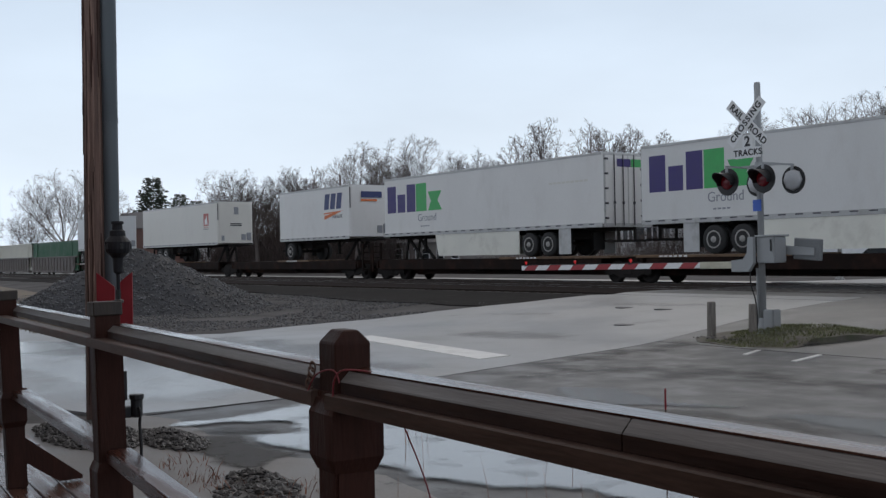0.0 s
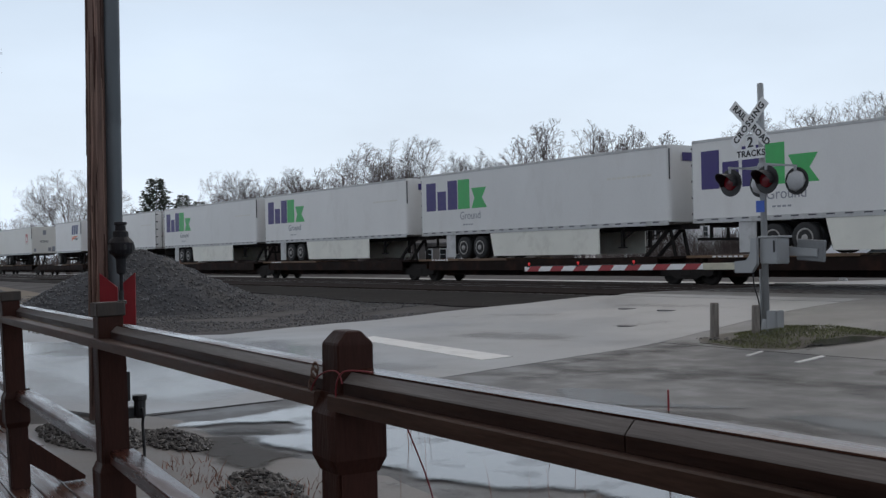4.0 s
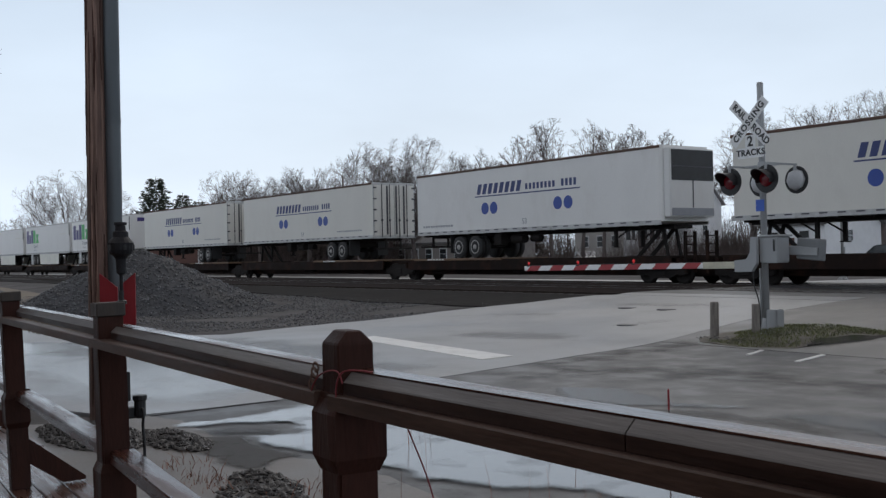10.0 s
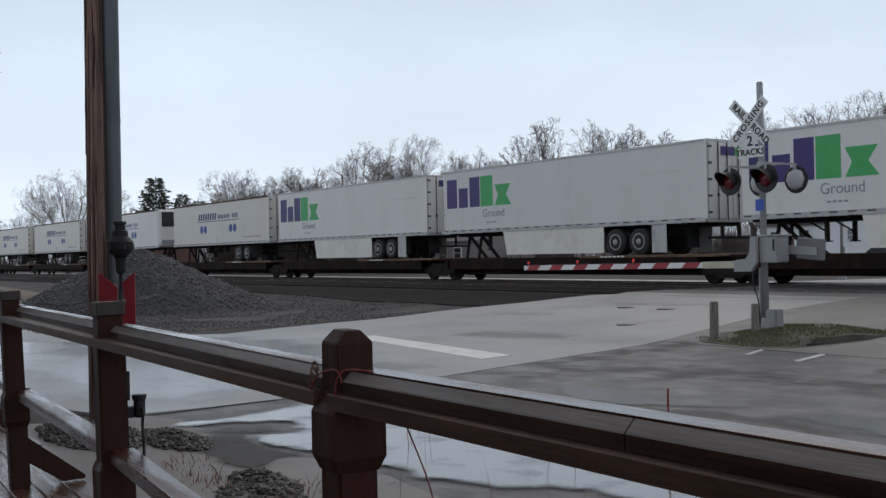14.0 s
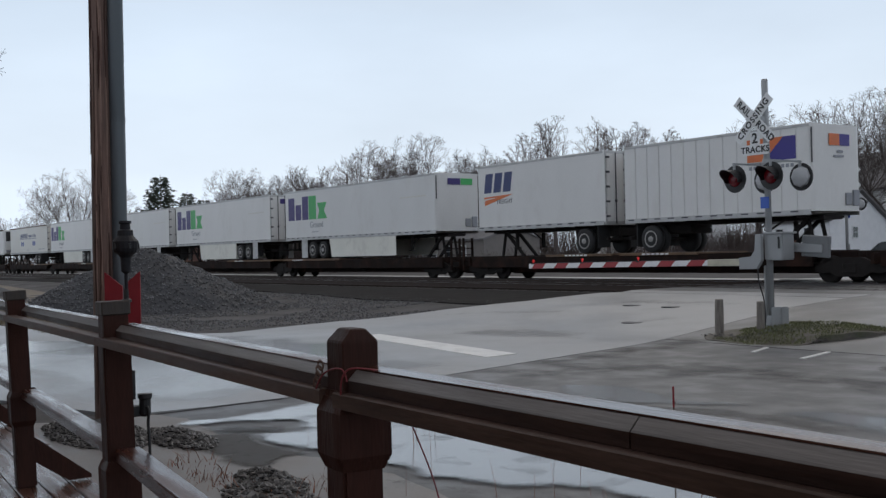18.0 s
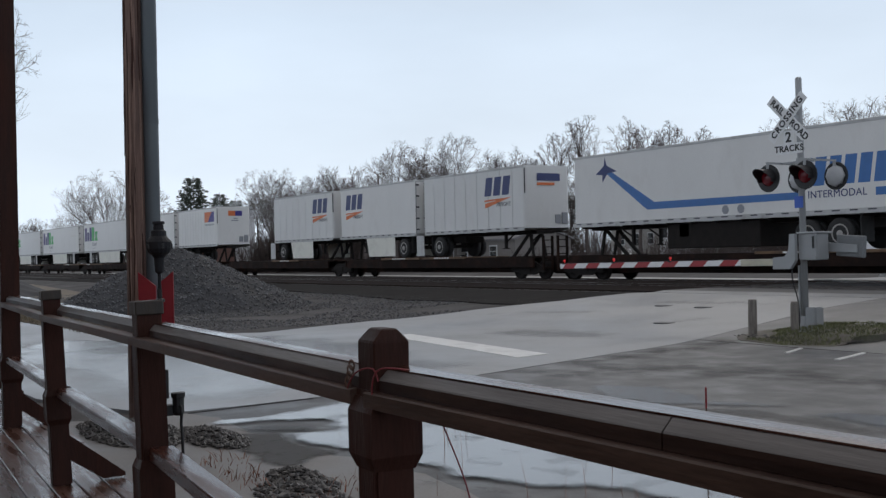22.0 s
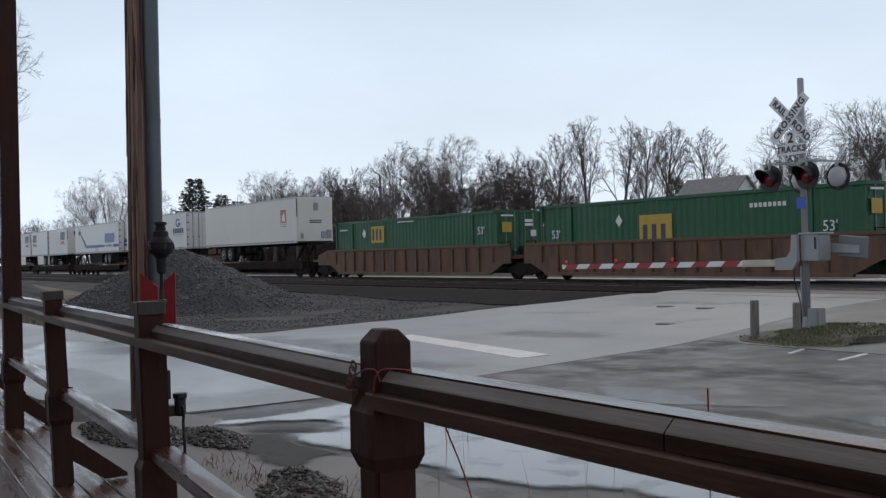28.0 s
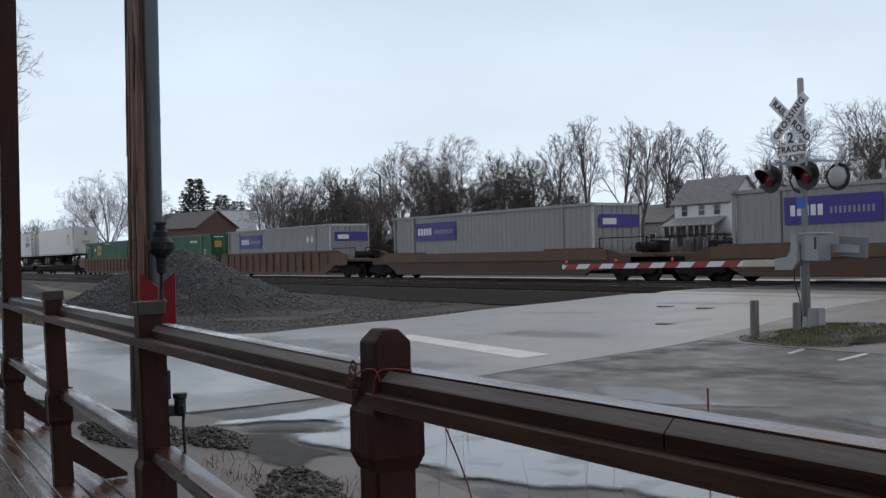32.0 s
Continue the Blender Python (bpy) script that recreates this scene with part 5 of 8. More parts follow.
def well_car(a, b, c0, c1, color, lt, rt, ribs=True, top=1.62):
    car = mover(empty("well_car", "red-brown ribbed well wagon holding a container" if color == "well_red" else "rust-yellow well wagon holding a container" if color == "well" else "grey-brown well wagon holding a container", "well wagon", "wagons of the train"), a)
    n = b - a
    p, q = c0 - a, c1 - a
    for s in (-1, 1):
        outline = [(p - 2.2, top - 0.28), (p - 1.0, top), (q + 1.0, top), (q + 2.2, top - 0.28), (q + 2.2, 0.75), (q + 0.6, 0.75), (q - 0.5, 0.25), (p + 0.5, 0.25), (p - 0.6, 0.75), (p - 2.2, 0.75)]
        outline = [(min(max(x, 0.5), n - 0.5), z) for x, z in outline]
        part("side_wall", prism(outline, s * 1.4 - 0.03, s * 1.4 + 0.03), M[color], car)
        part("top_chord", bbox(p - 0.9, q + 0.9, s * 1.4 - 0.08, s * 1.4 + 0.08, top - (0.1 if ribs else 0.42), top + 0.02, 0.012), M["well_top" if color != "well_grey" else color], car)
        part("bottom_chord", bbox(p + 0.4, q - 0.4, s * 1.4 - 0.08, s * 1.4 + 0.08, 0.22, 0.34, 0.012), M[color], car)
        if ribs:
            for k in range(15):
                x = p + 0.2 + (q - p - 0.4) * k / 14
                part("rib", bbox(x - 0.05, x + 0.05, *sorted((s * 1.42, s * 1.52)), 0.38 if 0.6 < x - p < q - p - 0.6 else 0.8, top - 0.12, 0.01), M[color], car)
        else:
            part("side_band", bbox(p + 0.6, q - 0.6, *sorted((s * 1.42, s * 1.455)), 0.9, 1.0, 0.01), M["rust"], car)
            for x in (p - 0.6, q - 3.2):
                part("guide", bbox(x, x + 3.8, *sorted((s * 1.36, s * 1.44)), top, top + 0.1, 0.02), M["rust"], car)
    part("well_floor", bbox(p + 0.4, q - 0.4, -1.36, 1.36, 0.3, 0.42), M[color], car)
    for e0, e1 in ((0.3, p - 0.05), (q + 0.05, n - 0.3)):
        part("end_platform", bbox(e0, e1, -1.3, 1.3, 0.95, 1.1, 0.02), M[color], car)
        part("end_sill", bbox(e0, e1, -0.35, 0.35, 0.55, 0.95), M["grime"], car)
        bm = bmesh.new()
        for y in (-1.3, 1.3):
            for x in (e0 + 0.25, e1 - 0.35):
                box(bm, x - 0.018, x + 0.018, y - 0.018, y + 0.018, 1.1, 1.75)
            box(bm, e0 + 0.24, e1 - 0.34, y - 0.018, y + 0.018, 1.72, 1.755)
        part("handrail", bm, M["grime"], car)
        bm = bmesh.new()
        cyl(bm, ((e0 + e1) / 2, -0.5, 1.35), ((e0 + e1) / 2, 0.5, 1.35), 0.2)
        box(bm, (e0 + e1) / 2 - 0.35, (e0 + e1) / 2 + 0.35, 0.5, 0.9, 1.1, 1.6)
        part("brake_gear", bm, M["grime"], car)
    if lt is not None:
        truck(car, lt)
    if rt is not None:
        truck(car, n + rt)
    return car


well_car(-132.6, -115.7, -131.2, -115.9, "well_grey", 0.0, 0.0, True, 1.75)
well_car(-115.6, -99.3, -115.2, -99.9, "well_grey", None, -1.2, True, 1.75)
well_car(307.2, 328.45, 310.68, 326.83, "well_red", 1.7, 0.0)
well_car(328.45, 347.95, 330.06, 346.21, "well_red", None, 0.0)
well_car(347.95, 369.5, 349.68, 365.83, "well_red", None, -1.8)
well_car(369.5, 393.1, 373.28, 389.43, "well", 1.8, -1.8, False, 1.26)
well_car(393.1, 417.0, 396.75, 412.9, "well", 1.8, -1.8, False, 1.26)

# ---- the deck and its railing ----
DECK_Z = 0.57
TURN = -4.58


def rail_y(x):
    return 0.95 - 0.08 * x


def line_y(x):
    """The railing's own line, which bends a little at the near post."""
    return rail_y(x) if x <= -1.92 else 1.1036 - 0.0226 * (x + 1.92)


deck = empty("deck", "wet dark brown timber deck of long boards", "deck")
tagged(deck, kind="structure")
for k in range(31):
    off = 0.27 - k * 0.142
    a, b = -16.0, 3.2
    seam = -7.3 + 1.9 * ((k * 7) % 5) if k < 8 else -5.0
    for p, q in ((a, seam), (seam + 0.006, b)):
        me = bbox(0, q - p, -0.068, 0.068, -0.038, 0, 0.005)
        part("board", me, M["deck"], deck, at=pose(p, rail_y(p) + off, DECK_Z, 0, 0, TURN))
part("fascia", bbox(0, 19.2, -0.02, 0.02, -0.24, -0.045, 0.004), M["rail_wood"], deck, at=pose(-16, rail_y(-16) + 0.32, DECK_Z, 0, 0, TURN))
for k in range(8):
    x = -15.5 + k * 2.3
    part("stilt", bbox(-0.05, 0.05, -0.05, 0.05, -0.04, DECK_Z - 0.045), M["rail_wood"], deck, at=pose(x, rail_y(x) + 0.22, 0, 0, 0, TURN))

TOP_Z = 1.63


def railing_post(x, block, cap, brace, tall=0.0, w=0.045, tilt=(0, 0), flat_top=0.0):
    h = TOP_Z + tall
    post = empty("railing_post", "dark brown square wooden post of the deck railing" if not tall else "tall dark brown wooden post under the added porch roof", "railing post", "railing posts",
                 pose(x, line_y(x), 0, tilt[0], tilt[1], TURN))
    part("shaft", bbox(-w, w, -w, w, DECK_Z, 1.51 if not tall else h, 0.006, 2), M["post_wood"], post)
    if cap:
        bm = bmesh.new()
        f = w / 0.045
        lower = [bm.verts.new((sx * 0.0405 * f, sy * 0.0405 * f, 1.5)) for sx, sy in ((-1, -1), (1, -1), (1, 1), (-1, 1))]
        mid = [bm.verts.new((sx * 0.0405 * f, sy * 0.0405 * f, TOP_Z - 0.026)) for sx, sy in ((-1, -1), (1, -1), (1, 1), (-1, 1))]
        top = [bm.verts.new((sx * max(0.033, 0.041 * flat_top) * f, sy * max(0.016, 0.041 * flat_top) * f, TOP_Z)) for sx, sy in ((-1, -1), (1, -1), (1, 1), (-1, 1))]
        bm.faces.new(lower[::-1])
        bm.faces.new(top)
        for u, v in ((lower, mid), (mid, top)):
            for i in range(4):
                bm.faces.new((u[i], u[(i + 1) % 4], v[(i + 1) % 4], v[i]))
        bmesh.ops.bevel(bm, geom=bm.edges[:], offset=0.003, segments=1, affect="EDGES")
        part("cap", bm, M["post_wood"], post, "bevelled timber cap")
        if flat_top:
            part("cap_block", bbox(-0.0525, 0.0525, -0.0525, 0.0525, TOP_Z - 0.048, TOP_Z + 0.004, 0.004), M["cap_wood"], post, "overhanging weathered cap block")
    z0, z1 = block
    bm = bmesh.new()
    rings = []
    for r, z in ((w + 0.001, z0 - 0.03), (w + 0.013, z0), (w + 0.013, z1), (w + 0.001, z1 + 0.03)):
        rings.append([bm.verts.new((sx * r, sy * r, z)) for sx, sy in ((-1, -1), (1, -1), (1, 1), (-1, 1))])
    for u, v in zip(rings, rings[1:]):
        for i in range(4):
            bm.faces.new((u[i], u[(i + 1) % 4], v[(i + 1) % 4], v[i]))
    bm.faces.new(rings[0][::-1])
    bm.faces.new(rings[-1])
    part("collar", bm, M["post_wood"], post, "thicker chamfered collar")
    if brace:
        bm = bmesh.new()
        p = prism([(0.045, 0.84), (0.045, 0.70), (0.22, DECK_Z), (0.34, DECK_Z), (0.34, DECK_Z + 0.02)], -0.02, 0.02)
        bmesh.ops.rotate(p, cent=(0, 0, 0), matrix=Matrix.Rotation(radians(90), 3, "Z"), verts=p.verts[:])
        part("brace", p, M["post_wood"], post, "slanting knee brace to the deck edge")
    return post


railing_post(-1.92, (1.37, 1.46), True, False)
railing_post(-3.88, (0.86, 1.02), True, False, 0, 0.05, (1.0, -1.0), 0.98)
railing_post(-6.0, (0.93, 1.06), True, True, 0, 0.05, (2.0, -1.5), 0.98)
railing_post(-8.4, (0.93, 1.06), False, True, 2.4, 0.065)
railing_post(0.55, (1.37, 1.46), True, False)
railing_post(-10.5, (0.93, 1.06), True, True)
# upright face coloured as shaded, bevel above it coloured as lit by the sky
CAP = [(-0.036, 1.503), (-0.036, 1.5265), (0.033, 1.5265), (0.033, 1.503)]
BEVEL = [(-0.036, 1.527), (-0.034, 1.530), (-0.017, 1.5465), (0.028, 1.550), (0.033, 1.545), (0.033, 1.527)]
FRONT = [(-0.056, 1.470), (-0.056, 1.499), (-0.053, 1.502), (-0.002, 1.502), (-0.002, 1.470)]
LOWER = [(-0.045, 1.055), (-0.045, 1.095), (-0.04, 1.10), (0.04, 1.10), (0.045, 1.095), (0.045, 1.055)]
EDGES = (0.55, -1.92, -3.88, -6.0, -8.35, -10.5)
# how far the leaning posts push the front board out
LEAN = {-1.92: 0.0, -3.88: -0.032, -6.0: -0.058, -8.35: -0.02, -10.5: 0.0}
for xb, xa in zip(EDGES, EDGES[1:]):
    rail = empty("railing", "wet dark brown wooden railing between two posts", "railing", "railings", pose(xa, line_y(xa), 0, 0, 0, TURN if xa < -1.92 else -1.29))
    n = math.hypot(xb - xa, line_y(xb) - line_y(xa))
    for nm, sect, a, b in (("wet_top", [(-0.015, 1.5475), (-0.015, 1.5505), (0.027, 1.5535), (0.027, 1.5505)], 0.046, n - 0.046), ("top_rail", CAP, 0.046, n - 0.046), ("worn_cap", BEVEL, 0.046, n - 0.046), ("front_board", FRONT, -0.06 if xa != -1.92 else 0.012, n - 0.062 if xb != -1.92 else n - 0.047), ("lower_rail", LOWER, 0.046, n - 0.046)):
        pieces = [(a, b)] if nm not in ("top_rail", "worn_cap") or xb < 0 else [(a, 0.86), (0.863, b)]
        for p, q in pieces:
            bm = prism(sect, -q, -p)
            bmesh.ops.rotate(bm, cent=(0, 0, 0), matrix=Matrix.Rotation(radians(90), 3, "Z"), verts=bm.verts[:])
            if nm == "front_board" and xa < -1.92:
                m = Matrix.Identity(4)
                m[1][0], m[1][3] = (LEAN[xb] - LEAN[xa]) / n, LEAN[xa]
                bmesh.ops.transform(bm, matrix=m, verts=bm.verts[:])
            if nm == "lower_rail" and -2 < xb < -1:
                bmesh.ops.transform(bm, matrix=Matrix(((1, 0, 0, 0), (0, 1, 0, 0), (-0.042, 0, 1, 0), (0, 0, 0, 1))), verts=bm.verts[:])
            part(nm, bm, M[{"front_board": "board_wood", "top_rail": "rail_shaded", "worn_cap": "worn_skylit_wood", "wet_top": "rail_wood"}.get(nm, "rail_wood")], rail)
# a short coil of chain and a red wire at the near post
chain = empty("chain", "short rusty chain hooked round the railing post", "chain", at=pose(-1.92, rail_y(-1.92), 0, 0, 0, TURN))


def ring(r, t, n=14, m=8, stretch=1.0):
    bm = bmesh.new()
    g = []
    for i in range(n):
        a = 2 * math.pi * i / n
        g.append([bm.verts.new(((r + t * math.cos(2 * math.pi * j / m)) * math.cos(a) * stretch, (r + t * math.cos(2 * math.pi * j / m)) * math.sin(a), t * math.sin(2 * math.pi * j / m))) for j in range(m)])
    for i in range(n):
        for j in range(m):
            bm.faces.new((g[i][j], g[(i + 1) % n][j], g[(i + 1) % n][(j + 1) % m], g[i][(j + 1) % m]))
    return bm


link_mesh = link("link", ring(0.0062, 0.002, 12, 6, 1.75), M["rust"], True)
for k, (dx, dz, rx, ry) in enumerate(((-0.055, 1.552, 60, 50), (-0.062, 1.540, 10, 62), (-0.07, 1.527, 75, 55), (-0.076, 1.513, 15, 72), (-0.082, 1.499, 80, 60), (-0.08, 1.487, 25, 40), (-0.070, 1.482, 60, 10))):
    part("link", link_mesh, M["rust"], chain, at=pose(dx + 0.004, -0.05, dz, rx, ry, 0))


def tube(name, pts, r, material, parent=None, label="", category="", n=6, rr=None):
    cu = bpy.data.curves.new(name, "CURVE")
    cu.dimensions, cu.bevel_depth, cu.bevel_resolution, cu.resolution_u = "3D", r, 1, 6
    sp = cu.splines.new("NURBS")
    sp.points.add(len(pts) - 1)
    for q, p in zip(sp.points, pts):
        q.co = (*p, 1)
    sp.use_endpoint_u, sp.order_u = True, min(4, len(pts))
    ob = bpy.data.objects.new(name, cu)
    me = bpy.data.meshes.new_from_object(ob)
    bpy.data.objects.remove(ob)
    me.materials.clear()
    me.materials.append(material)
    me.name = name
    if parent is not None:
        return part(name, me, material, parent, label)
    return thing(name, me, material, label, category)


wire = empty("wire", "thin red insulated wire looped round the railing and hanging down", "wire", at=pose(-1.92, rail_y(-1.92), 0, 0, 0, TURN))
tube("loop", [(-0.075, -0.055, 1.487), (-0.05, -0.055, 1.53), (0.0, -0.05, 1.549), (0.04, -0.048, 1.553), (0.06, -0.046, 1.55), (0.07, -0.046, 1.528)], 0.0017, M["wire_red"], wire)
tube("loop", [(0.05, -0.05, 1.478), (0.05, -0.054, 1.52), (0.065, -0.05, 1.55), (0.085, -0.04, 1.557), (0.105, -0.005, 1.553), (0.12, 0.028, 1.545), (0.125, 0.036, 1.52)], 0.0018, M["wire_red"], wire)
tube("tail", [(0.122, 0.03, 1.55), (0.128, 0.045, 1.5), (0.15, 0.055, 1.44), (0.20, 0.07, 1.36), (0.225, 0.085, 1.27), (0.24, 0.09, 1.1)], 0.0018, M["wire_red"], wire)
# the black lantern beside the second post, and the tap below it
lamp = empty("lantern", "small black cast lantern on a thin stem by the railing post", "lantern", at=pose(-3.905, rail_y(-3.88) + 0.025, 0.205) @ Matrix.Diagonal((0.82, 0.82, 0.86, 1.0)))
part("head", lathe([(0.008, 1.66), (0.008, 1.775), (0.020, 1.785), (0.024, 1.845), (0.034, 1.858), (0.050, 1.868), (0.056, 1.885), (0.058, 1.915), (0.048, 1.927), (0.036, 1.940), (0.034, 1.962), (0.024, 1.968), (0.022, 1.990), (0.029, 1.994), (0.027, 2.004), (0.0, 2.006)], 16), M["lamp_black"], lamp)
part("stem", lathe([(0.011, 1.655), (0.011, 1.71)], 8), M["black"], lamp)
part("foot", lathe([(0.022, 1.652), (0.022, 1.664), (0.012, 1.668)], 10), M["black"], lamp)
for k in range(5):
    a = k * 1.257
    part("stud", bbox(-0.006, 0.006, -0.006, 0.006, -0.012, 0.012, 0.002), M["black"], lamp, at=pose(0.054 * math.cos(a), 0.054 * math.sin(a), 1.895))
tap = empty("water_tap", "black iron tap with a short hose end on the railing post", "tap", at=pose(-3.945, rail_y(-3.945) + 0.095, 0.02))
part("body", lathe([(0.014, 1.17), (0.022, 1.18), (0.022, 1.235), (0.027, 1.24), (0.027, 1.256), (0.0, 1.258)], 12), M["black"], tap)
part("clamp", bbox(-0.05, 0.0, -0.06, 0.02, 1.17, 1.21, 0.004), M["black"], tap)
tube("hose", [(0.01, 0.0, 1.20), (0.03, 0.0, 1.215), (0.045, 0.0, 1.185), (0.025, 0.0, 1.15), (0.04, 0.0, 1.11), (0.045, 0.0, 1.05), (0.042, 0.0, 1.0)], 0.006, M["black"], tap, "short black hose end")
part("shoulder", bbox(-0.045, 0.0, -0.075, -0.03, 1.22, 1.36, 0.015, 2), M["black"], tap)

# ---- the pole beside the deck ----
pole = empty("utility_pole", "weathered brown wooden utility pole with flaking bark", "utility pole", at=pose(-11.98, 3.69, 0))
bm = bmesh.new()
ringn = 20
prev = None
for k in range(61):
    z = -0.1 + k * 0.15
    cur = []
    for i in range(ringn):
        a = 2 * math.pi * i / ringn
        r = 0.118 - 0.0025 * z + 0.012 * noise.noise(Vector((math.cos(a) * 2.2, math.sin(a) * 2.2, z * 0.35))) + 0.006 * noise.noise(Vector((math.cos(a) * 5, math.sin(a) * 5, z * 1.2)))
        cur.append(bm.verts.new((r * math.cos(a) + 0.012 * z * 0.3, r * math.sin(a), z)))
    if prev:
        for i in range(ringn):
            bm.faces.new((prev[i], prev[(i + 1) % ringn], cur[(i + 1) % ringn], cur[i]))
    prev = cur
part("shaft", bm, M["pole_wood"], pole, smooth=True)


def bark_strip(az, half, z0, z1, material, seed, label):
    """A long ragged strip that hugs the pole, its sides dipping under the surface."""
    b = bmesh.new()
    rows, n = [], max(6, int((z1 - z0) / 0.12))
    for k in range(n + 1):
        z = z0 + (z1 - z0) * k / n
        c = az + 9 * noise.noise(Vector((seed, z * 0.8, 0))) + 4 * noise.noise(Vector((seed, z * 4, 5)))
        h = half * max(0.12, 0.75 + 0.9 * noise.noise(Vector((z * 1.3, seed, 3))) + 0.4 * noise.noise(Vector((z * 5, seed, 8)))) * min(1, (k + 0.3) / 2, (n - k + 0.3) / 2)
        row = []
        for f, lift in ((-1, -0.012), (-0.75, 0.005), (0.0, 0.009), (0.75, 0.005), (1, -0.012)):
            t = radians(c + h * f)
            r = 0.118 - 0.0025 * z + 0.012 * noise.noise(Vector((math.cos(t) * 2.2, math.sin(t) * 2.2, z * 0.35))) + 0.006 * noise.noise(Vector((math.cos(t) * 5, math.sin(t) * 5, z * 1.2))) + lift
            row.append(b.verts.new((r * math.cos(t) + 0.012 * z * 0.3, r * math.sin(t), z)))
        rows.append(row)
    for u, v in zip(rows, rows[1:]):
        for i in range(4):
            b.faces.new((u[i], u[i + 1], v[i + 1], v[i]))
    part("bark_strip", b, material, pole, label)


prng = random.Random(12)
for k in range(46):
    z0 = prng.uniform(0.1, 7.6)
    az, mt = prng.uniform(-115, 25), "pole_dark" if k % 5 < 3 else "pole_bare"
    bark_strip(az, prng.uniform(4, 12), z0, z0 + prng.uniform(0.4, 2.2), M[mt], k * 3.7 + 1, "split strip of dark bark" if mt == "pole_dark" else "strip of bare pale wood")
guard = empty("steel_conduit", "tall grey steel pipe standing against the wooden pole", "pipe", at=pose(-11.875, 3.845, 0))
for z0, z1 in ((0.0, 3.37), (3.375, 8.9)):
    part("pipe", lathe([(0.084, z0), (0.086, z0 + 0.02), (0.086, z1 - 0.01), (0.084, z1)], 18), M["pipe"], guard, smooth=True)
part("collar", lathe([(0.089, 3.34), (0.089, 3.40)], 18), M["pipe"], guard)
red = empty("red_marker", "two red painted boards set in a V on the grey pipe", "marker board", at=pose(-11.74, 3.86, 0, 0, 0, 52))
part("board", prism([(-0.20, 1.05), (0.0, 1.05), (0.0, 1.50), (-0.20, 1.66)], -0.115, -0.095), M["red_paint"], red)
part("board", prism([(0.05, 1.05), (0.20, 1.05), (0.20, 1.66), (0.05, 1.54)], -0.115, -0.095), M["red_paint"], red)
part("batten", bbox(-0.19, 0.12, -0.095, 0.06, 1.2, 1.26, 0.004), M["red_paint"], red)

# ---- an added wall and porch roof, out of view, that shade the deck ----
thing("unseen_wall_south", bbox(-16.0, 5.0, -3.75, -3.5, 0.0, 4.2), M["siding_brown"], "added brown boarded wall behind the deck, unseen, blocking light", "wall", kind="structure")
thing("ceiling", bbox(-16.0, -8.0, -3.5, 1.15, 4.03, 4.2), M["siding_brown"], "added boarded roof over the end of the deck, blocking light", "ceiling", kind="structure")
# ---- the crossing signals ----


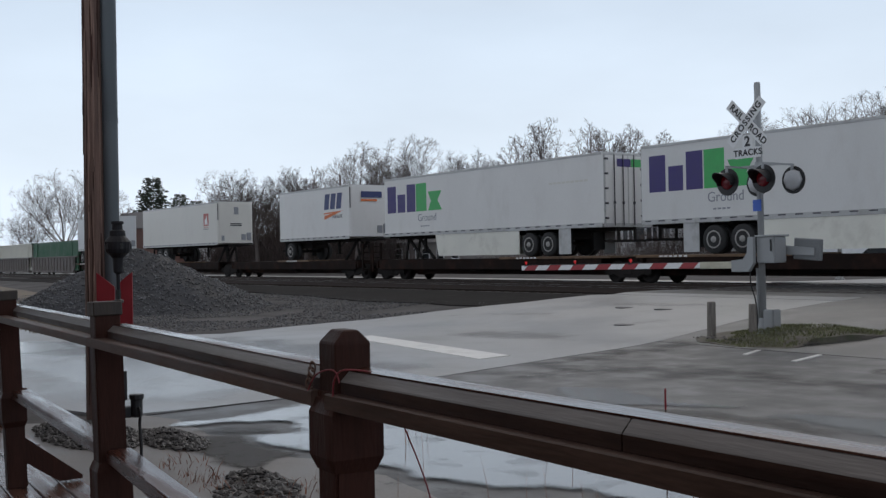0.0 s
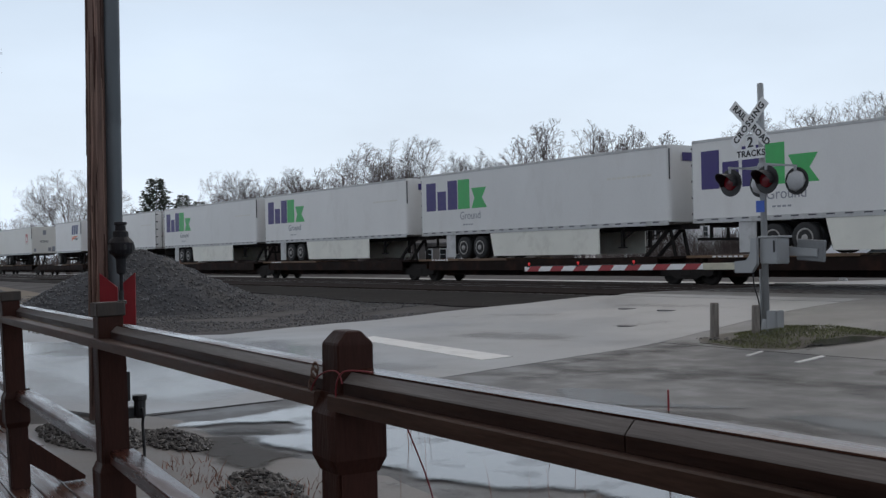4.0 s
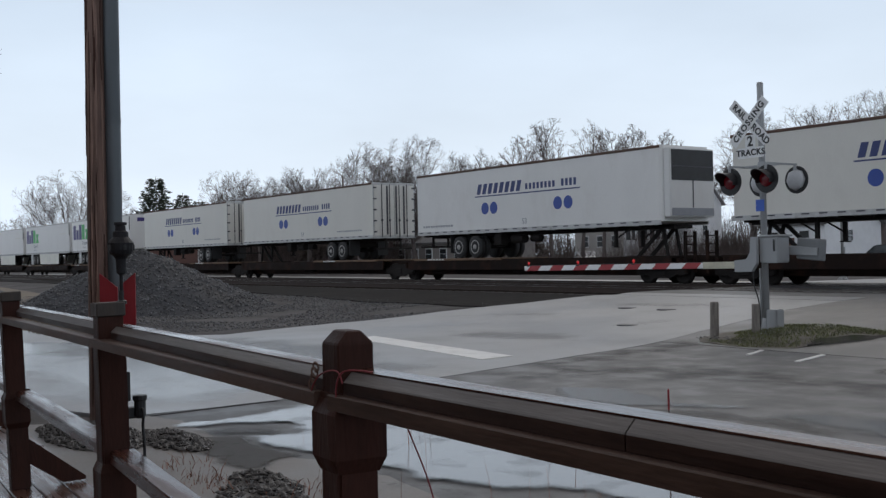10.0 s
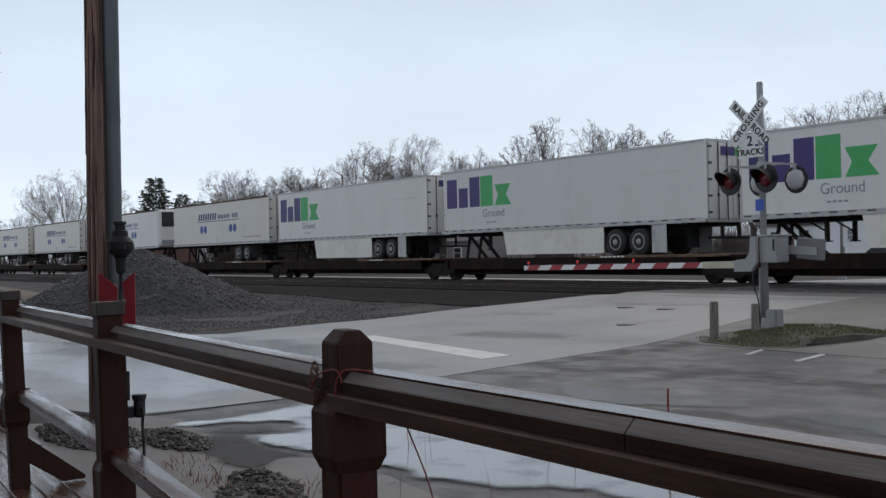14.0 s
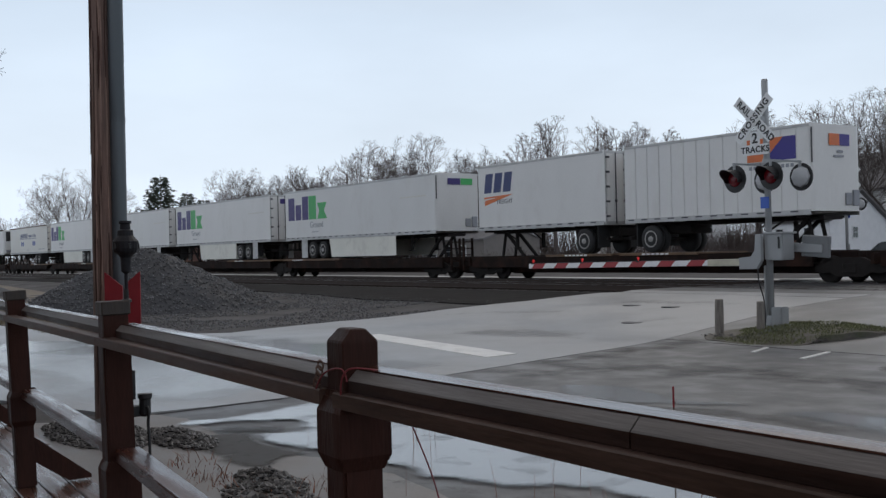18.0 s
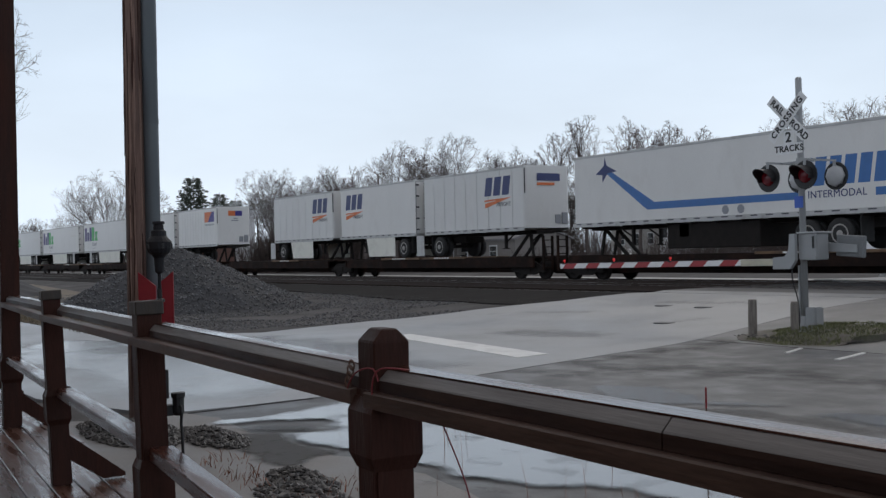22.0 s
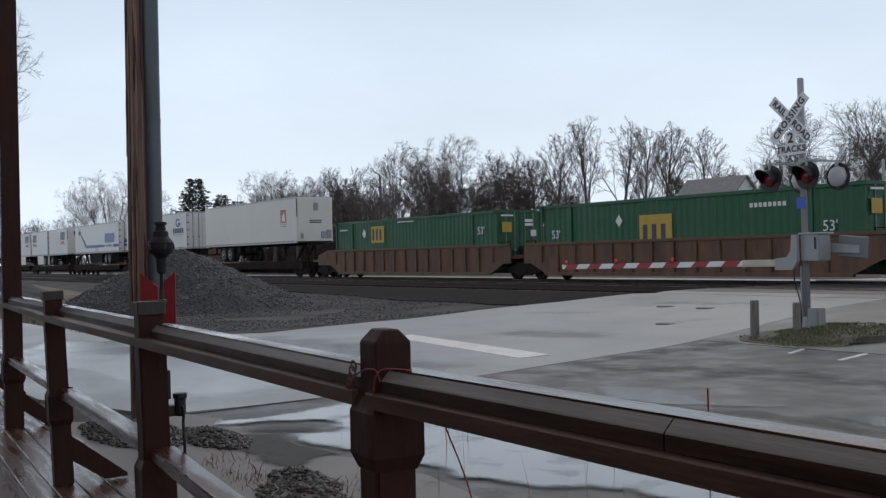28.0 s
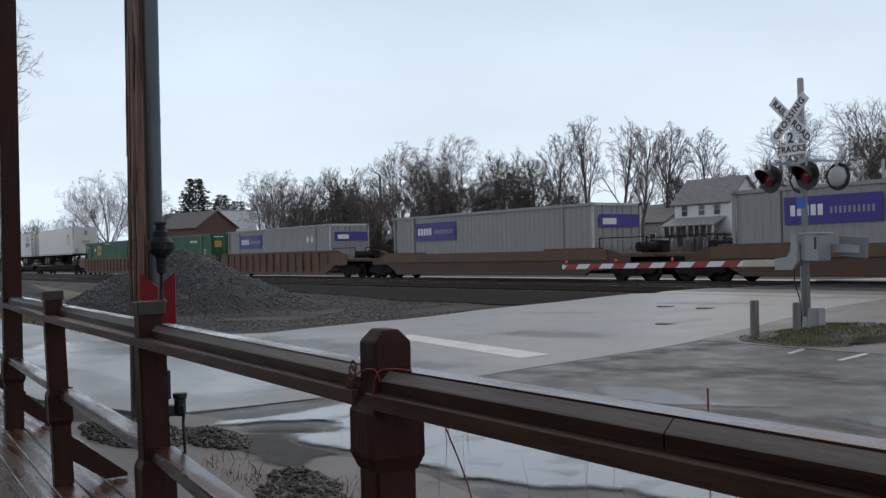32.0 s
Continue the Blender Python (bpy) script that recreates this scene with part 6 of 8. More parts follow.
def signal(at, near=True):
    sg = empty("crossing_signal", "silver railroad crossing signal with crossbuck, red lamps and a lowered gate" if near else "silver railroad crossing signal seen from behind across the tracks", "crossing signal", "crossing signals", at)
    part("mast", lathe([(0.062, 0.1), (0.062, 4.93), (0.05, 4.96), (0.0, 4.96)], 14), M["silver"], sg, smooth=True)
    base = part("base", lathe([(0.2, 0.0), (0.2, 0.05), (0.13, 0.12), (0.09, 0.4), (0.075, 0.45)], 12), M["silver"], sg, "cast foot of the mast")
    for k in range(4):
        a = math.pi / 4 + k * math.pi / 2
        part("bolt", lathe([(0.02, 0.04), (0.02, 0.09)], 6), M["galv"], base, at=pose(0.165 * math.cos(a), 0.165 * math.sin(a), 0))
    part("junction_box", bbox(0.08, 0.32, -0.12, 0.12, 0.22, 0.62, 0.02, 2), M["silver"], sg, "grey junction box")
    part("conduit", lathe([(0.03, 0.0), (0.03, 1.4)], 8), M["silver"], sg, at=pose(-0.12, 0.02, 0))
    # crossbuck
    cz = 4.19
    for words, ang, dy, spans in (("RAIL  ROAD", -45, -0.235, ((-0.31, "RAIL"), (0.36, "ROAD"))), ("CROSSING", 45, -0.245, ((0.0, "CROSSING"),))):
        blade = part("blade", bbox(-0.56, 0.56, -0.004, 0.004, -0.107, 0.107, 0.003), M["white_sign"], sg, "white crossbuck blade with black capitals", pose(-0.09, dy, cz, 0, -ang, 0))
        for off, word in spans:
            lettering(word, 0.175, M["sign_black"], blade, pose(off, -0.006, 0) @ FACE, "black capitals", spacing=1.05 if len(word) < 6 else 1.2, bold=0.005)
    part("sign_clamp", bbox(-0.08, 0.03, -0.235, 0.06, cz - 0.05, cz + 0.05, 0.008), M["silver"], sg)
    pl = part("plate", prism([(-0.39, 3.51), (0.21, 3.51), (0.21, 3.71), (0.02, 3.71), (0.02, 3.95), (-0.21, 3.95), (-0.21, 3.71), (-0.39, 3.71)], -0.215, -0.207), M["white_sign"], sg, "white plate with black writing")
    if near:
        lettering("2", 0.27, M["sign_black"], pl, pose(-0.095, -0.219, 3.82) @ FACE, "black figure", bold=0.006)
        lettering("TRACKS", 0.165, M["sign_black"], pl, pose(-0.09, -0.219, 3.61) @ FACE, "black capitals", spacing=1.12, bold=0.004)
    part("sign_clamp", bbox(-0.05, 0.05, -0.21, 0.06, 3.58, 3.64, 0.008), M["silver"], sg)
    # lamps
    bm = bmesh.new()
    bar(bm, (-0.44, 0, 3.36), (0.44, 0, 3.36), 0.04, 0.04)
    bar(bm, (-0.42, -0.47, 3.36), (-0.42, 0.47, 3.36), 0.035, 0.035)
    bar(bm, (0.42, -0.47, 3.36), (0.42, 0.47, 3.36), 0.035, 0.035)
    part("lamp_arm", bm, M["silver"], sg)
    part("hub", lathe([(0.09, 3.29), (0.1, 3.35), (0.08, 3.43)], 12), M["silver"], sg)
    for x in (-0.42, 0.42):
        for s in (-1, 1):
            fr = pose(x, 0.47 if s > 0 else -0.42, 3.07, 90, 0, 0 if s < 0 else 180)
            disc = part("backboard", lathe([(0.255, -0.012), (0.265, 0.0), (0.255, 0.012), (0.0, 0.014)], 28), M["black"], sg, "round black backboard", fr)
            part("lens", lathe([(0.15, 0.012), (0.15, 0.03), (0.11, 0.06), (0.05, 0.075), (0.0, 0.078)], 20), M["lens_red"] if near or x > 0 else M["lens_bright"], disc, "red signal lens", smooth=True)
            part("housing", lathe([(0.0, -0.10), (0.12, -0.095), (0.19, -0.06), (0.21, -0.016), (0.0, -0.014)], 8), M["lamp_grey"], disc, "grey lamp housing", smooth=True)
            hood = bmesh.new()
            prev = None
            for k in range(13):
                a = radians(-25 + k * 230 / 12)
                c, q = math.cos(a), math.sin(a)
                ln = (0.35 if s < 0 else 0.16) * (0.35 + 0.65 * max(0, q) ** 0.7)
                cur = [hood.verts.new((r * c, r * q, z)) for r, z in ((0.165, 0.01), (0.165, 0.01 + ln), (0.172, 0.01 + ln), (0.172, 0.01))]
                if prev:
                    for i in range(4):
                        hood.faces.new((prev[i], cur[i], cur[(i + 1) % 4], prev[(i + 1) % 4]))
                prev = cur
            part("hood", hood, M["black"], disc, "black visor over the lens")
            bm = bmesh.new()
            cyl(bm, (x, s * 0.43, 3.25), (x, s * 0.43, 3.36), 0.03, n=8)
            part("bracket", bm, M["silver"], sg)
    part("sign_number", bbox(-0.11, 0.08, -0.082, -0.072, 2.49, 2.71), M["blue_sign"], sg, "small blue emergency notice")
    if not near:
        return sg
    # gate machine, arm and counterweights
    gm = part("gate_machine", bbox(0.0, 0.42, -0.16, 0.20, 1.50, 2.0, 0.02, 2), M["silver"], sg, "silver gate machine cabinet")
    part("latch", bbox(0.33, 0.36, -0.18, -0.16, 1.72, 1.94), M["black"], gm)
    part("lid", bbox(-0.02, 0.46, -0.18, 0.24, 1.99, 2.03, 0.01), M["silver"], gm)
    part("mounting_plate", prism([(-0.5, 1.34), (-0.1, 1.34), (0.02, 1.5), (0.02, 2.0), (-0.10, 2.0), (-0.13, 1.70), (-0.22, 1.58), (-0.5, 1.56)], -0.28, -0.2), M["silver"], gm)
    tube("cable", [(-0.1, -0.22, 1.36), (-0.12, -0.24, 1.1), (-0.04, -0.12, 0.85), (-0.1, -0.06, 0.5), (-0.12, -0.02, 0.1)], 0.014, M["black"], gm, "slack black cable down the mast")
    arm = part("gate_arm", bbox(-6.88, -0.35, -0.265, -0.235, 1.415, 1.53, 0.006), M["white_sign"], sg, "lowered gate arm with red and white stripes")
    k = 0
    x = -6.78
    while x < -1.6:
        sgn = prism([(x, 1.413), (x + 0.40, 1.413), (x + 0.53, 1.532), (x + 0.13, 1.532)], -0.2685, -0.2655)
        part("stripe", sgn, M["gate_red"], arm, "slanted red stripe")
        x += 0.82
    part("arm_base", bbox(-1.3, -0.3, -0.27, -0.232, 1.405, 1.54, 0.006), M["arm_old"], arm, "yellowed bolted arm sleeve")
    for ax in (-6.72, -4.98, -3.22):
        lm = part("arm_lamp", lathe([(0.012, 0.0), (0.012, 0.04), (0.028, 0.045), (0.030, 0.068), (0.022, 0.09), (0.0, 0.094)], 12), M["lamp_red"], arm, "small red gate lamp", pose(ax, -0.25, 1.535))
        part("lamp_foot", bbox(-0.05, 0.05, -0.03, 0.03, -0.02, 0.01), M["black"], lm)
    tube("arm_cable", [(-6.75, -0.25, 1.54), (-5.9, -0.25, 1.54), (-4.6, -0.25, 1.545), (-3.0, -0.25, 1.54), (-1.0, -0.25, 1.53)], 0.008, M["black"], arm)
    part("counter_arm", prism([(0.2, 1.66), (1.0, 1.62), (1.0, 1.76), (0.2, 1.84)], 0.22, 0.25), M["silver"], gm)
    part("counterweight", bbox(-0.29, 0.29, -0.05, 0.05, -0.2, 0.2, 0.015), M["weight"], gm, "dark grey iron counterweight", pose(0.82, 0.305, 1.74, 0, 5, 0))
    return sg


signal(pose(-12.98, 16.66, 0.02, 0, -0.5, 0))
far = signal(pose(-26.9, 39.6, 0.42, 0, 0, 180), False)
# ---- bollards and the stake ----
for bx, by, h, w in ((-13.82, 16.15, 0.78, 0.085), (-12.87, 16.19, 0.76, 0.075)):
    bo = thing("bollard", lathe([(w, -0.1), (w * 1.02, 0.3), (w * 0.97, h - 0.03), (w * 0.9, h), (0.0, h - 0.005)], 14), M["bollard_wood"], "short weathered grey timber bollard beside the crossing", "bollard", "timber bollards", at=pose(bx, by, 0, 1, 1.5, 0), smooth=False)
stake = empty("marker_stake", "thin rusty stake with a red tip standing in the wet lot", "stake", at=pose(-5.5, 5.9, 0))
part("rod", lathe([(0.006, -0.1), (0.006, 0.64)], 6), M["rust"], stake)
part("tip", lathe([(0.008, 0.60), (0.008, 0.75), (0.0, 0.76)], 6), M["red_paint"], stake, "red painted tip")

# ---- markings on the lot ----
for pts in ([(-11.58, 14.3), (-11.5, 14.3), (-11.72, 14.95), (-11.8, 14.95)], [(-10.4, 14.0), (-10.31, 14.0), (-10.5, 14.95), (-10.59, 14.95)]):
    slab("parking_line", pts, 0.026, M["paint_line"], "short worn white parking line on asphalt", "parking line", kind="", zf=road_z)

# ---- puddles ----


def blob(pts, rag=0.12):
    """A smooth closed outline through the pairs given."""
    out = []
    n = len(pts)
    for i in range(n):
        p0, p1, p2, p3 = (Vector(pts[(i + k - 1) % n]) for k in range(4))
        for s in range(6):
            t = s / 6
            q = 0.5 * ((2 * p1) + (p2 - p0) * t + (2 * p0 - 5 * p1 + 4 * p2 - p3) * t * t + (3 * p1 - p0 - 3 * p2 + p3) * t ** 3)
            j = rag * noise.noise(Vector((q.x * 2.1, q.y * 2.1, 2)))
            k2 = rag * noise.noise(Vector((q.x * 2.1, q.y * 2.1, 7)))
            out.append((q.x + j, q.y + k2))
    return out


def soft_patch(name, pts, z, material, label, category, fade=0.3, cell=0.09, zf=None):
    """A film of water or a stain inside a closed outline, thinning to nothing towards its edge."""
    pts = blob(pts, 0.12)
    P = np.array(pts)
    Q = np.roll(P, -1, axis=0)
    lo, hi = P.min(0), P.max(0)
    nx, ny = int((hi[0] - lo[0]) / cell) + 2, int((hi[1] - lo[1]) / cell) + 2
    X, Y = np.meshgrid(np.linspace(lo[0], hi[0], nx), np.linspace(lo[1], hi[1], ny))
    G = np.stack([X.ravel(), Y.ravel()], 1)
    D = Q - P
    T = np.clip(((G[:, None] - P[None]) * D[None]).sum(2) / (D * D).sum(1)[None], 0, 1)
    dist = np.sqrt(((P[None] + T[..., None] * D[None] - G[:, None]) ** 2).sum(2)).min(1)
    cross = (P[None, :, 1] > G[:, None, 1]) != (Q[None, :, 1] > G[:, None, 1])
    xc = P[None, :, 0] + (G[:, None, 1] - P[None, :, 1]) / np.where(abs(D[None, :, 1]) < 1e-9, 1e-9, D[None, :, 1]) * D[None, :, 0]
    ins = (cross & (G[:, None, 0] < xc)).sum(1) % 2 == 1
    depth = np.where(ins, np.clip(dist / fade, 0, 1), 0)
    verts = [(x, y, z + (zf(x, y) if zf else 0)) for x, y in G]
    faces = []
    for j in range(ny - 1):
        for i in range(nx - 1):
            q = (j * nx + i, j * nx + i + 1, (j + 1) * nx + i + 1, (j + 1) * nx + i)
            if max(depth[k] for k in q) > 0:
                faces.append(q)
    me = bpy.data.meshes.new(name)
    me.from_pydata(verts, [], faces)
    lay = me.attributes.new("layer", "FLOAT", "POINT")
    lay.data.foreach_set("value", depth.astype(np.float32))
    me.materials.append(material)
    return thing(name, me, material, label, category, kind="structure")


WET = "shallow puddle on wet asphalt reflecting the grey sky"
soft_patch("water", [(-11.0, 4.0), (-11.1, 4.4), (-11.05, 4.9), (-11.25, 5.35), (-11.5, 6.0), (-11.2, 6.6), (-10.0, 6.8), (-9.1, 7.2), (-8.0, 7.6), (-6.3, 7.5), (-5.0, 6.3), (-4.9, 5.3), (-5.6, 5.3), (-6.0, 5.05), (-6.3, 4.8),
                     (-6.7, 4.65), (-7.1, 4.5), (-7.6, 4.55), (-8.3, 4.6), (-8.6, 4.4), (-9.0, 4.4), (-9.75, 4.4), (-9.75, 4.72), (-10.05, 5.05), (-10.4, 4.95), (-10.5, 4.5), (-10.7, 4.1)], 0.032, M["water"], WET, "puddle", 0.22, 0.07)
soft_patch("damp_patch", [(-10.1, 4.0), (-9.95, 4.4), (-9.55, 4.42), (-9.0, 4.48), (-8.55, 4.5), (-8.3, 4.25), (-8.15, 3.95), (-8.2, 3.72), (-8.55, 3.62), (-9.15, 3.7), (-9.6, 3.72)], 0.027, M["mud"], "dark wet mud patch at the puddle's edge", "mud", 0.16, 0.06)
soft_patch("damp_patch", [(-10.6, 4.2), (-10.35, 4.75), (-9.95, 4.95), (-9.7, 4.7), (-9.8, 4.45), (-10.2, 4.1)], 0.0275, M["damp"], "grey damp tongue of mud in the puddle", "mud", 0.2, 0.06)
soft_patch("damp_patch", [(-7.4, 4.4), (-7.0, 4.75), (-6.3, 4.95), (-5.6, 5.4), (-5.0, 5.4), (-5.2, 4.8), (-6.2, 4.3), (-7.0, 4.1)], 0.036, M["fleck"], "flecked mud at the puddle's near edge", "mud", 0.5, 0.07)
soft_patch("damp_patch", [(-8.6, 8.3), (-8.2, 9.1), (-6.8, 9.3), (-6.0, 8.9), (-6.2, 8.5), (-7.2, 8.6)], 0.018, M["damp"], "dark damp stain on the asphalt", "stain", 0.3)
soft_patch("damp_patch", [(-12.2, 9.0), (-12.6, 11.5), (-10.5, 12.8), (-7.0, 12.6), (-4.5, 11.5), (-6.0, 10.6), (-8.5, 11.2), (-10.5, 10.4)], 0.0165, M["damp"], "broad damp stain across the asphalt", "stain", 1.6, 0.15)
soft_patch("damp_patch", [(-13.2, 10.6), (-13.9, 13.2), (-14.4, 15.6), (-13.0, 15.4), (-12.6, 13.4), (-12.3, 11.3)], 0.0165, M["damp"], "damp stain along the road's edge", "stain", 1.0, 0.15, zf=road_z)
soft_patch("water", [(-10.6, 9.2), (-10.0, 9.75), (-9.2, 9.7), (-8.7, 9.35), (-7.8, 9.65), (-7.9, 9.25), (-8.5, 8.8), (-9.0, 8.5), (-9.8, 8.6)], 0.022, M["standing"], WET, "puddle", 0.28)
soft_patch("water", [(-7.3, 9.2), (-6.9, 9.7), (-5.6, 9.9), (-4.0, 9.3), (-3.2, 8.4), (-4.4, 8.2), (-5.8, 8.9)], 0.022, M["standing"], WET, "puddle", 0.3)
soft_patch("water", [(-24.9, 5.3), (-25.0, 6.1), (-23.6, 7.0), (-21.9, 6.4), (-21.3, 5.0), (-23.0, 4.7)], 0.026, M["water"], "shallow puddle at the edge of the concrete road", "puddle", 0.4)
soft_patch("dry_patch", [(-9.5, 13.4), (-8.0, 14.6), (-4.0, 14.2), (-1.0, 12.6), (-3.0, 11.8), (-6.5, 12.8)], 0.018, M["dry"], "paler worn strip of asphalt", "worn asphalt", 0.8, 0.15)


# ---- trees, thickets and houses beyond the tracks ----


def twig_tube(verts, faces, p, q, r0, r1, n):
    d = (q - p).normalized()
    a = d.orthogonal().normalized()
    b = d.cross(a)
    s = len(verts)
    for c, r in ((p, r0), (q, r1)):
        for k in range(n):
            t = 2 * math.pi * k / n
            verts.append(c + (a * math.cos(t) + b * math.sin(t)) * r)
    for k in range(n):
        faces.append((s + k, s + (k + 1) % n, s + n + (k + 1) % n, s + n + k))


def along(pts, t):
    f = t * (len(pts) - 1)
    i = min(len(pts) - 2, int(f))
    return pts[i].lerp(pts[i + 1], f - i), (pts[i + 1] - pts[i]).normalized()


def sprout(verts, faces, rng, p, d, ln, r, level, spec):
    """A bent tapering branch that reaches for the light, and all that grows from it."""
    steps, n = ((7, 6), (6, 5), (4, 4), (2, 3), (1, 3))[level]
    pts, d = [p], d.copy()
    tip = (0.25, 0.013, 0.0095, 0.007, 0.005)[level]
    tip = r * tip if level == 0 else min(r, tip)
    wob = (0.05, 0.10, 0.14, 0.17, 0.0)[level] * spec.get("wob", 1.0)
    for k in range(steps):
        d = (d + Vector((rng.gauss(0, wob), rng.gauss(0, wob), rng.gauss(0, wob * 0.6) + spec["up"] * (0.0, 0.10, 0.05, 0.05, 0)[level]))).normalized()
        q = pts[-1] + d * ln / steps
        f0, f1 = k / steps, (k + 1) / steps
        twig_tube(verts, faces, pts[-1], q, r + (tip - r) * f0 ** 0.8, r + (tip - r) * f1 ** 0.8, n)
        pts.append(q)
    if level == 4:
        return
    count = spec["kids"][level]
    for i in range(count):
        u = (i + rng.uniform(0.1, 0.9)) / count
        t = spec["fork"] + (1 - spec["fork"]) * u if level == 0 else 0.2 + 0.8 * u
        c, dd = along(pts, min(1.0, t))
        lo, hi = spec["spread"] if level == 0 else (22, 58)
        turn = 2.4 * i + rng.uniform(-0.4, 0.4)
        tilt = radians(rng.uniform(lo, hi) * (1.0 - (0.55 * u if level == 0 and spec["fork"] > 0.6 else 0.2 * u)))
        side = Matrix.Rotation(turn, 3, dd) @ dd.orthogonal().normalized()
        kd = (dd * math.cos(tilt) + side * math.sin(tilt)).normalized()
        if level == 0:
            kl = spec["limb"] * rng.uniform(0.8, 1.1) * (1.12 - spec["taper"] * u)
        else:
            kl = ln * (0.48, 0.46, 0.52, 0.6)[level] * rng.uniform(0.6, 1.15) * (1.12 - 0.55 * u)
        kr = max((0, 0.03, 0.014, 0.009, 0.0065)[level + 1], (r + (tip - r) * t) * (0.55 if level else 0.5))
        sprout(verts, faces, rng, c, kd, kl, min(kr, r * 0.8), level + 1, spec)


SPECS = {
    "wide": dict(crown=(5.6, 4.0, 4.6), trunk=3.4, fork=0.62, limb=6.6, taper=0.1, spread=(28, 70), girth=0.34, kids=(12, 10, 7, 6), up=0.9),
    "round": dict(crown=(5.8, 3.9, 3.8), trunk=3.6, fork=0.65, limb=6.0, taper=0.1, spread=(22, 58), girth=0.28, kids=(12, 10, 7, 6), up=0.9),
    "b": dict(crown=(5.8, 4.0, 3.0), trunk=5.6, fork=0.42, limb=4.6, taper=0.45, spread=(28, 52), girth=0.24, kids=(12, 8, 6, 5), up=0.9),
    "c": dict(crown=(5.8, 4.0, 2.5), trunk=6.4, fork=0.36, limb=3.9, taper=0.5, spread=(26, 50), girth=0.20, kids=(12, 7, 6, 5), up=0.9),
    "tall": dict(crown=(6.2, 3.8, 2.1), trunk=8.2, fork=0.34, limb=4.2, taper=0.62, spread=(16, 34), girth=0.17, kids=(12, 7, 5, 5), up=0.7),
}
TREE_MESHES = {}


def tree_mesh(kind, seed):
    """Trunk and crown meshes of a bare tree ten metres high."""
    if (kind, seed) not in TREE_MESHES:
        rng = random.Random(seed * 31 + len(kind))
        spec = SPECS[kind]
        verts, faces = [], []
        lean = Vector((rng.uniform(-0.07, 0.07), rng.uniform(-0.07, 0.07), 1)).normalized()
        sprout(verts, faces, rng, Vector((0, 0, 0)), lean, spec["trunk"], spec["girth"], 0, spec)
        top = max(v.z for v in verts)
        verts = [v * (10 / top) for v in verts]
        # long shoots are held back, so that the crown keeps a rounded outline
        cz, rz, rx = spec["crown"]
        for i, v in enumerate(verts):
            d = Vector((v.x / rx, v.y / rx, (v.z - cz) / rz))
            if d.length > 0.85 and v.z > 2.0:
                f = (0.85 + (d.length - 0.85) * 0.4) / d.length
                verts[i] = Vector((v.x * f, v.y * f, cz + (v.z - cz) * f))
        top = max(v.z for v in verts)
        verts = [v * (10 / top) for v in verts]
        cut = 7 * 6
        out = []
        for nm, fs in (("trunk", faces[:cut]), ("crown", faces[cut:])):
            me = bpy.data.meshes.new(nm)
            used = sorted({i for f in fs for i in f})
            idx = {v: k for k, v in enumerate(used)}
            me.from_pydata([verts[i] for i in used], [], [tuple(idx[i] for i in f) for f in fs])
            me.materials.append(M["bark"])
            out.append(me)
        TREE_MESHES[(kind, seed)] = out
    return TREE_MESHES[(kind, seed)]


def tree(x, y, h, kind, seed, turn):
    tm, cm = tree_mesh(kind, seed)
    t = empty("tree", {"tall": "tall slender bare deciduous tree in winter", "wide": "wide spreading bare deciduous tree in winter", "round": "round-crowned bare tree with dense twigs"}.get(kind, "bare deciduous tree with fine twigs"),
              "tree", "bare trees behind the tracks", Matrix.Translation((x, y, ground_z(x, y) - 0.1)) @ Matrix.Rotation(turn, 4, "Z") @ Matrix.Scale(h / 10, 4))
    part("trunk", tm, M["bark"], t)
    part("crown", cm, M["bark"], t)


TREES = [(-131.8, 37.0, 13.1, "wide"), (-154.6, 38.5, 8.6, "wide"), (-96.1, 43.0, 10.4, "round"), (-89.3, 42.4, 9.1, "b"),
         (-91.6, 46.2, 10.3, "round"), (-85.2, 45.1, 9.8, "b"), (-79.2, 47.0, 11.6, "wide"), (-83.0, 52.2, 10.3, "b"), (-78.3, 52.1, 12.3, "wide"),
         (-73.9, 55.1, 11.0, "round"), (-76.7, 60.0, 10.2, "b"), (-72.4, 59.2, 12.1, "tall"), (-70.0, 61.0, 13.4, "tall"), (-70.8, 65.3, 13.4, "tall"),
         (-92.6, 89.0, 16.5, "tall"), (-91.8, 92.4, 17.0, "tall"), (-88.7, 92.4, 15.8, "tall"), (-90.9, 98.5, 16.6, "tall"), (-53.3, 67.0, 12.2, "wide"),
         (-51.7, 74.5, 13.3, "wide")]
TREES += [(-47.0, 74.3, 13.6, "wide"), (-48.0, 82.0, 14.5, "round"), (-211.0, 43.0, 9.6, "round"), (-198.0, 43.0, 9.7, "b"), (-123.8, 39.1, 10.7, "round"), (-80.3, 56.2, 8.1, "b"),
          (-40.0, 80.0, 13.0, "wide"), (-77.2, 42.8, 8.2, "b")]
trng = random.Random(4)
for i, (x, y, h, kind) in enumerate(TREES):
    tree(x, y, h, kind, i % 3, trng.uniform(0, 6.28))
# the second rank, smaller and farther off
for i in range(34):
    f = i / 33
    x, y = -105 + 23 * f + trng.uniform(-2, 2), 48 + 11 * f + trng.uniform(-2, 8)
    tree(x, y, trng.uniform(5.0, 8.0), ("c", "b", "tall")[i % 3], i % 3, trng.uniform(0, 6.28))
for i in range(16):
    tree(-175 + i * 5 + trng.uniform(-2, 2), 74 + i * 0.6 + trng.uniform(-6, 8), trng.uniform(9, 13), ("c", "b")[i % 2], i % 3, trng.uniform(0, 6.28))
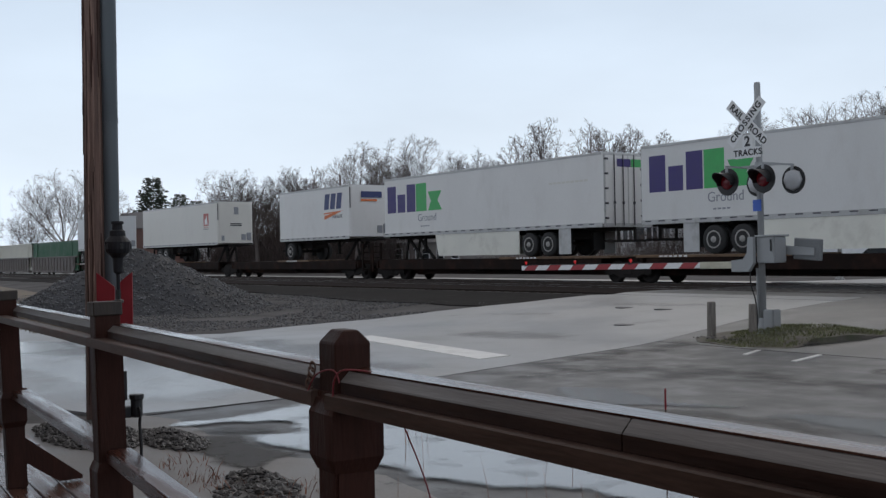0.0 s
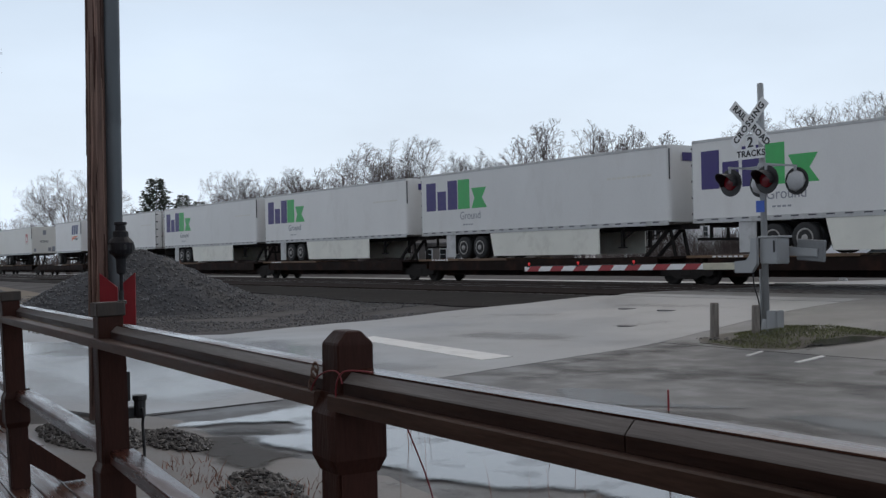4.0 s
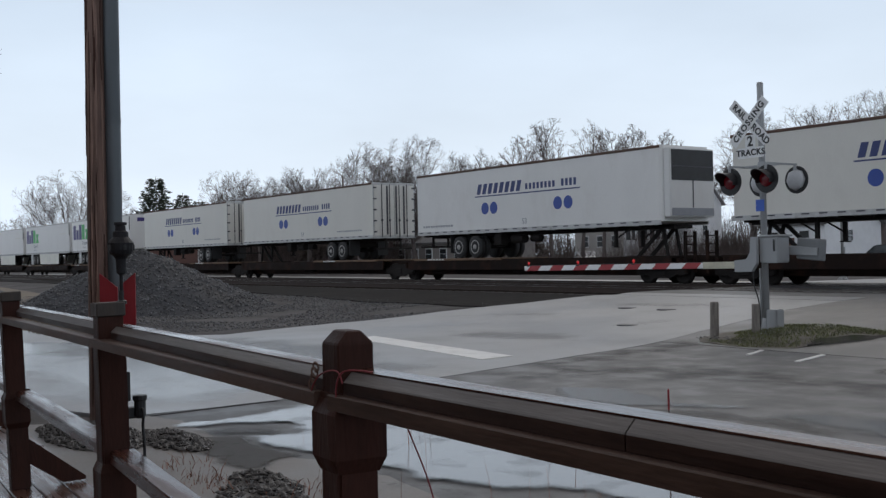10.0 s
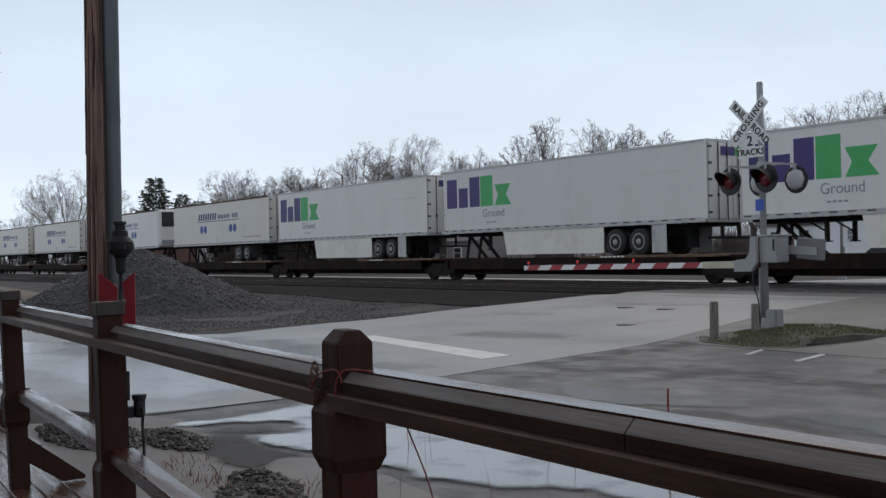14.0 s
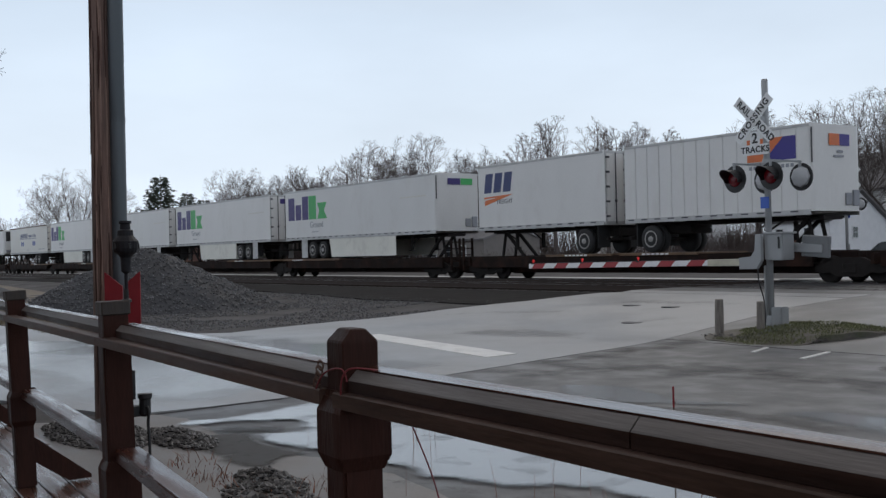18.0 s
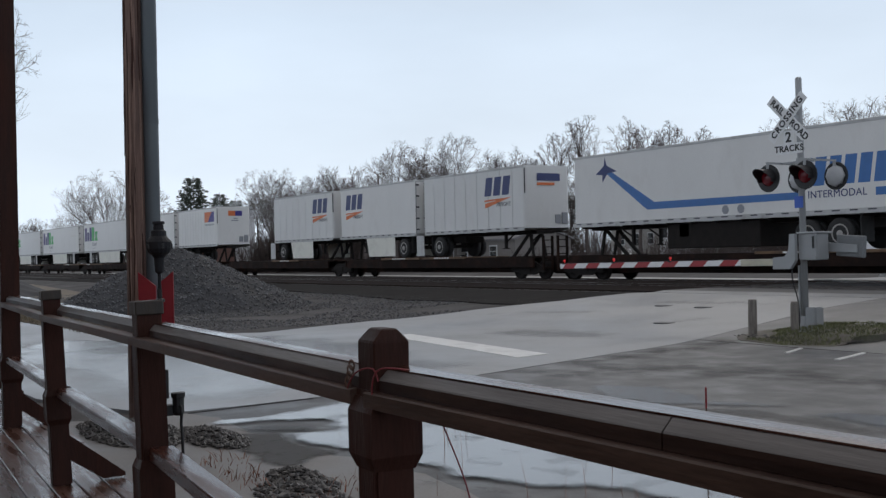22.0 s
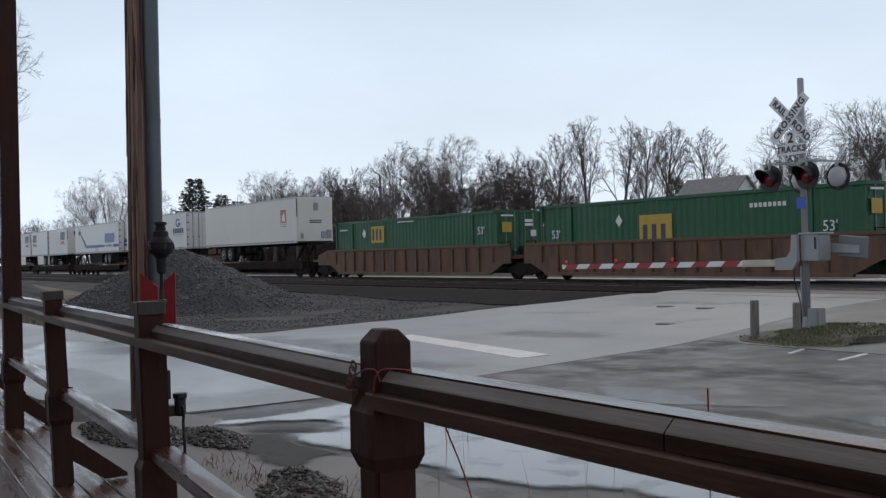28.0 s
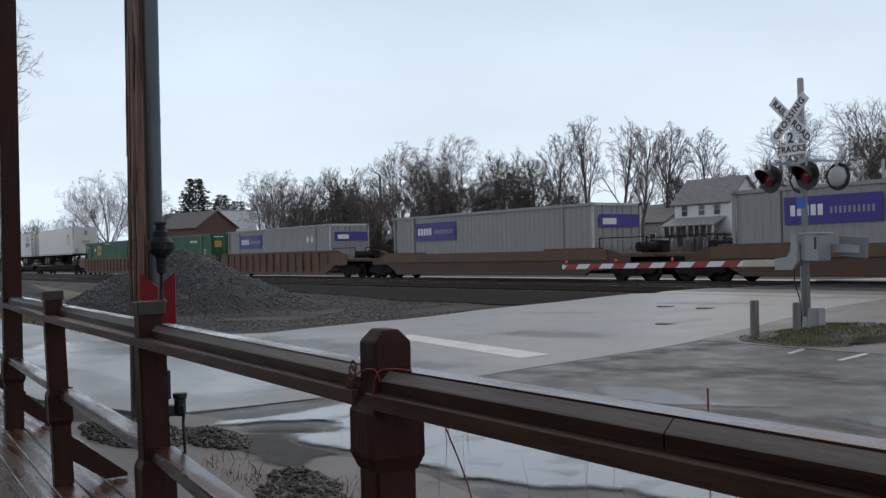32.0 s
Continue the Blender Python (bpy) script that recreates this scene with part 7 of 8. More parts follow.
# the near tree whose twigs reach in from the side
tree(-36.0, 2.0, 12.0, "wide", 1, 1.5)
# the crooked dead tree and the pole beside it
crooked = empty("tree", "crooked dead tree with one long bent limb", "tree", "bare trees behind the tracks", pose(-88.0, 50.0, ground_z(-88.0, 50.0) - 0.1))
for nm, pts, r0 in (("trunk", [(0, 0, 0), (-0.05, -0.05, 3.0), (-0.3, -0.3, 5.6)], 0.17), ("limb", [(-0.3, -0.3, 5.6), (-0.8, -1.0, 6.9), (-1.7, -2.0, 7.0), (-2.3, -2.8, 7.6), (-3.0, -3.4, 7.9)], 0.12),
                    ("limb", [(-0.3, -0.3, 5.6), (0.1, 0.3, 6.6), (0.3, 0.9, 7.3), (0.1, 1.2, 8.0)], 0.07), ("limb", [(-2.0, -2.4, 7.3), (-2.2, -2.9, 8.3), (-2.1, -3.4, 8.9)], 0.05)):
    vv, ff = [], []
    for i in range(len(pts) - 1):
        twig_tube(vv, ff, Vector(pts[i]), Vector(pts[i + 1]), r0 * (1 - 0.7 * i / len(pts)), r0 * (1 - 0.7 * (i + 1) / len(pts)), 6)
    me = bpy.data.meshes.new(nm)
    me.from_pydata(vv, [], ff)
    me.materials.append(M["bark"])
    part(nm, me, None, crooked)
thing("utility_pole", lathe([(0.13, 0.0), (0.10, 9.2), (0.0, 9.25)], 8), M["bark"], "plain weathered pole beyond the tracks", "utility pole", at=pose(-87.6, 50.2, ground_z(-87.6, 50.2)))


def conifer(x, y, h, brown=False):
    rng = random.Random(int(x * 10))
    c = empty("conifer", "dark green conifer with a ragged outline" if not brown else "dull brown-green cedar with a ragged outline", "conifer", "conifers behind the tracks", pose(x, y, ground_z(x, y) - 0.1))
    part("trunk", lathe([(0.16, 0.0), (0.03, h * 0.97)], 8), M["bark"], c)
    verts, faces = [], []
    tiers = int(h * (1.9 if not brown else 2.6))
    for k in range(tiers):
        z0 = h * (0.10 + 0.86 * k / tiers)
        reach = ((1 - z0 / h) ** (0.62 if not brown else 0.45) * h * (0.34 if not brown else 0.24) + 0.12) * rng.uniform(0.75, 1.15)
        for j in range(9):
            a = j * 0.698 + k * 1.1 + rng.uniform(-0.25, 0.25)
            out = Vector((math.cos(a), math.sin(a), 0))
            side = Vector((-math.sin(a), math.cos(a), 0))
            ln = reach * rng.uniform(0.6, 1.1)
            twig_tube(verts, faces, Vector((0, 0, z0)), out * ln + Vector((0, 0, z0 - 0.10 * ln)), 0.025, 0.01, 3)
            for q in range(max(8, int(ln * 8))):
                u = rng.uniform(0.25, 1.0)
                at = out * ln * u + Vector((0, 0, z0 - 0.10 * ln * u)) + side * rng.uniform(-0.22, 0.22) * ln * (1.15 - u) + Vector((0, 0, rng.uniform(-0.25, 0.2)))
                d = (out + side * rng.uniform(-0.9, 0.9) + Vector((0, 0, rng.uniform(-0.25, 0.3)))).normalized()
                w = d.cross(Vector((0, 0, 1))).normalized()
                g = rng.uniform(0.22, 0.5) * max(1.0, h / 9)
                s = len(verts)
                verts += [at, at + d * g * 0.5 + w * g * 0.22, at + d * g, at + d * g * 0.5 - w * g * 0.22, at + d * g * 0.45 + Vector((0, 0, g * 0.2))]
                faces += [(s, s + 1, s + 4), (s + 1, s + 2, s + 4), (s + 2, s + 3, s + 4), (s + 3, s, s + 4)]
    me = bpy.data.meshes.new("crown")
    me.from_pydata(verts, [], faces)
    me.materials.append(M["needles_brown" if brown else "needles"])
    part("crown", me, None, c)


for x, y, h, br in ((-170.0, 62.0, 16.0, False), (-166.0, 65.0, 13.0, False), (-95.0, 97.0, 11.0, True), (-77.1, 59.4, 7.7, True), (-83.6, 54.9, 7.8, True), (-76.4, 64.0, 7.2, True), (-85.9, 45.9, 6.7, True), (-158.0, 64.5, 11.5, False)):
    conifer(x, y, h, br)


def thicket(name, line, depth, count, h0, h1, label, seed, r=0.02):
    """Brushwood along a line of (x, y) pairs: many thin bare stems."""
    rng = random.Random(seed)
    verts, faces = [], []
    for k in range(count):
        f = rng.random() * (len(line) - 1)
        i = int(f)
        (xa, ya), (xb, yb) = line[i], line[i + 1]
        x, y = xa + (xb - xa) * (f - i) + rng.uniform(-depth, depth), ya + (yb - ya) * (f - i) + rng.uniform(-depth, depth)
        h = rng.uniform(h0, h1) * (0.75 + 0.35 * noise.noise(Vector((x * 0.12, y * 0.12, seed))))
        p = Vector((x, y, ground_z(x, y) - 0.1))
        d = Vector((rng.uniform(-0.4, 0.4), rng.uniform(-0.4, 0.4), 1)).normalized()
        for s in range(2):
            q = p + d * h * 0.5
            twig_tube(verts, faces, p, q, r * (1 - 0.4 * s), r * (0.6 - 0.35 * s), 3)
            for b in range(3):
                bd = (d + Vector((rng.uniform(-1, 1), rng.uniform(-1, 1), rng.uniform(-0.1, 0.8)))).normalized()
                c = p.lerp(q, rng.random())
                twig_tube(verts, faces, c, c + bd * h * rng.uniform(0.15, 0.35), r * 0.55, r * 0.2, 3)
            p = q
            d = (d + Vector((rng.uniform(-0.3, 0.3), rng.uniform(-0.3, 0.3), 0.2))).normalized()
    me = bpy.data.meshes.new(name)
    me.from_pydata(verts, [], faces)
    me.materials.append(M["brush"])
    thing(name, me, None, label, "brushwood", kind="stuff")


WOOD = [(-106, 49.5), (-98, 49), (-88, 50), (-85, 56), (-83, 62)]
thicket("thicket", WOOD, 5.0, 7500, 2.6, 5.6, "dense brown bare brushwood under the trees", 3, 0.03)
thicket("thicket", [(-116, 92), (-100, 106), (-80, 114), (-60, 114), (-30, 108)], 5.0, 3500, 4.0, 8.0, "dense brown bare brushwood at the far edge of the houses", 8, 0.045)
thicket("thicket", [(-330, 66), (-240, 68), (-190, 72), (-150, 78), (-130, 74)], 4.0, 3000, 3.0, 5.0, "low brown bare brushwood behind the barn", 9, 0.05)
thicket("hedge", [(-62, 46), (-59, 56), (-55, 60), (-47, 60)], 1.2, 700, 1.2, 2.4, "low brown bare hedge by the far road", 5, 0.018)
thicket("hedge", [(-66, 66), (-63, 72), (-60, 76)], 1.6, 1100, 2.6, 4.4, "brown bare shrubs in front of the white house", 6, 0.018)


def gabled(name, label, w, d, eave, ridge, wall, roof, at, windows=(), porch=None, doors=(), over=0.35, chimney=None):
    """A house: w along its front (local x), d deep (local y, away from its front), gables at both ends of x."""
    hs = empty(name, label, "house", "houses beyond the tracks", at)
    bm = bmesh.new()
    pr = prism([(0, 0), (d, 0), (d, eave), (d / 2, ridge), (0, eave)], -w, 0)
    bmesh.ops.rotate(pr, cent=(0, 0, 0), matrix=Matrix.Rotation(radians(90), 3, "Z"), verts=pr.verts[:])
    part("wall", pr, M[wall], hs)
    bm.free()
    sl = math.atan2(ridge - eave, d / 2)
    ln = math.hypot(ridge - eave, d / 2) + over
    for s in (0, 1):
        m = pose(w / 2, 0 if not s else d, eave, 0, 0, 0 if not s else 180) @ pose(0, 0, 0, math.degrees(sl), 0, 0)
        part("roof", bbox(-w / 2 - over, w / 2 + over, -over, ln - over + 0.02, 0.02, 0.16), M[roof], hs, "", m)
    for k in range(int(eave / 0.25)):
        z = 0.3 + k * 0.25
        part("siding_lap", bbox(-0.02, w + 0.02, -0.02, d + 0.02, z, z + 0.02), M[wall], hs) if k % 2 == 0 else None
    for side, u, z, ww, hh in windows:
        if side == "front":
            m = pose(u, -0.03, z)
        else:
            m = pose(w + 0.03, u, z, 0, 0, 90)
        win = part("window", bbox(-ww / 2 - 0.08, ww / 2 + 0.08, -0.03, 0.03, -0.08, hh + 0.08), M["white_trim"], hs, "white framed sash window", m)
        for a in (0, 1):
            part("pane", bbox(-ww / 2, ww / 2, -0.045, -0.032, a * hh / 2 + 0.02, (a + 1) * hh / 2 - 0.02), M["pane"], win)
    for u, ww, hh in doors:
        part("door", bbox(u - ww / 2, u + ww / 2, -0.06, 0.0, 0.3, 0.3 + hh), M["barn"], hs)
    if porch:
        x0, x1, pd, pz0, pz1 = porch
        part("porch_roof", prism([(x0 - 0.2, 0), (x1 + 0.2, 0), (x1 + 0.2, 0.12), (x0 - 0.2, 0.12)], -math.hypot(pd, pz1 - pz0) - 0.2, 0), M["shingle_light"], hs, "pale porch roof",
             pose(0, 0, pz1) @ pose(0, 0, 0, math.degrees(math.atan2(pz1 - pz0, pd)), 0, 0))
        for k in range(5):
            x = x0 + (x1 - x0) * k / 4
            part("porch_post", bbox(x - 0.08, x + 0.08, -pd - 0.08, -pd + 0.08, 0, pz0), M["white_trim"], hs)
        part("porch_floor", bbox(x0, x1, -pd - 0.1, 0, 0, 0.45), M["shingle"], hs)
        part("porch_rail", bbox(x0, x1, -pd - 0.04, -pd + 0.04, 1.2, 1.3), M["white_trim"], hs)
    if chimney:
        part("chimney", bbox(*chimney), M["barn"], hs, "brick chimney")
    return hs


# the white two-storey house, its front turned towards the tracks
home = gabled("white_house", "white two-storey house with a grey roof and an enclosed porch", 7.6, 4.8, 6.4, 8.9, "siding", "shingle", pose(-81.5, 83.0, 0.3),
              [("front", 1.5, 5.05, 0.75, 1.1), ("front", 3.9, 5.05, 0.75, 1.1), ("front", 6.0, 5.05, 0.75, 1.1), ("side", 2.2, 5.0, 0.65, 1.2), ("side", 2.2, 3.0, 0.65, 1.1)],
              (0.0, 7.0, 1.8, 4.0, 4.75))
part("porch_wall", bbox(0.05, 6.95, -1.78, -1.68, 0.0, 2.75), M["siding"], home, "white boarded porch front")
for k in range(8):
    x = 0.1 + k * 0.86
    part("porch_mullion", bbox(x - 0.07, x + 0.07, -1.8, -1.66, 2.75, 4.0), M["white_trim"], home)
    if k < 7:
        part("porch_pane", bbox(x + 0.07, x + 0.79, -1.74, -1.70, 2.75, 3.95), M["pane"], home, "dark porch window")
part("porch_door", bbox(2.05, 2.85, -1.83, -1.78, 1.9, 3.9), M["pane"], home, "dark porch door")
gabled("beige_house", "low beige house with a dark roof behind trees", 9.0, 7.0, 4.9, 7.0, "siding_beige", "shingle", pose(-99.0, 90.0, 0.3),
       [("front", 2.0, 2.2, 0.9, 1.3), ("front", 4.5, 2.2, 0.9, 1.3), ("front", 7.0, 2.2, 0.9, 1.3)])
gabled("white_cottage", "long low white cottage with a grey roof", 5.6, 7.0, 3.35, 5.5, "siding", "shingle_dark", pose(-52.1, 66.4, 0.3),
       [("front", 1.3, 1.9, 0.6, 0.85), ("front", 3.9, 1.7, 0.8, 1.1), ("side", 3.0, 2.0, 0.55, 0.8)], None, [(2.6, 0.8, 2.0)])
gabled("white_farmhouse", "large white house with a grey roof and a pale annex", 12.0, 8.0, 6.4, 9.6, "siding", "shingle", pose(-58.4, 83.0, 0.3),
       [("front", 2.0, 2.0, 1.0, 1.6), ("front", 3.4, 2.0, 1.0, 1.6), ("front", 7.0, 4.6, 0.9, 1.4)], (5.0, 11.5, 2.2, 3.6, 4.1))
gabled("brick_barn", "brown-red boarded barn with a weathered grey roof", 12.0, 7.0, 6.2, 8.5, "barn", "shingle_dark", pose(-155.2, 49.1, 0.3, 0, 0, 16))
gabled("white_shed", "plain white flat-fronted shed by the barn", 6.0, 6.0, 9.0, 9.2, "siding", "shingle_light", pose(-154.9, 59.8, 0.3, 0, 0, 69), over=0.05)
gabled("long_shed", "long low grey building behind the tracks", 16.0, 6.0, 2.6, 3.6, "siding_grey", "shingle", pose(-86.0, 53.0, 0.3),
       [("front", 2.0 + 2.2 * k, 1.2, 0.9, 0.9) for k in range(6)], over=0.2)


def parked_car(at, paint, label):
    car = empty("car", label, "car", "parked cars beyond the tracks", at)
    bm = prism([(0, 0.35), (0.1, 0.8), (0.9, 0.95), (1.5, 1.5), (3.4, 1.55), (4.2, 1.0), (4.5, 0.9), (4.5, 0.35)], -0.85, 0.85)
    bmesh.ops.bevel(bm, geom=bm.edges[:], offset=0.08, segments=2, affect="EDGES")
    part("body", bm, M[paint], car, smooth=False)
    for y in (-0.86, 0.86):
        part("side_window", prism([(1.2, 1.0), (1.62, 1.42), (3.3, 1.45), (3.75, 1.0)], y - 0.01, y + 0.01), M["pane"], car)
    for x in (0.9, 3.6):
        for s in (-1, 1):
            w = part("wheel", lathe([(0.18, -0.1), (0.32, -0.1), (0.34, 0.0), (0.32, 0.1), (0.18, 0.1)], 16), M["tyre"], car, at=pose(x, s * 0.78, 0.34, 90, 0, 0))
            part("rim", lathe([(0.19, -0.105), (0.19, 0.105)], 12), M["rim"], w)
    for x in (0.05, 4.47):
        for s in (-0.6, 0.6):
            part("lamp", bbox(x - 0.03, x + 0.03, s - 0.14, s + 0.14, 0.68, 0.82, 0.01), M["lamp_red"] if x > 1 else M["mark_white"], car)


parked_car(pose(-40.0, 60.0, 0.42, 0, 0, 20), "car_dark", "dark parked car with wet paint")
parked_car(pose(-74.0, 68.0, 0.42, 0, 0, -35), "car_silver", "silver parked car with wet paint")
# the wood behind the white house
for i in range(15):
    x, y = -112 + i * 4.5 + trng.uniform(-2, 2), 112 - i * 0.5 + trng.uniform(-8, 8)
    tree(x, y, trng.uniform(10, 15), ("tall", "c", "b")[i % 3], i % 3, trng.uniform(0, 6.28))

# ---- the gravel pile ----
px0, py0 = -37.9, 13.1


def pile_z(x, y):
    u, v = (x - px0) * 0.84 + (y - py0) * -0.54, (x - px0) * 0.54 + (y - py0) * 0.84
    # v runs across the view to the right, u along it
    r = math.hypot(u * 1.05, v * (0.88 if v < 0 else 0.82))
    h = 2.35 * (1 - r / 4.15)
    h = min(h, 1.88 + 0.14 * h)
    if v > 2.2:
        h = max(h, 0.85 * (1 - math.hypot(u * 0.9, v - 2.2) / 3.0))
    return h + 0.10 * noise.noise(Vector((x * 1.1, y * 1.1, 1))) + 0.05 * noise.noise(Vector((x * 3.5, y * 3.5, 4)))


bm = bmesh.new()
cells = {}
for i in range(76):
    for j in range(76):
        x, y = px0 - 7 + i * 14 / 75, py0 - 7 + j * 14 / 75
        cells[i, j] = bm.verts.new((x, y, max(-0.12, pile_z(x, y))))
for i in range(75):
    for j in range(75):
        q = (cells[i, j], cells[i + 1, j], cells[i + 1, j + 1], cells[i, j + 1])
        if max(v.co.z for v in q) > -0.11:
            bm.faces.new(q)
bmesh.ops.delete(bm, geom=[v for v in bm.verts if not v.link_faces], context="VERTS")
pile = thing("mound", bm, M["mound"], "large mound of dark grey crushed stone beside the road", "gravel mound", smooth=True)


def stones(name, spots, material, parent=None, label="", kind="stuff", seed=1, category="stones", tall=0.45):
    """Many small angular stones at (x, y, z, size)."""
    rng = random.Random(seed)
    verts, faces = [], []
    for x, y, z, s in spots:
        k = len(verts)
        for dx, dy, dz in ((1, 0, 0), (-1, 0, 0), (0, 1, 0), (0, -1, 0), (0, 0, 1), (0, 0, -1)):
            f = s * rng.uniform(0.55, 1.15)
            verts.append((x + dx * f + rng.uniform(-0.25, 0.25) * s, y + dy * f + rng.uniform(-0.25, 0.25) * s, z + dz * f * tall + rng.uniform(-0.12, 0.12) * s))
        for f in ((0, 2, 4), (2, 1, 4), (1, 3, 4), (3, 0, 4), (2, 0, 5), (1, 2, 5), (3, 1, 5), (0, 3, 5)):
            faces.append(tuple(k + i for i in f))
    me = bpy.data.meshes.new(name)
    me.from_pydata(verts, [], faces)
    me.materials.append(material)
    if parent is not None:
        ob = part(name, me, material, parent, label)
        ob["kind"] = kind
        return ob
    return thing(name, me, material, label, category, kind=kind)


bm = sheet([-68.5 + 9.0 * i / 40 for i in range(41)], [7.5 + 8.0 * j / 40 for j in range(41)],
           lambda x, y: max(-0.15, 1.3 * (1 - math.hypot((x + 64.2) / 4.0, (y - 11.4) / 3.6)) + 0.12 * noise.noise(Vector((x * 1.2, y * 1.2, 2)))))
bmesh.ops.delete(bm, geom=[f for f in bm.faces if max(v.co.z for v in f.verts) < -0.12], context="FACES")
thing("mound", bm, M["mound"], "low mound of dark cinders in the brown field", "gravel mound", smooth=True)
srng = random.Random(9)
spots = []
for k in range(16000):
    a, r = srng.uniform(0, 6.283), 6.6 * math.sqrt(srng.random())
    x, y = px0 + r * math.cos(a), py0 + r * math.sin(a)
    z = pile_z(x, y)
    if z > 0.0:
        spots.append((x, y, z + 0.01, srng.uniform(0.025, 0.06) * (1.5 if srng.random() < 0.12 else 1.0)))
stones("stone", spots, M["ballast"], pile, "loose crushed stones", seed=2, tall=0.8)
# loose stone over the flat ground near the heap and along the track
spots = []
for k in range(42000):
    x, y = srng.uniform(-60, -23), srng.uniform(9.5, 25.2)
    if x < -25.3 and y < 20.0 and noise.noise(Vector((x * 0.35, y * 0.35, 8))) > -0.25:
        spots.append((x, y, ground_z(x, y) - 0.008, srng.uniform(0.014, 0.045)))
stones("loose_stone", spots, M["ballast"], None, "scattered crushed stone on the trackside ground", seed=3, tall=0.6)
spots = []
for ty in TRACK_Y:
    for k in range(15000):
        x, y = srng.uniform(-75, -12), ty + srng.uniform(-2.2, 2.2)
        if not -22.8 < x < -14.6:
            spots.append((x, y, RAIL_Z - 0.235 - 0.2 * step(1.45, 2.4, abs(y - ty)), srng.uniform(0.02, 0.045)))
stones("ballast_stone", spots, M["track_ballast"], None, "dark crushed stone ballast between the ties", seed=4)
# rounded stones round the foot of the deck
spots = []
for cx, cy, rx, ry, n in ((-10.9, 3.25, 1.1, 0.45, 1300), (-10.0, 3.78, 0.7, 0.28, 700), (-7.6, 3.6, 0.5, 0.2, 330), (-6.9, 3.35, 0.8, 0.3, 220)):
    for k in range(n):
        a, r = srng.uniform(0, 6.283), math.sqrt(srng.random())
        spots.append((cx + rx * r * math.cos(a), cy + ry * r * math.sin(a), 0.02 + 0.10 * (1 - r) + srng.uniform(0, 0.02), srng.uniform(0.018, 0.042)))
stones("bed_stone", spots, M["stone"], None, "loose grey stones along the foot of the deck", seed=5, tall=0.6)
spots = [(-13.5 + srng.uniform(-0.4, 2.2), 16.1 + srng.uniform(-0.5, 1.3), 0.12, srng.uniform(0.015, 0.05)) for k in range(420)]
stones("verge_stone", spots, M["stone"], None, "loose stones in the grass verge", seed=6)


def blades(name, spots, material, label, lean=0.5, seed=1, category="grass", width=0.006):
    rng = random.Random(seed)
    verts, faces = [], []
    for x, y, z, h in spots:
        a = rng.uniform(0, 6.283)
        w = width * rng.uniform(0.6, 1.4)
        bx, by = w * math.cos(a), w * math.sin(a)
        lx, ly = rng.uniform(-lean, lean) * h, rng.uniform(-lean, lean) * h
        k = len(verts)
        verts += [(x - bx, y - by, z), (x + bx, y + by, z), (x + bx * 0.7 + lx * 0.4, y + by * 0.7 + ly * 0.4, z + h * 0.6), (x - bx * 0.7 + lx * 0.4, y - by * 0.7 + ly * 0.4, z + h * 0.6), (x + lx, y + ly, z + h)]
        faces += [(k, k + 1, k + 2, k + 3), (k + 3, k + 2, k + 4)]
    me = bpy.data.meshes.new(name)
    me.from_pydata(verts, [], faces)
    me.materials.append(material)
    return thing(name, me, material, label, category, kind="stuff")


# the grass verge round the signal
VERGE = [(-13.6, 15.5), (-14.05, 16.2), (-13.95, 16.9), (-13.6, 17.5), (-12.9, 17.7), (-12.2, 17.9), (-11.3, 18.0), (-10.9, 17.7), (-11.0, 17.2), (-11.35, 16.2), (-11.5, 15.5), (-12.3, 15.15)]


def verge_z(x, y):
    return road_z(x, y) + 0.022 + 0.18 * max(0.0, 1 - ((x + 12.2) / 1.5) ** 2 - ((y - 16.7) / 1.35) ** 2) + 0.03 * noise.noise(Vector((x * 2, y * 2, 0)))


slab("verge", blob(VERGE, 0.15), 0.0, M["soil"], "low muddy grass verge round the signal", "verge", zf=verge_z, step_size=0.3)


def inside(x, y, poly):
    c = False
    for (xa, ya), (xb, yb) in zip(poly, poly[1:] + poly[:1]):
        if (ya > y) != (yb > y) and x < (xb - xa) * (y - ya) / (yb - ya) + xa:
            c = not c
    return c


spots = []
while len(spots) < 7000:
    x, y = srng.uniform(-14.2, -10.8), srng.uniform(15.1, 18.1)
    if inside(x, y, VERGE) and noise.noise(Vector((x * 1.1, y * 1.1, 6))) + 0.35 * (x + 12.9) > -0.12:
        spots.append((x, y, verge_z(x, y), srng.uniform(0.012, 0.06)))
blades("grass", spots, M["grass"], "tufts of green winter grass on the verge", 0.9, 2)
# dead grass by the deck and by the road
spots = []
for cx, cy, r, n in ((-7.9, 3.3, 0.5, 110), (-8.7, 3.4, 0.35, 50), (-6.6, 3.3, 0.6, 150), (-5.2, 3.2, 0.6, 50), (-7.2, 3.8, 0.3, 50)):
    for k in range(n):
        spots.append((cx + srng.gauss(0, r * 0.5), cy + srng.gauss(0, 0.12), 0.0, srng.uniform(0.03, 0.11) * (1.8 if srng.random() < 0.08 else 1.0)))
blades("dead_grass", spots, M["dead_grass"], "rusty dead grass at the foot of the deck", 0.9, 3, width=0.004)
spots = [(srng.uniform(-9.5, -4.6), srng.uniform(4.0, 6.0), 0.0, srng.uniform(0.15, 0.55)) for k in range(34)]
blades("weed_stalk", spots, M["dead_grass"], "sparse thin dead stalks standing in the puddle", 0.25, 4, width=0.003)
spots = []
for k in range(15000):
    x, y = srng.uniform(-60, -25.5), srng.uniform(6.9, 12.5)
    if y < 9.2 + 0.08 * (-25 - x):
        spots.append((x, y, -0.02, srng.uniform(0.04, 0.16)))
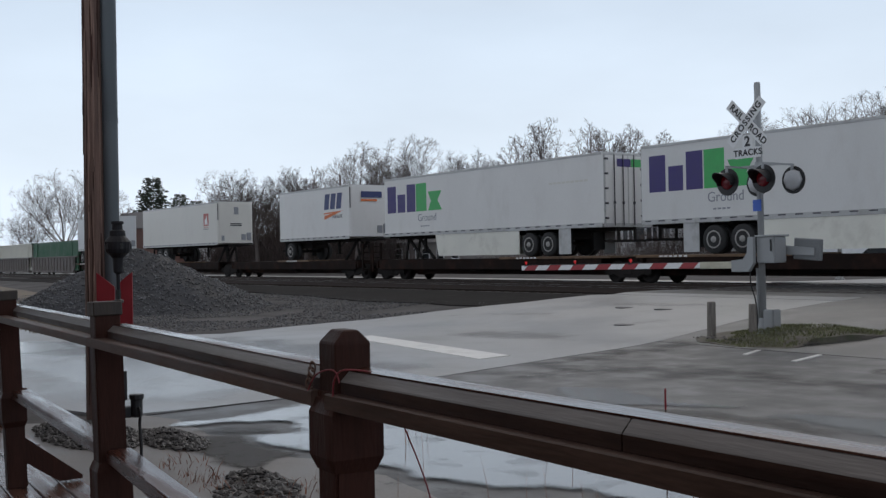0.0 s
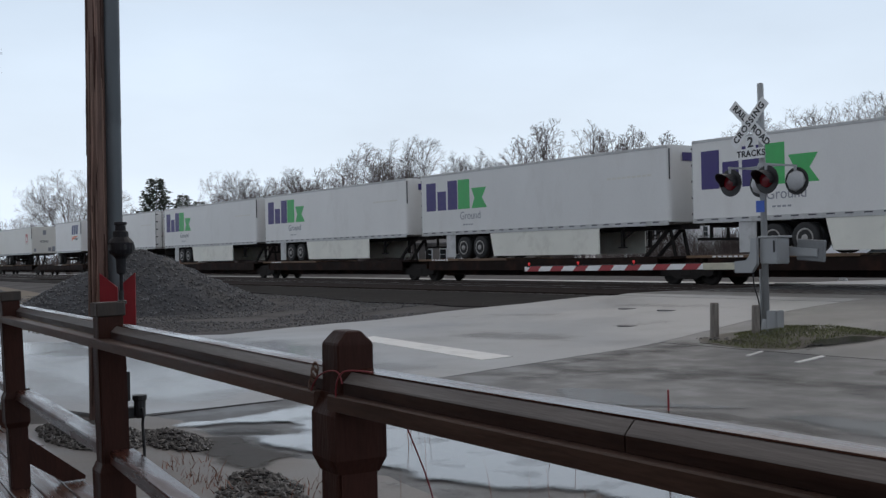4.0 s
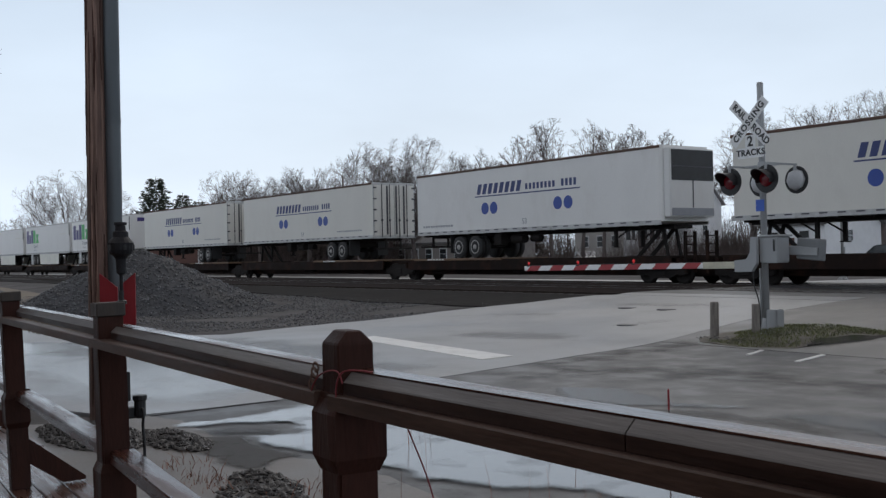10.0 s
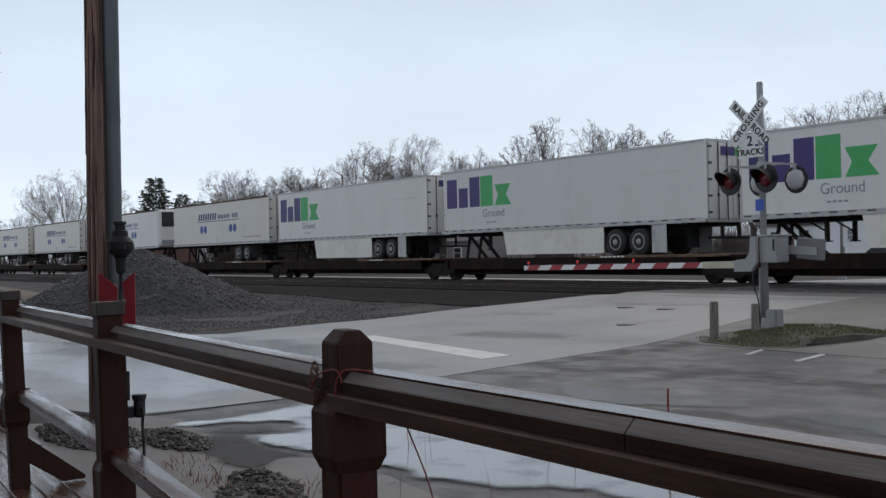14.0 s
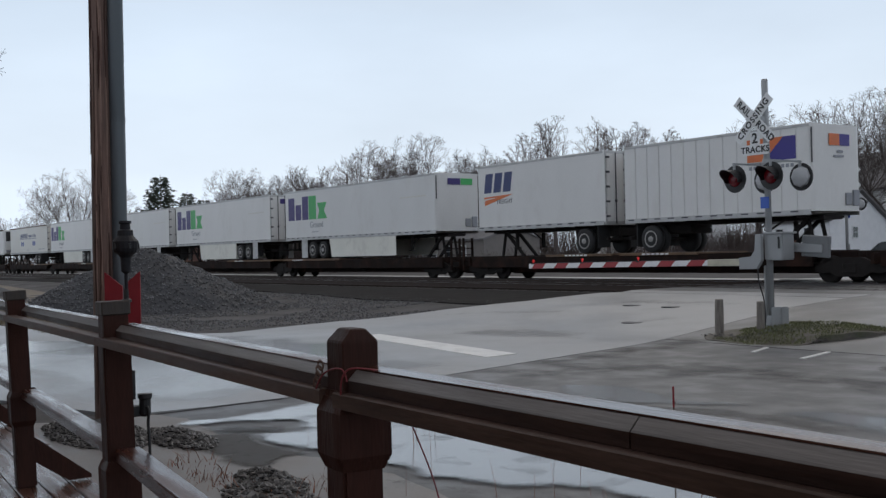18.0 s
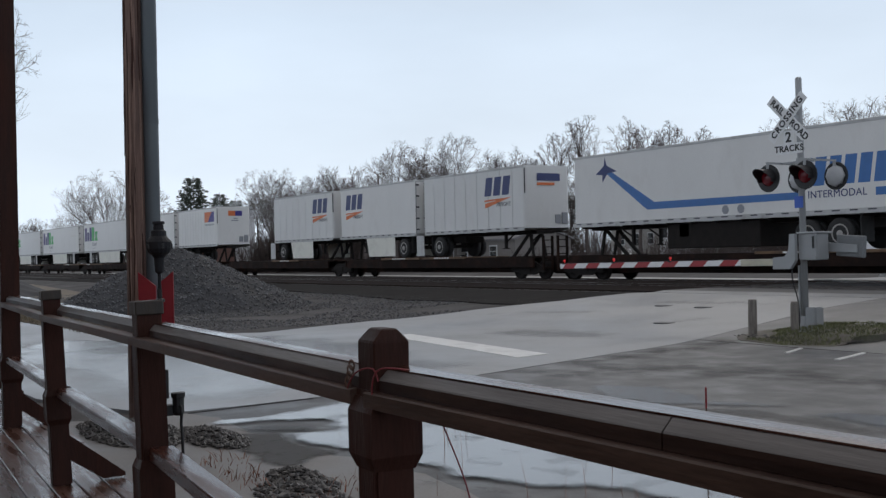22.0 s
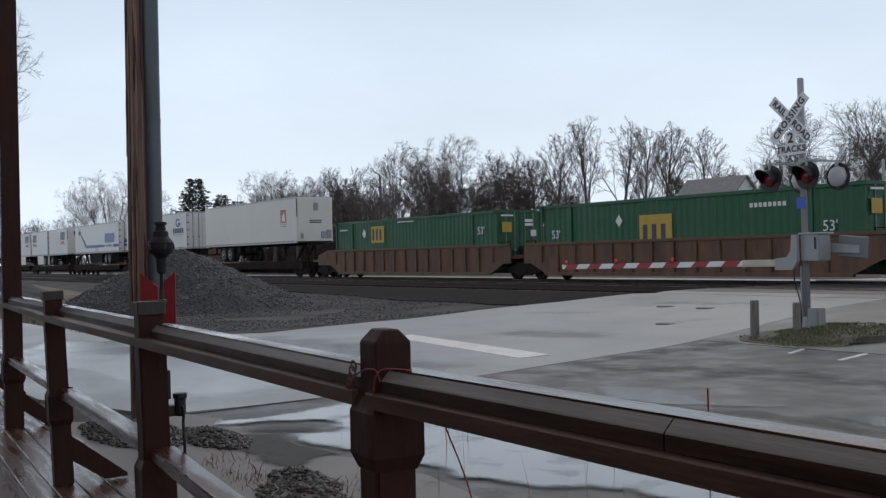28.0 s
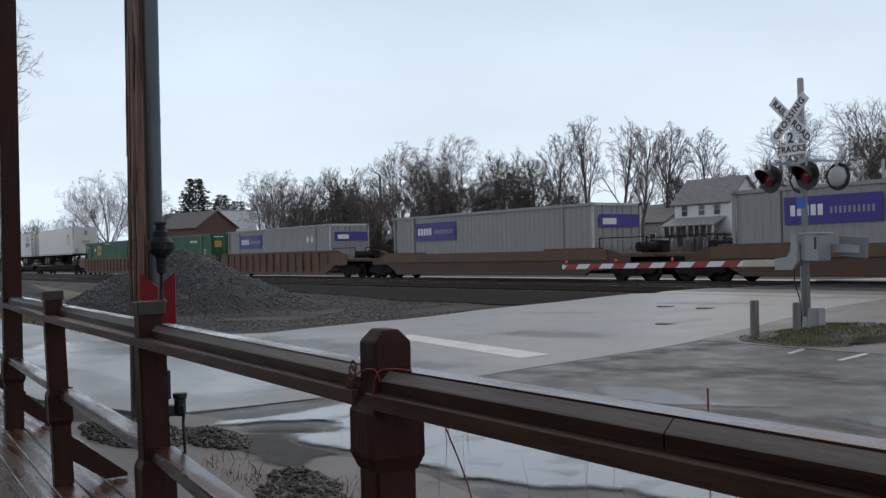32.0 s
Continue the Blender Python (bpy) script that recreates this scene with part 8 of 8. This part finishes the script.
blades("field_grass", spots, M["field_blade"], "short brown wet grass beside the road", 0.7, 5, width=0.012)
slab("field", blob([(-25.2, 7.6), (-26, 9.6), (-32, 10.0), (-40, 11.2), (-46, 14.0), (-60, 15.8), (-110, 19.3), (-110, 7.2), (-60, 7.0), (-31, 7.1)], 0.3), -0.012, M["field"], "wet brown grass field beside the road", "field", zf=lambda x, y: ground_z(x, y))
# the dried mud and grit between deck and lot
slab("grit", blob([(-12.0, 3.3), (-11.7, 4.2), (-10.6, 4.3), (-9.2, 4.15), (-8.2, 4.4), (-7.0, 4.45), (-5.2, 4.2), (-3.0, 3.9), (-3.0, 2.2), (-9, 2.3), (-12, 2.6)], 0.15), 0.018, M["grit"], "sandy wet grit strip along the deck", "grit", zf=road_z)
soft_patch("water", [(-23.0, 3.6), (-24.0, 7.0), (-23.6, 9.6), (-20.5, 10.8), (-17.0, 10.6), (-13.6, 9.2), (-12.6, 7.0), (-12.3, 4.2), (-15.0, 3.4)], 0.0235, M["sheen"], "thin film of rain water on the concrete road", "wet road", 1.4, 0.2, zf=road_z)
# oily streaks on the concrete
for pts in ([(-24.0, 16.2), (-23.4, 17.2), (-21.6, 18.2), (-20.2, 18.3), (-20.6, 17.5), (-22.2, 17.0)], [(-17.6, 16.6), (-17.2, 17.6), (-16.4, 18.4), (-16.3, 17.6), (-16.8, 16.8)], [(-20.5, 19.6), (-20.3, 20.6), (-17.5, 20.9), (-16.3, 20.4), (-17.8, 20.0)],
            [(-19.0, 13.2), (-19.3, 14.8), (-17.0, 15.4), (-15.6, 14.4), (-16.8, 13.6)], [(-22.5, 5.5), (-22.0, 8.0), (-20.0, 9.5), (-19.0, 8.0), (-20.2, 5.5)]):
    soft_patch("stain", pts, 0.0245, M["oil"], "faint dark oily streak on the concrete", "stain", 0.7, 0.15, zf=road_z)
# the tarred joint between road and lot
for xa, ya, xb, yb in ((-11.85, 4.0, -12.05, 6.3),):
    n = math.hypot(xb - xa, yb - ya)
    ux, uy = (yb - ya) / n * 0.022, -(xb - xa) / n * 0.022
    slab("joint", [(xa + ux, ya + uy), (xb + ux, yb + uy), (xb - ux, yb - uy), (xa - ux, ya - uy)], 0.0235, M["tar"], "thin dark tarred joint in the concrete", "joint", zf=road_z, rag=0.05, step_size=0.4)
# covers set in the road
for x, y in ((-19.6, 19.6), (-18.23, 19.58), (-17.0, 17.0)):
    thing("road_cover", lathe([(0.26, -0.02), (0.26, 0.003), (0.23, 0.005), (0.0, 0.005)], 20), M["asphalt"], "dark round metal cover set in the road", "road cover", "road covers", at=pose(x, y, road_z(x, y) + 0.022))


# ---- what moves ----


def motions():
    for ob, x0 in MOVERS:
        walk(ob, [(t, pose(x0 - gone(t), TRACK_Y[1], RAIL_Z)) for t in range(0, 33, 2)])


motions()
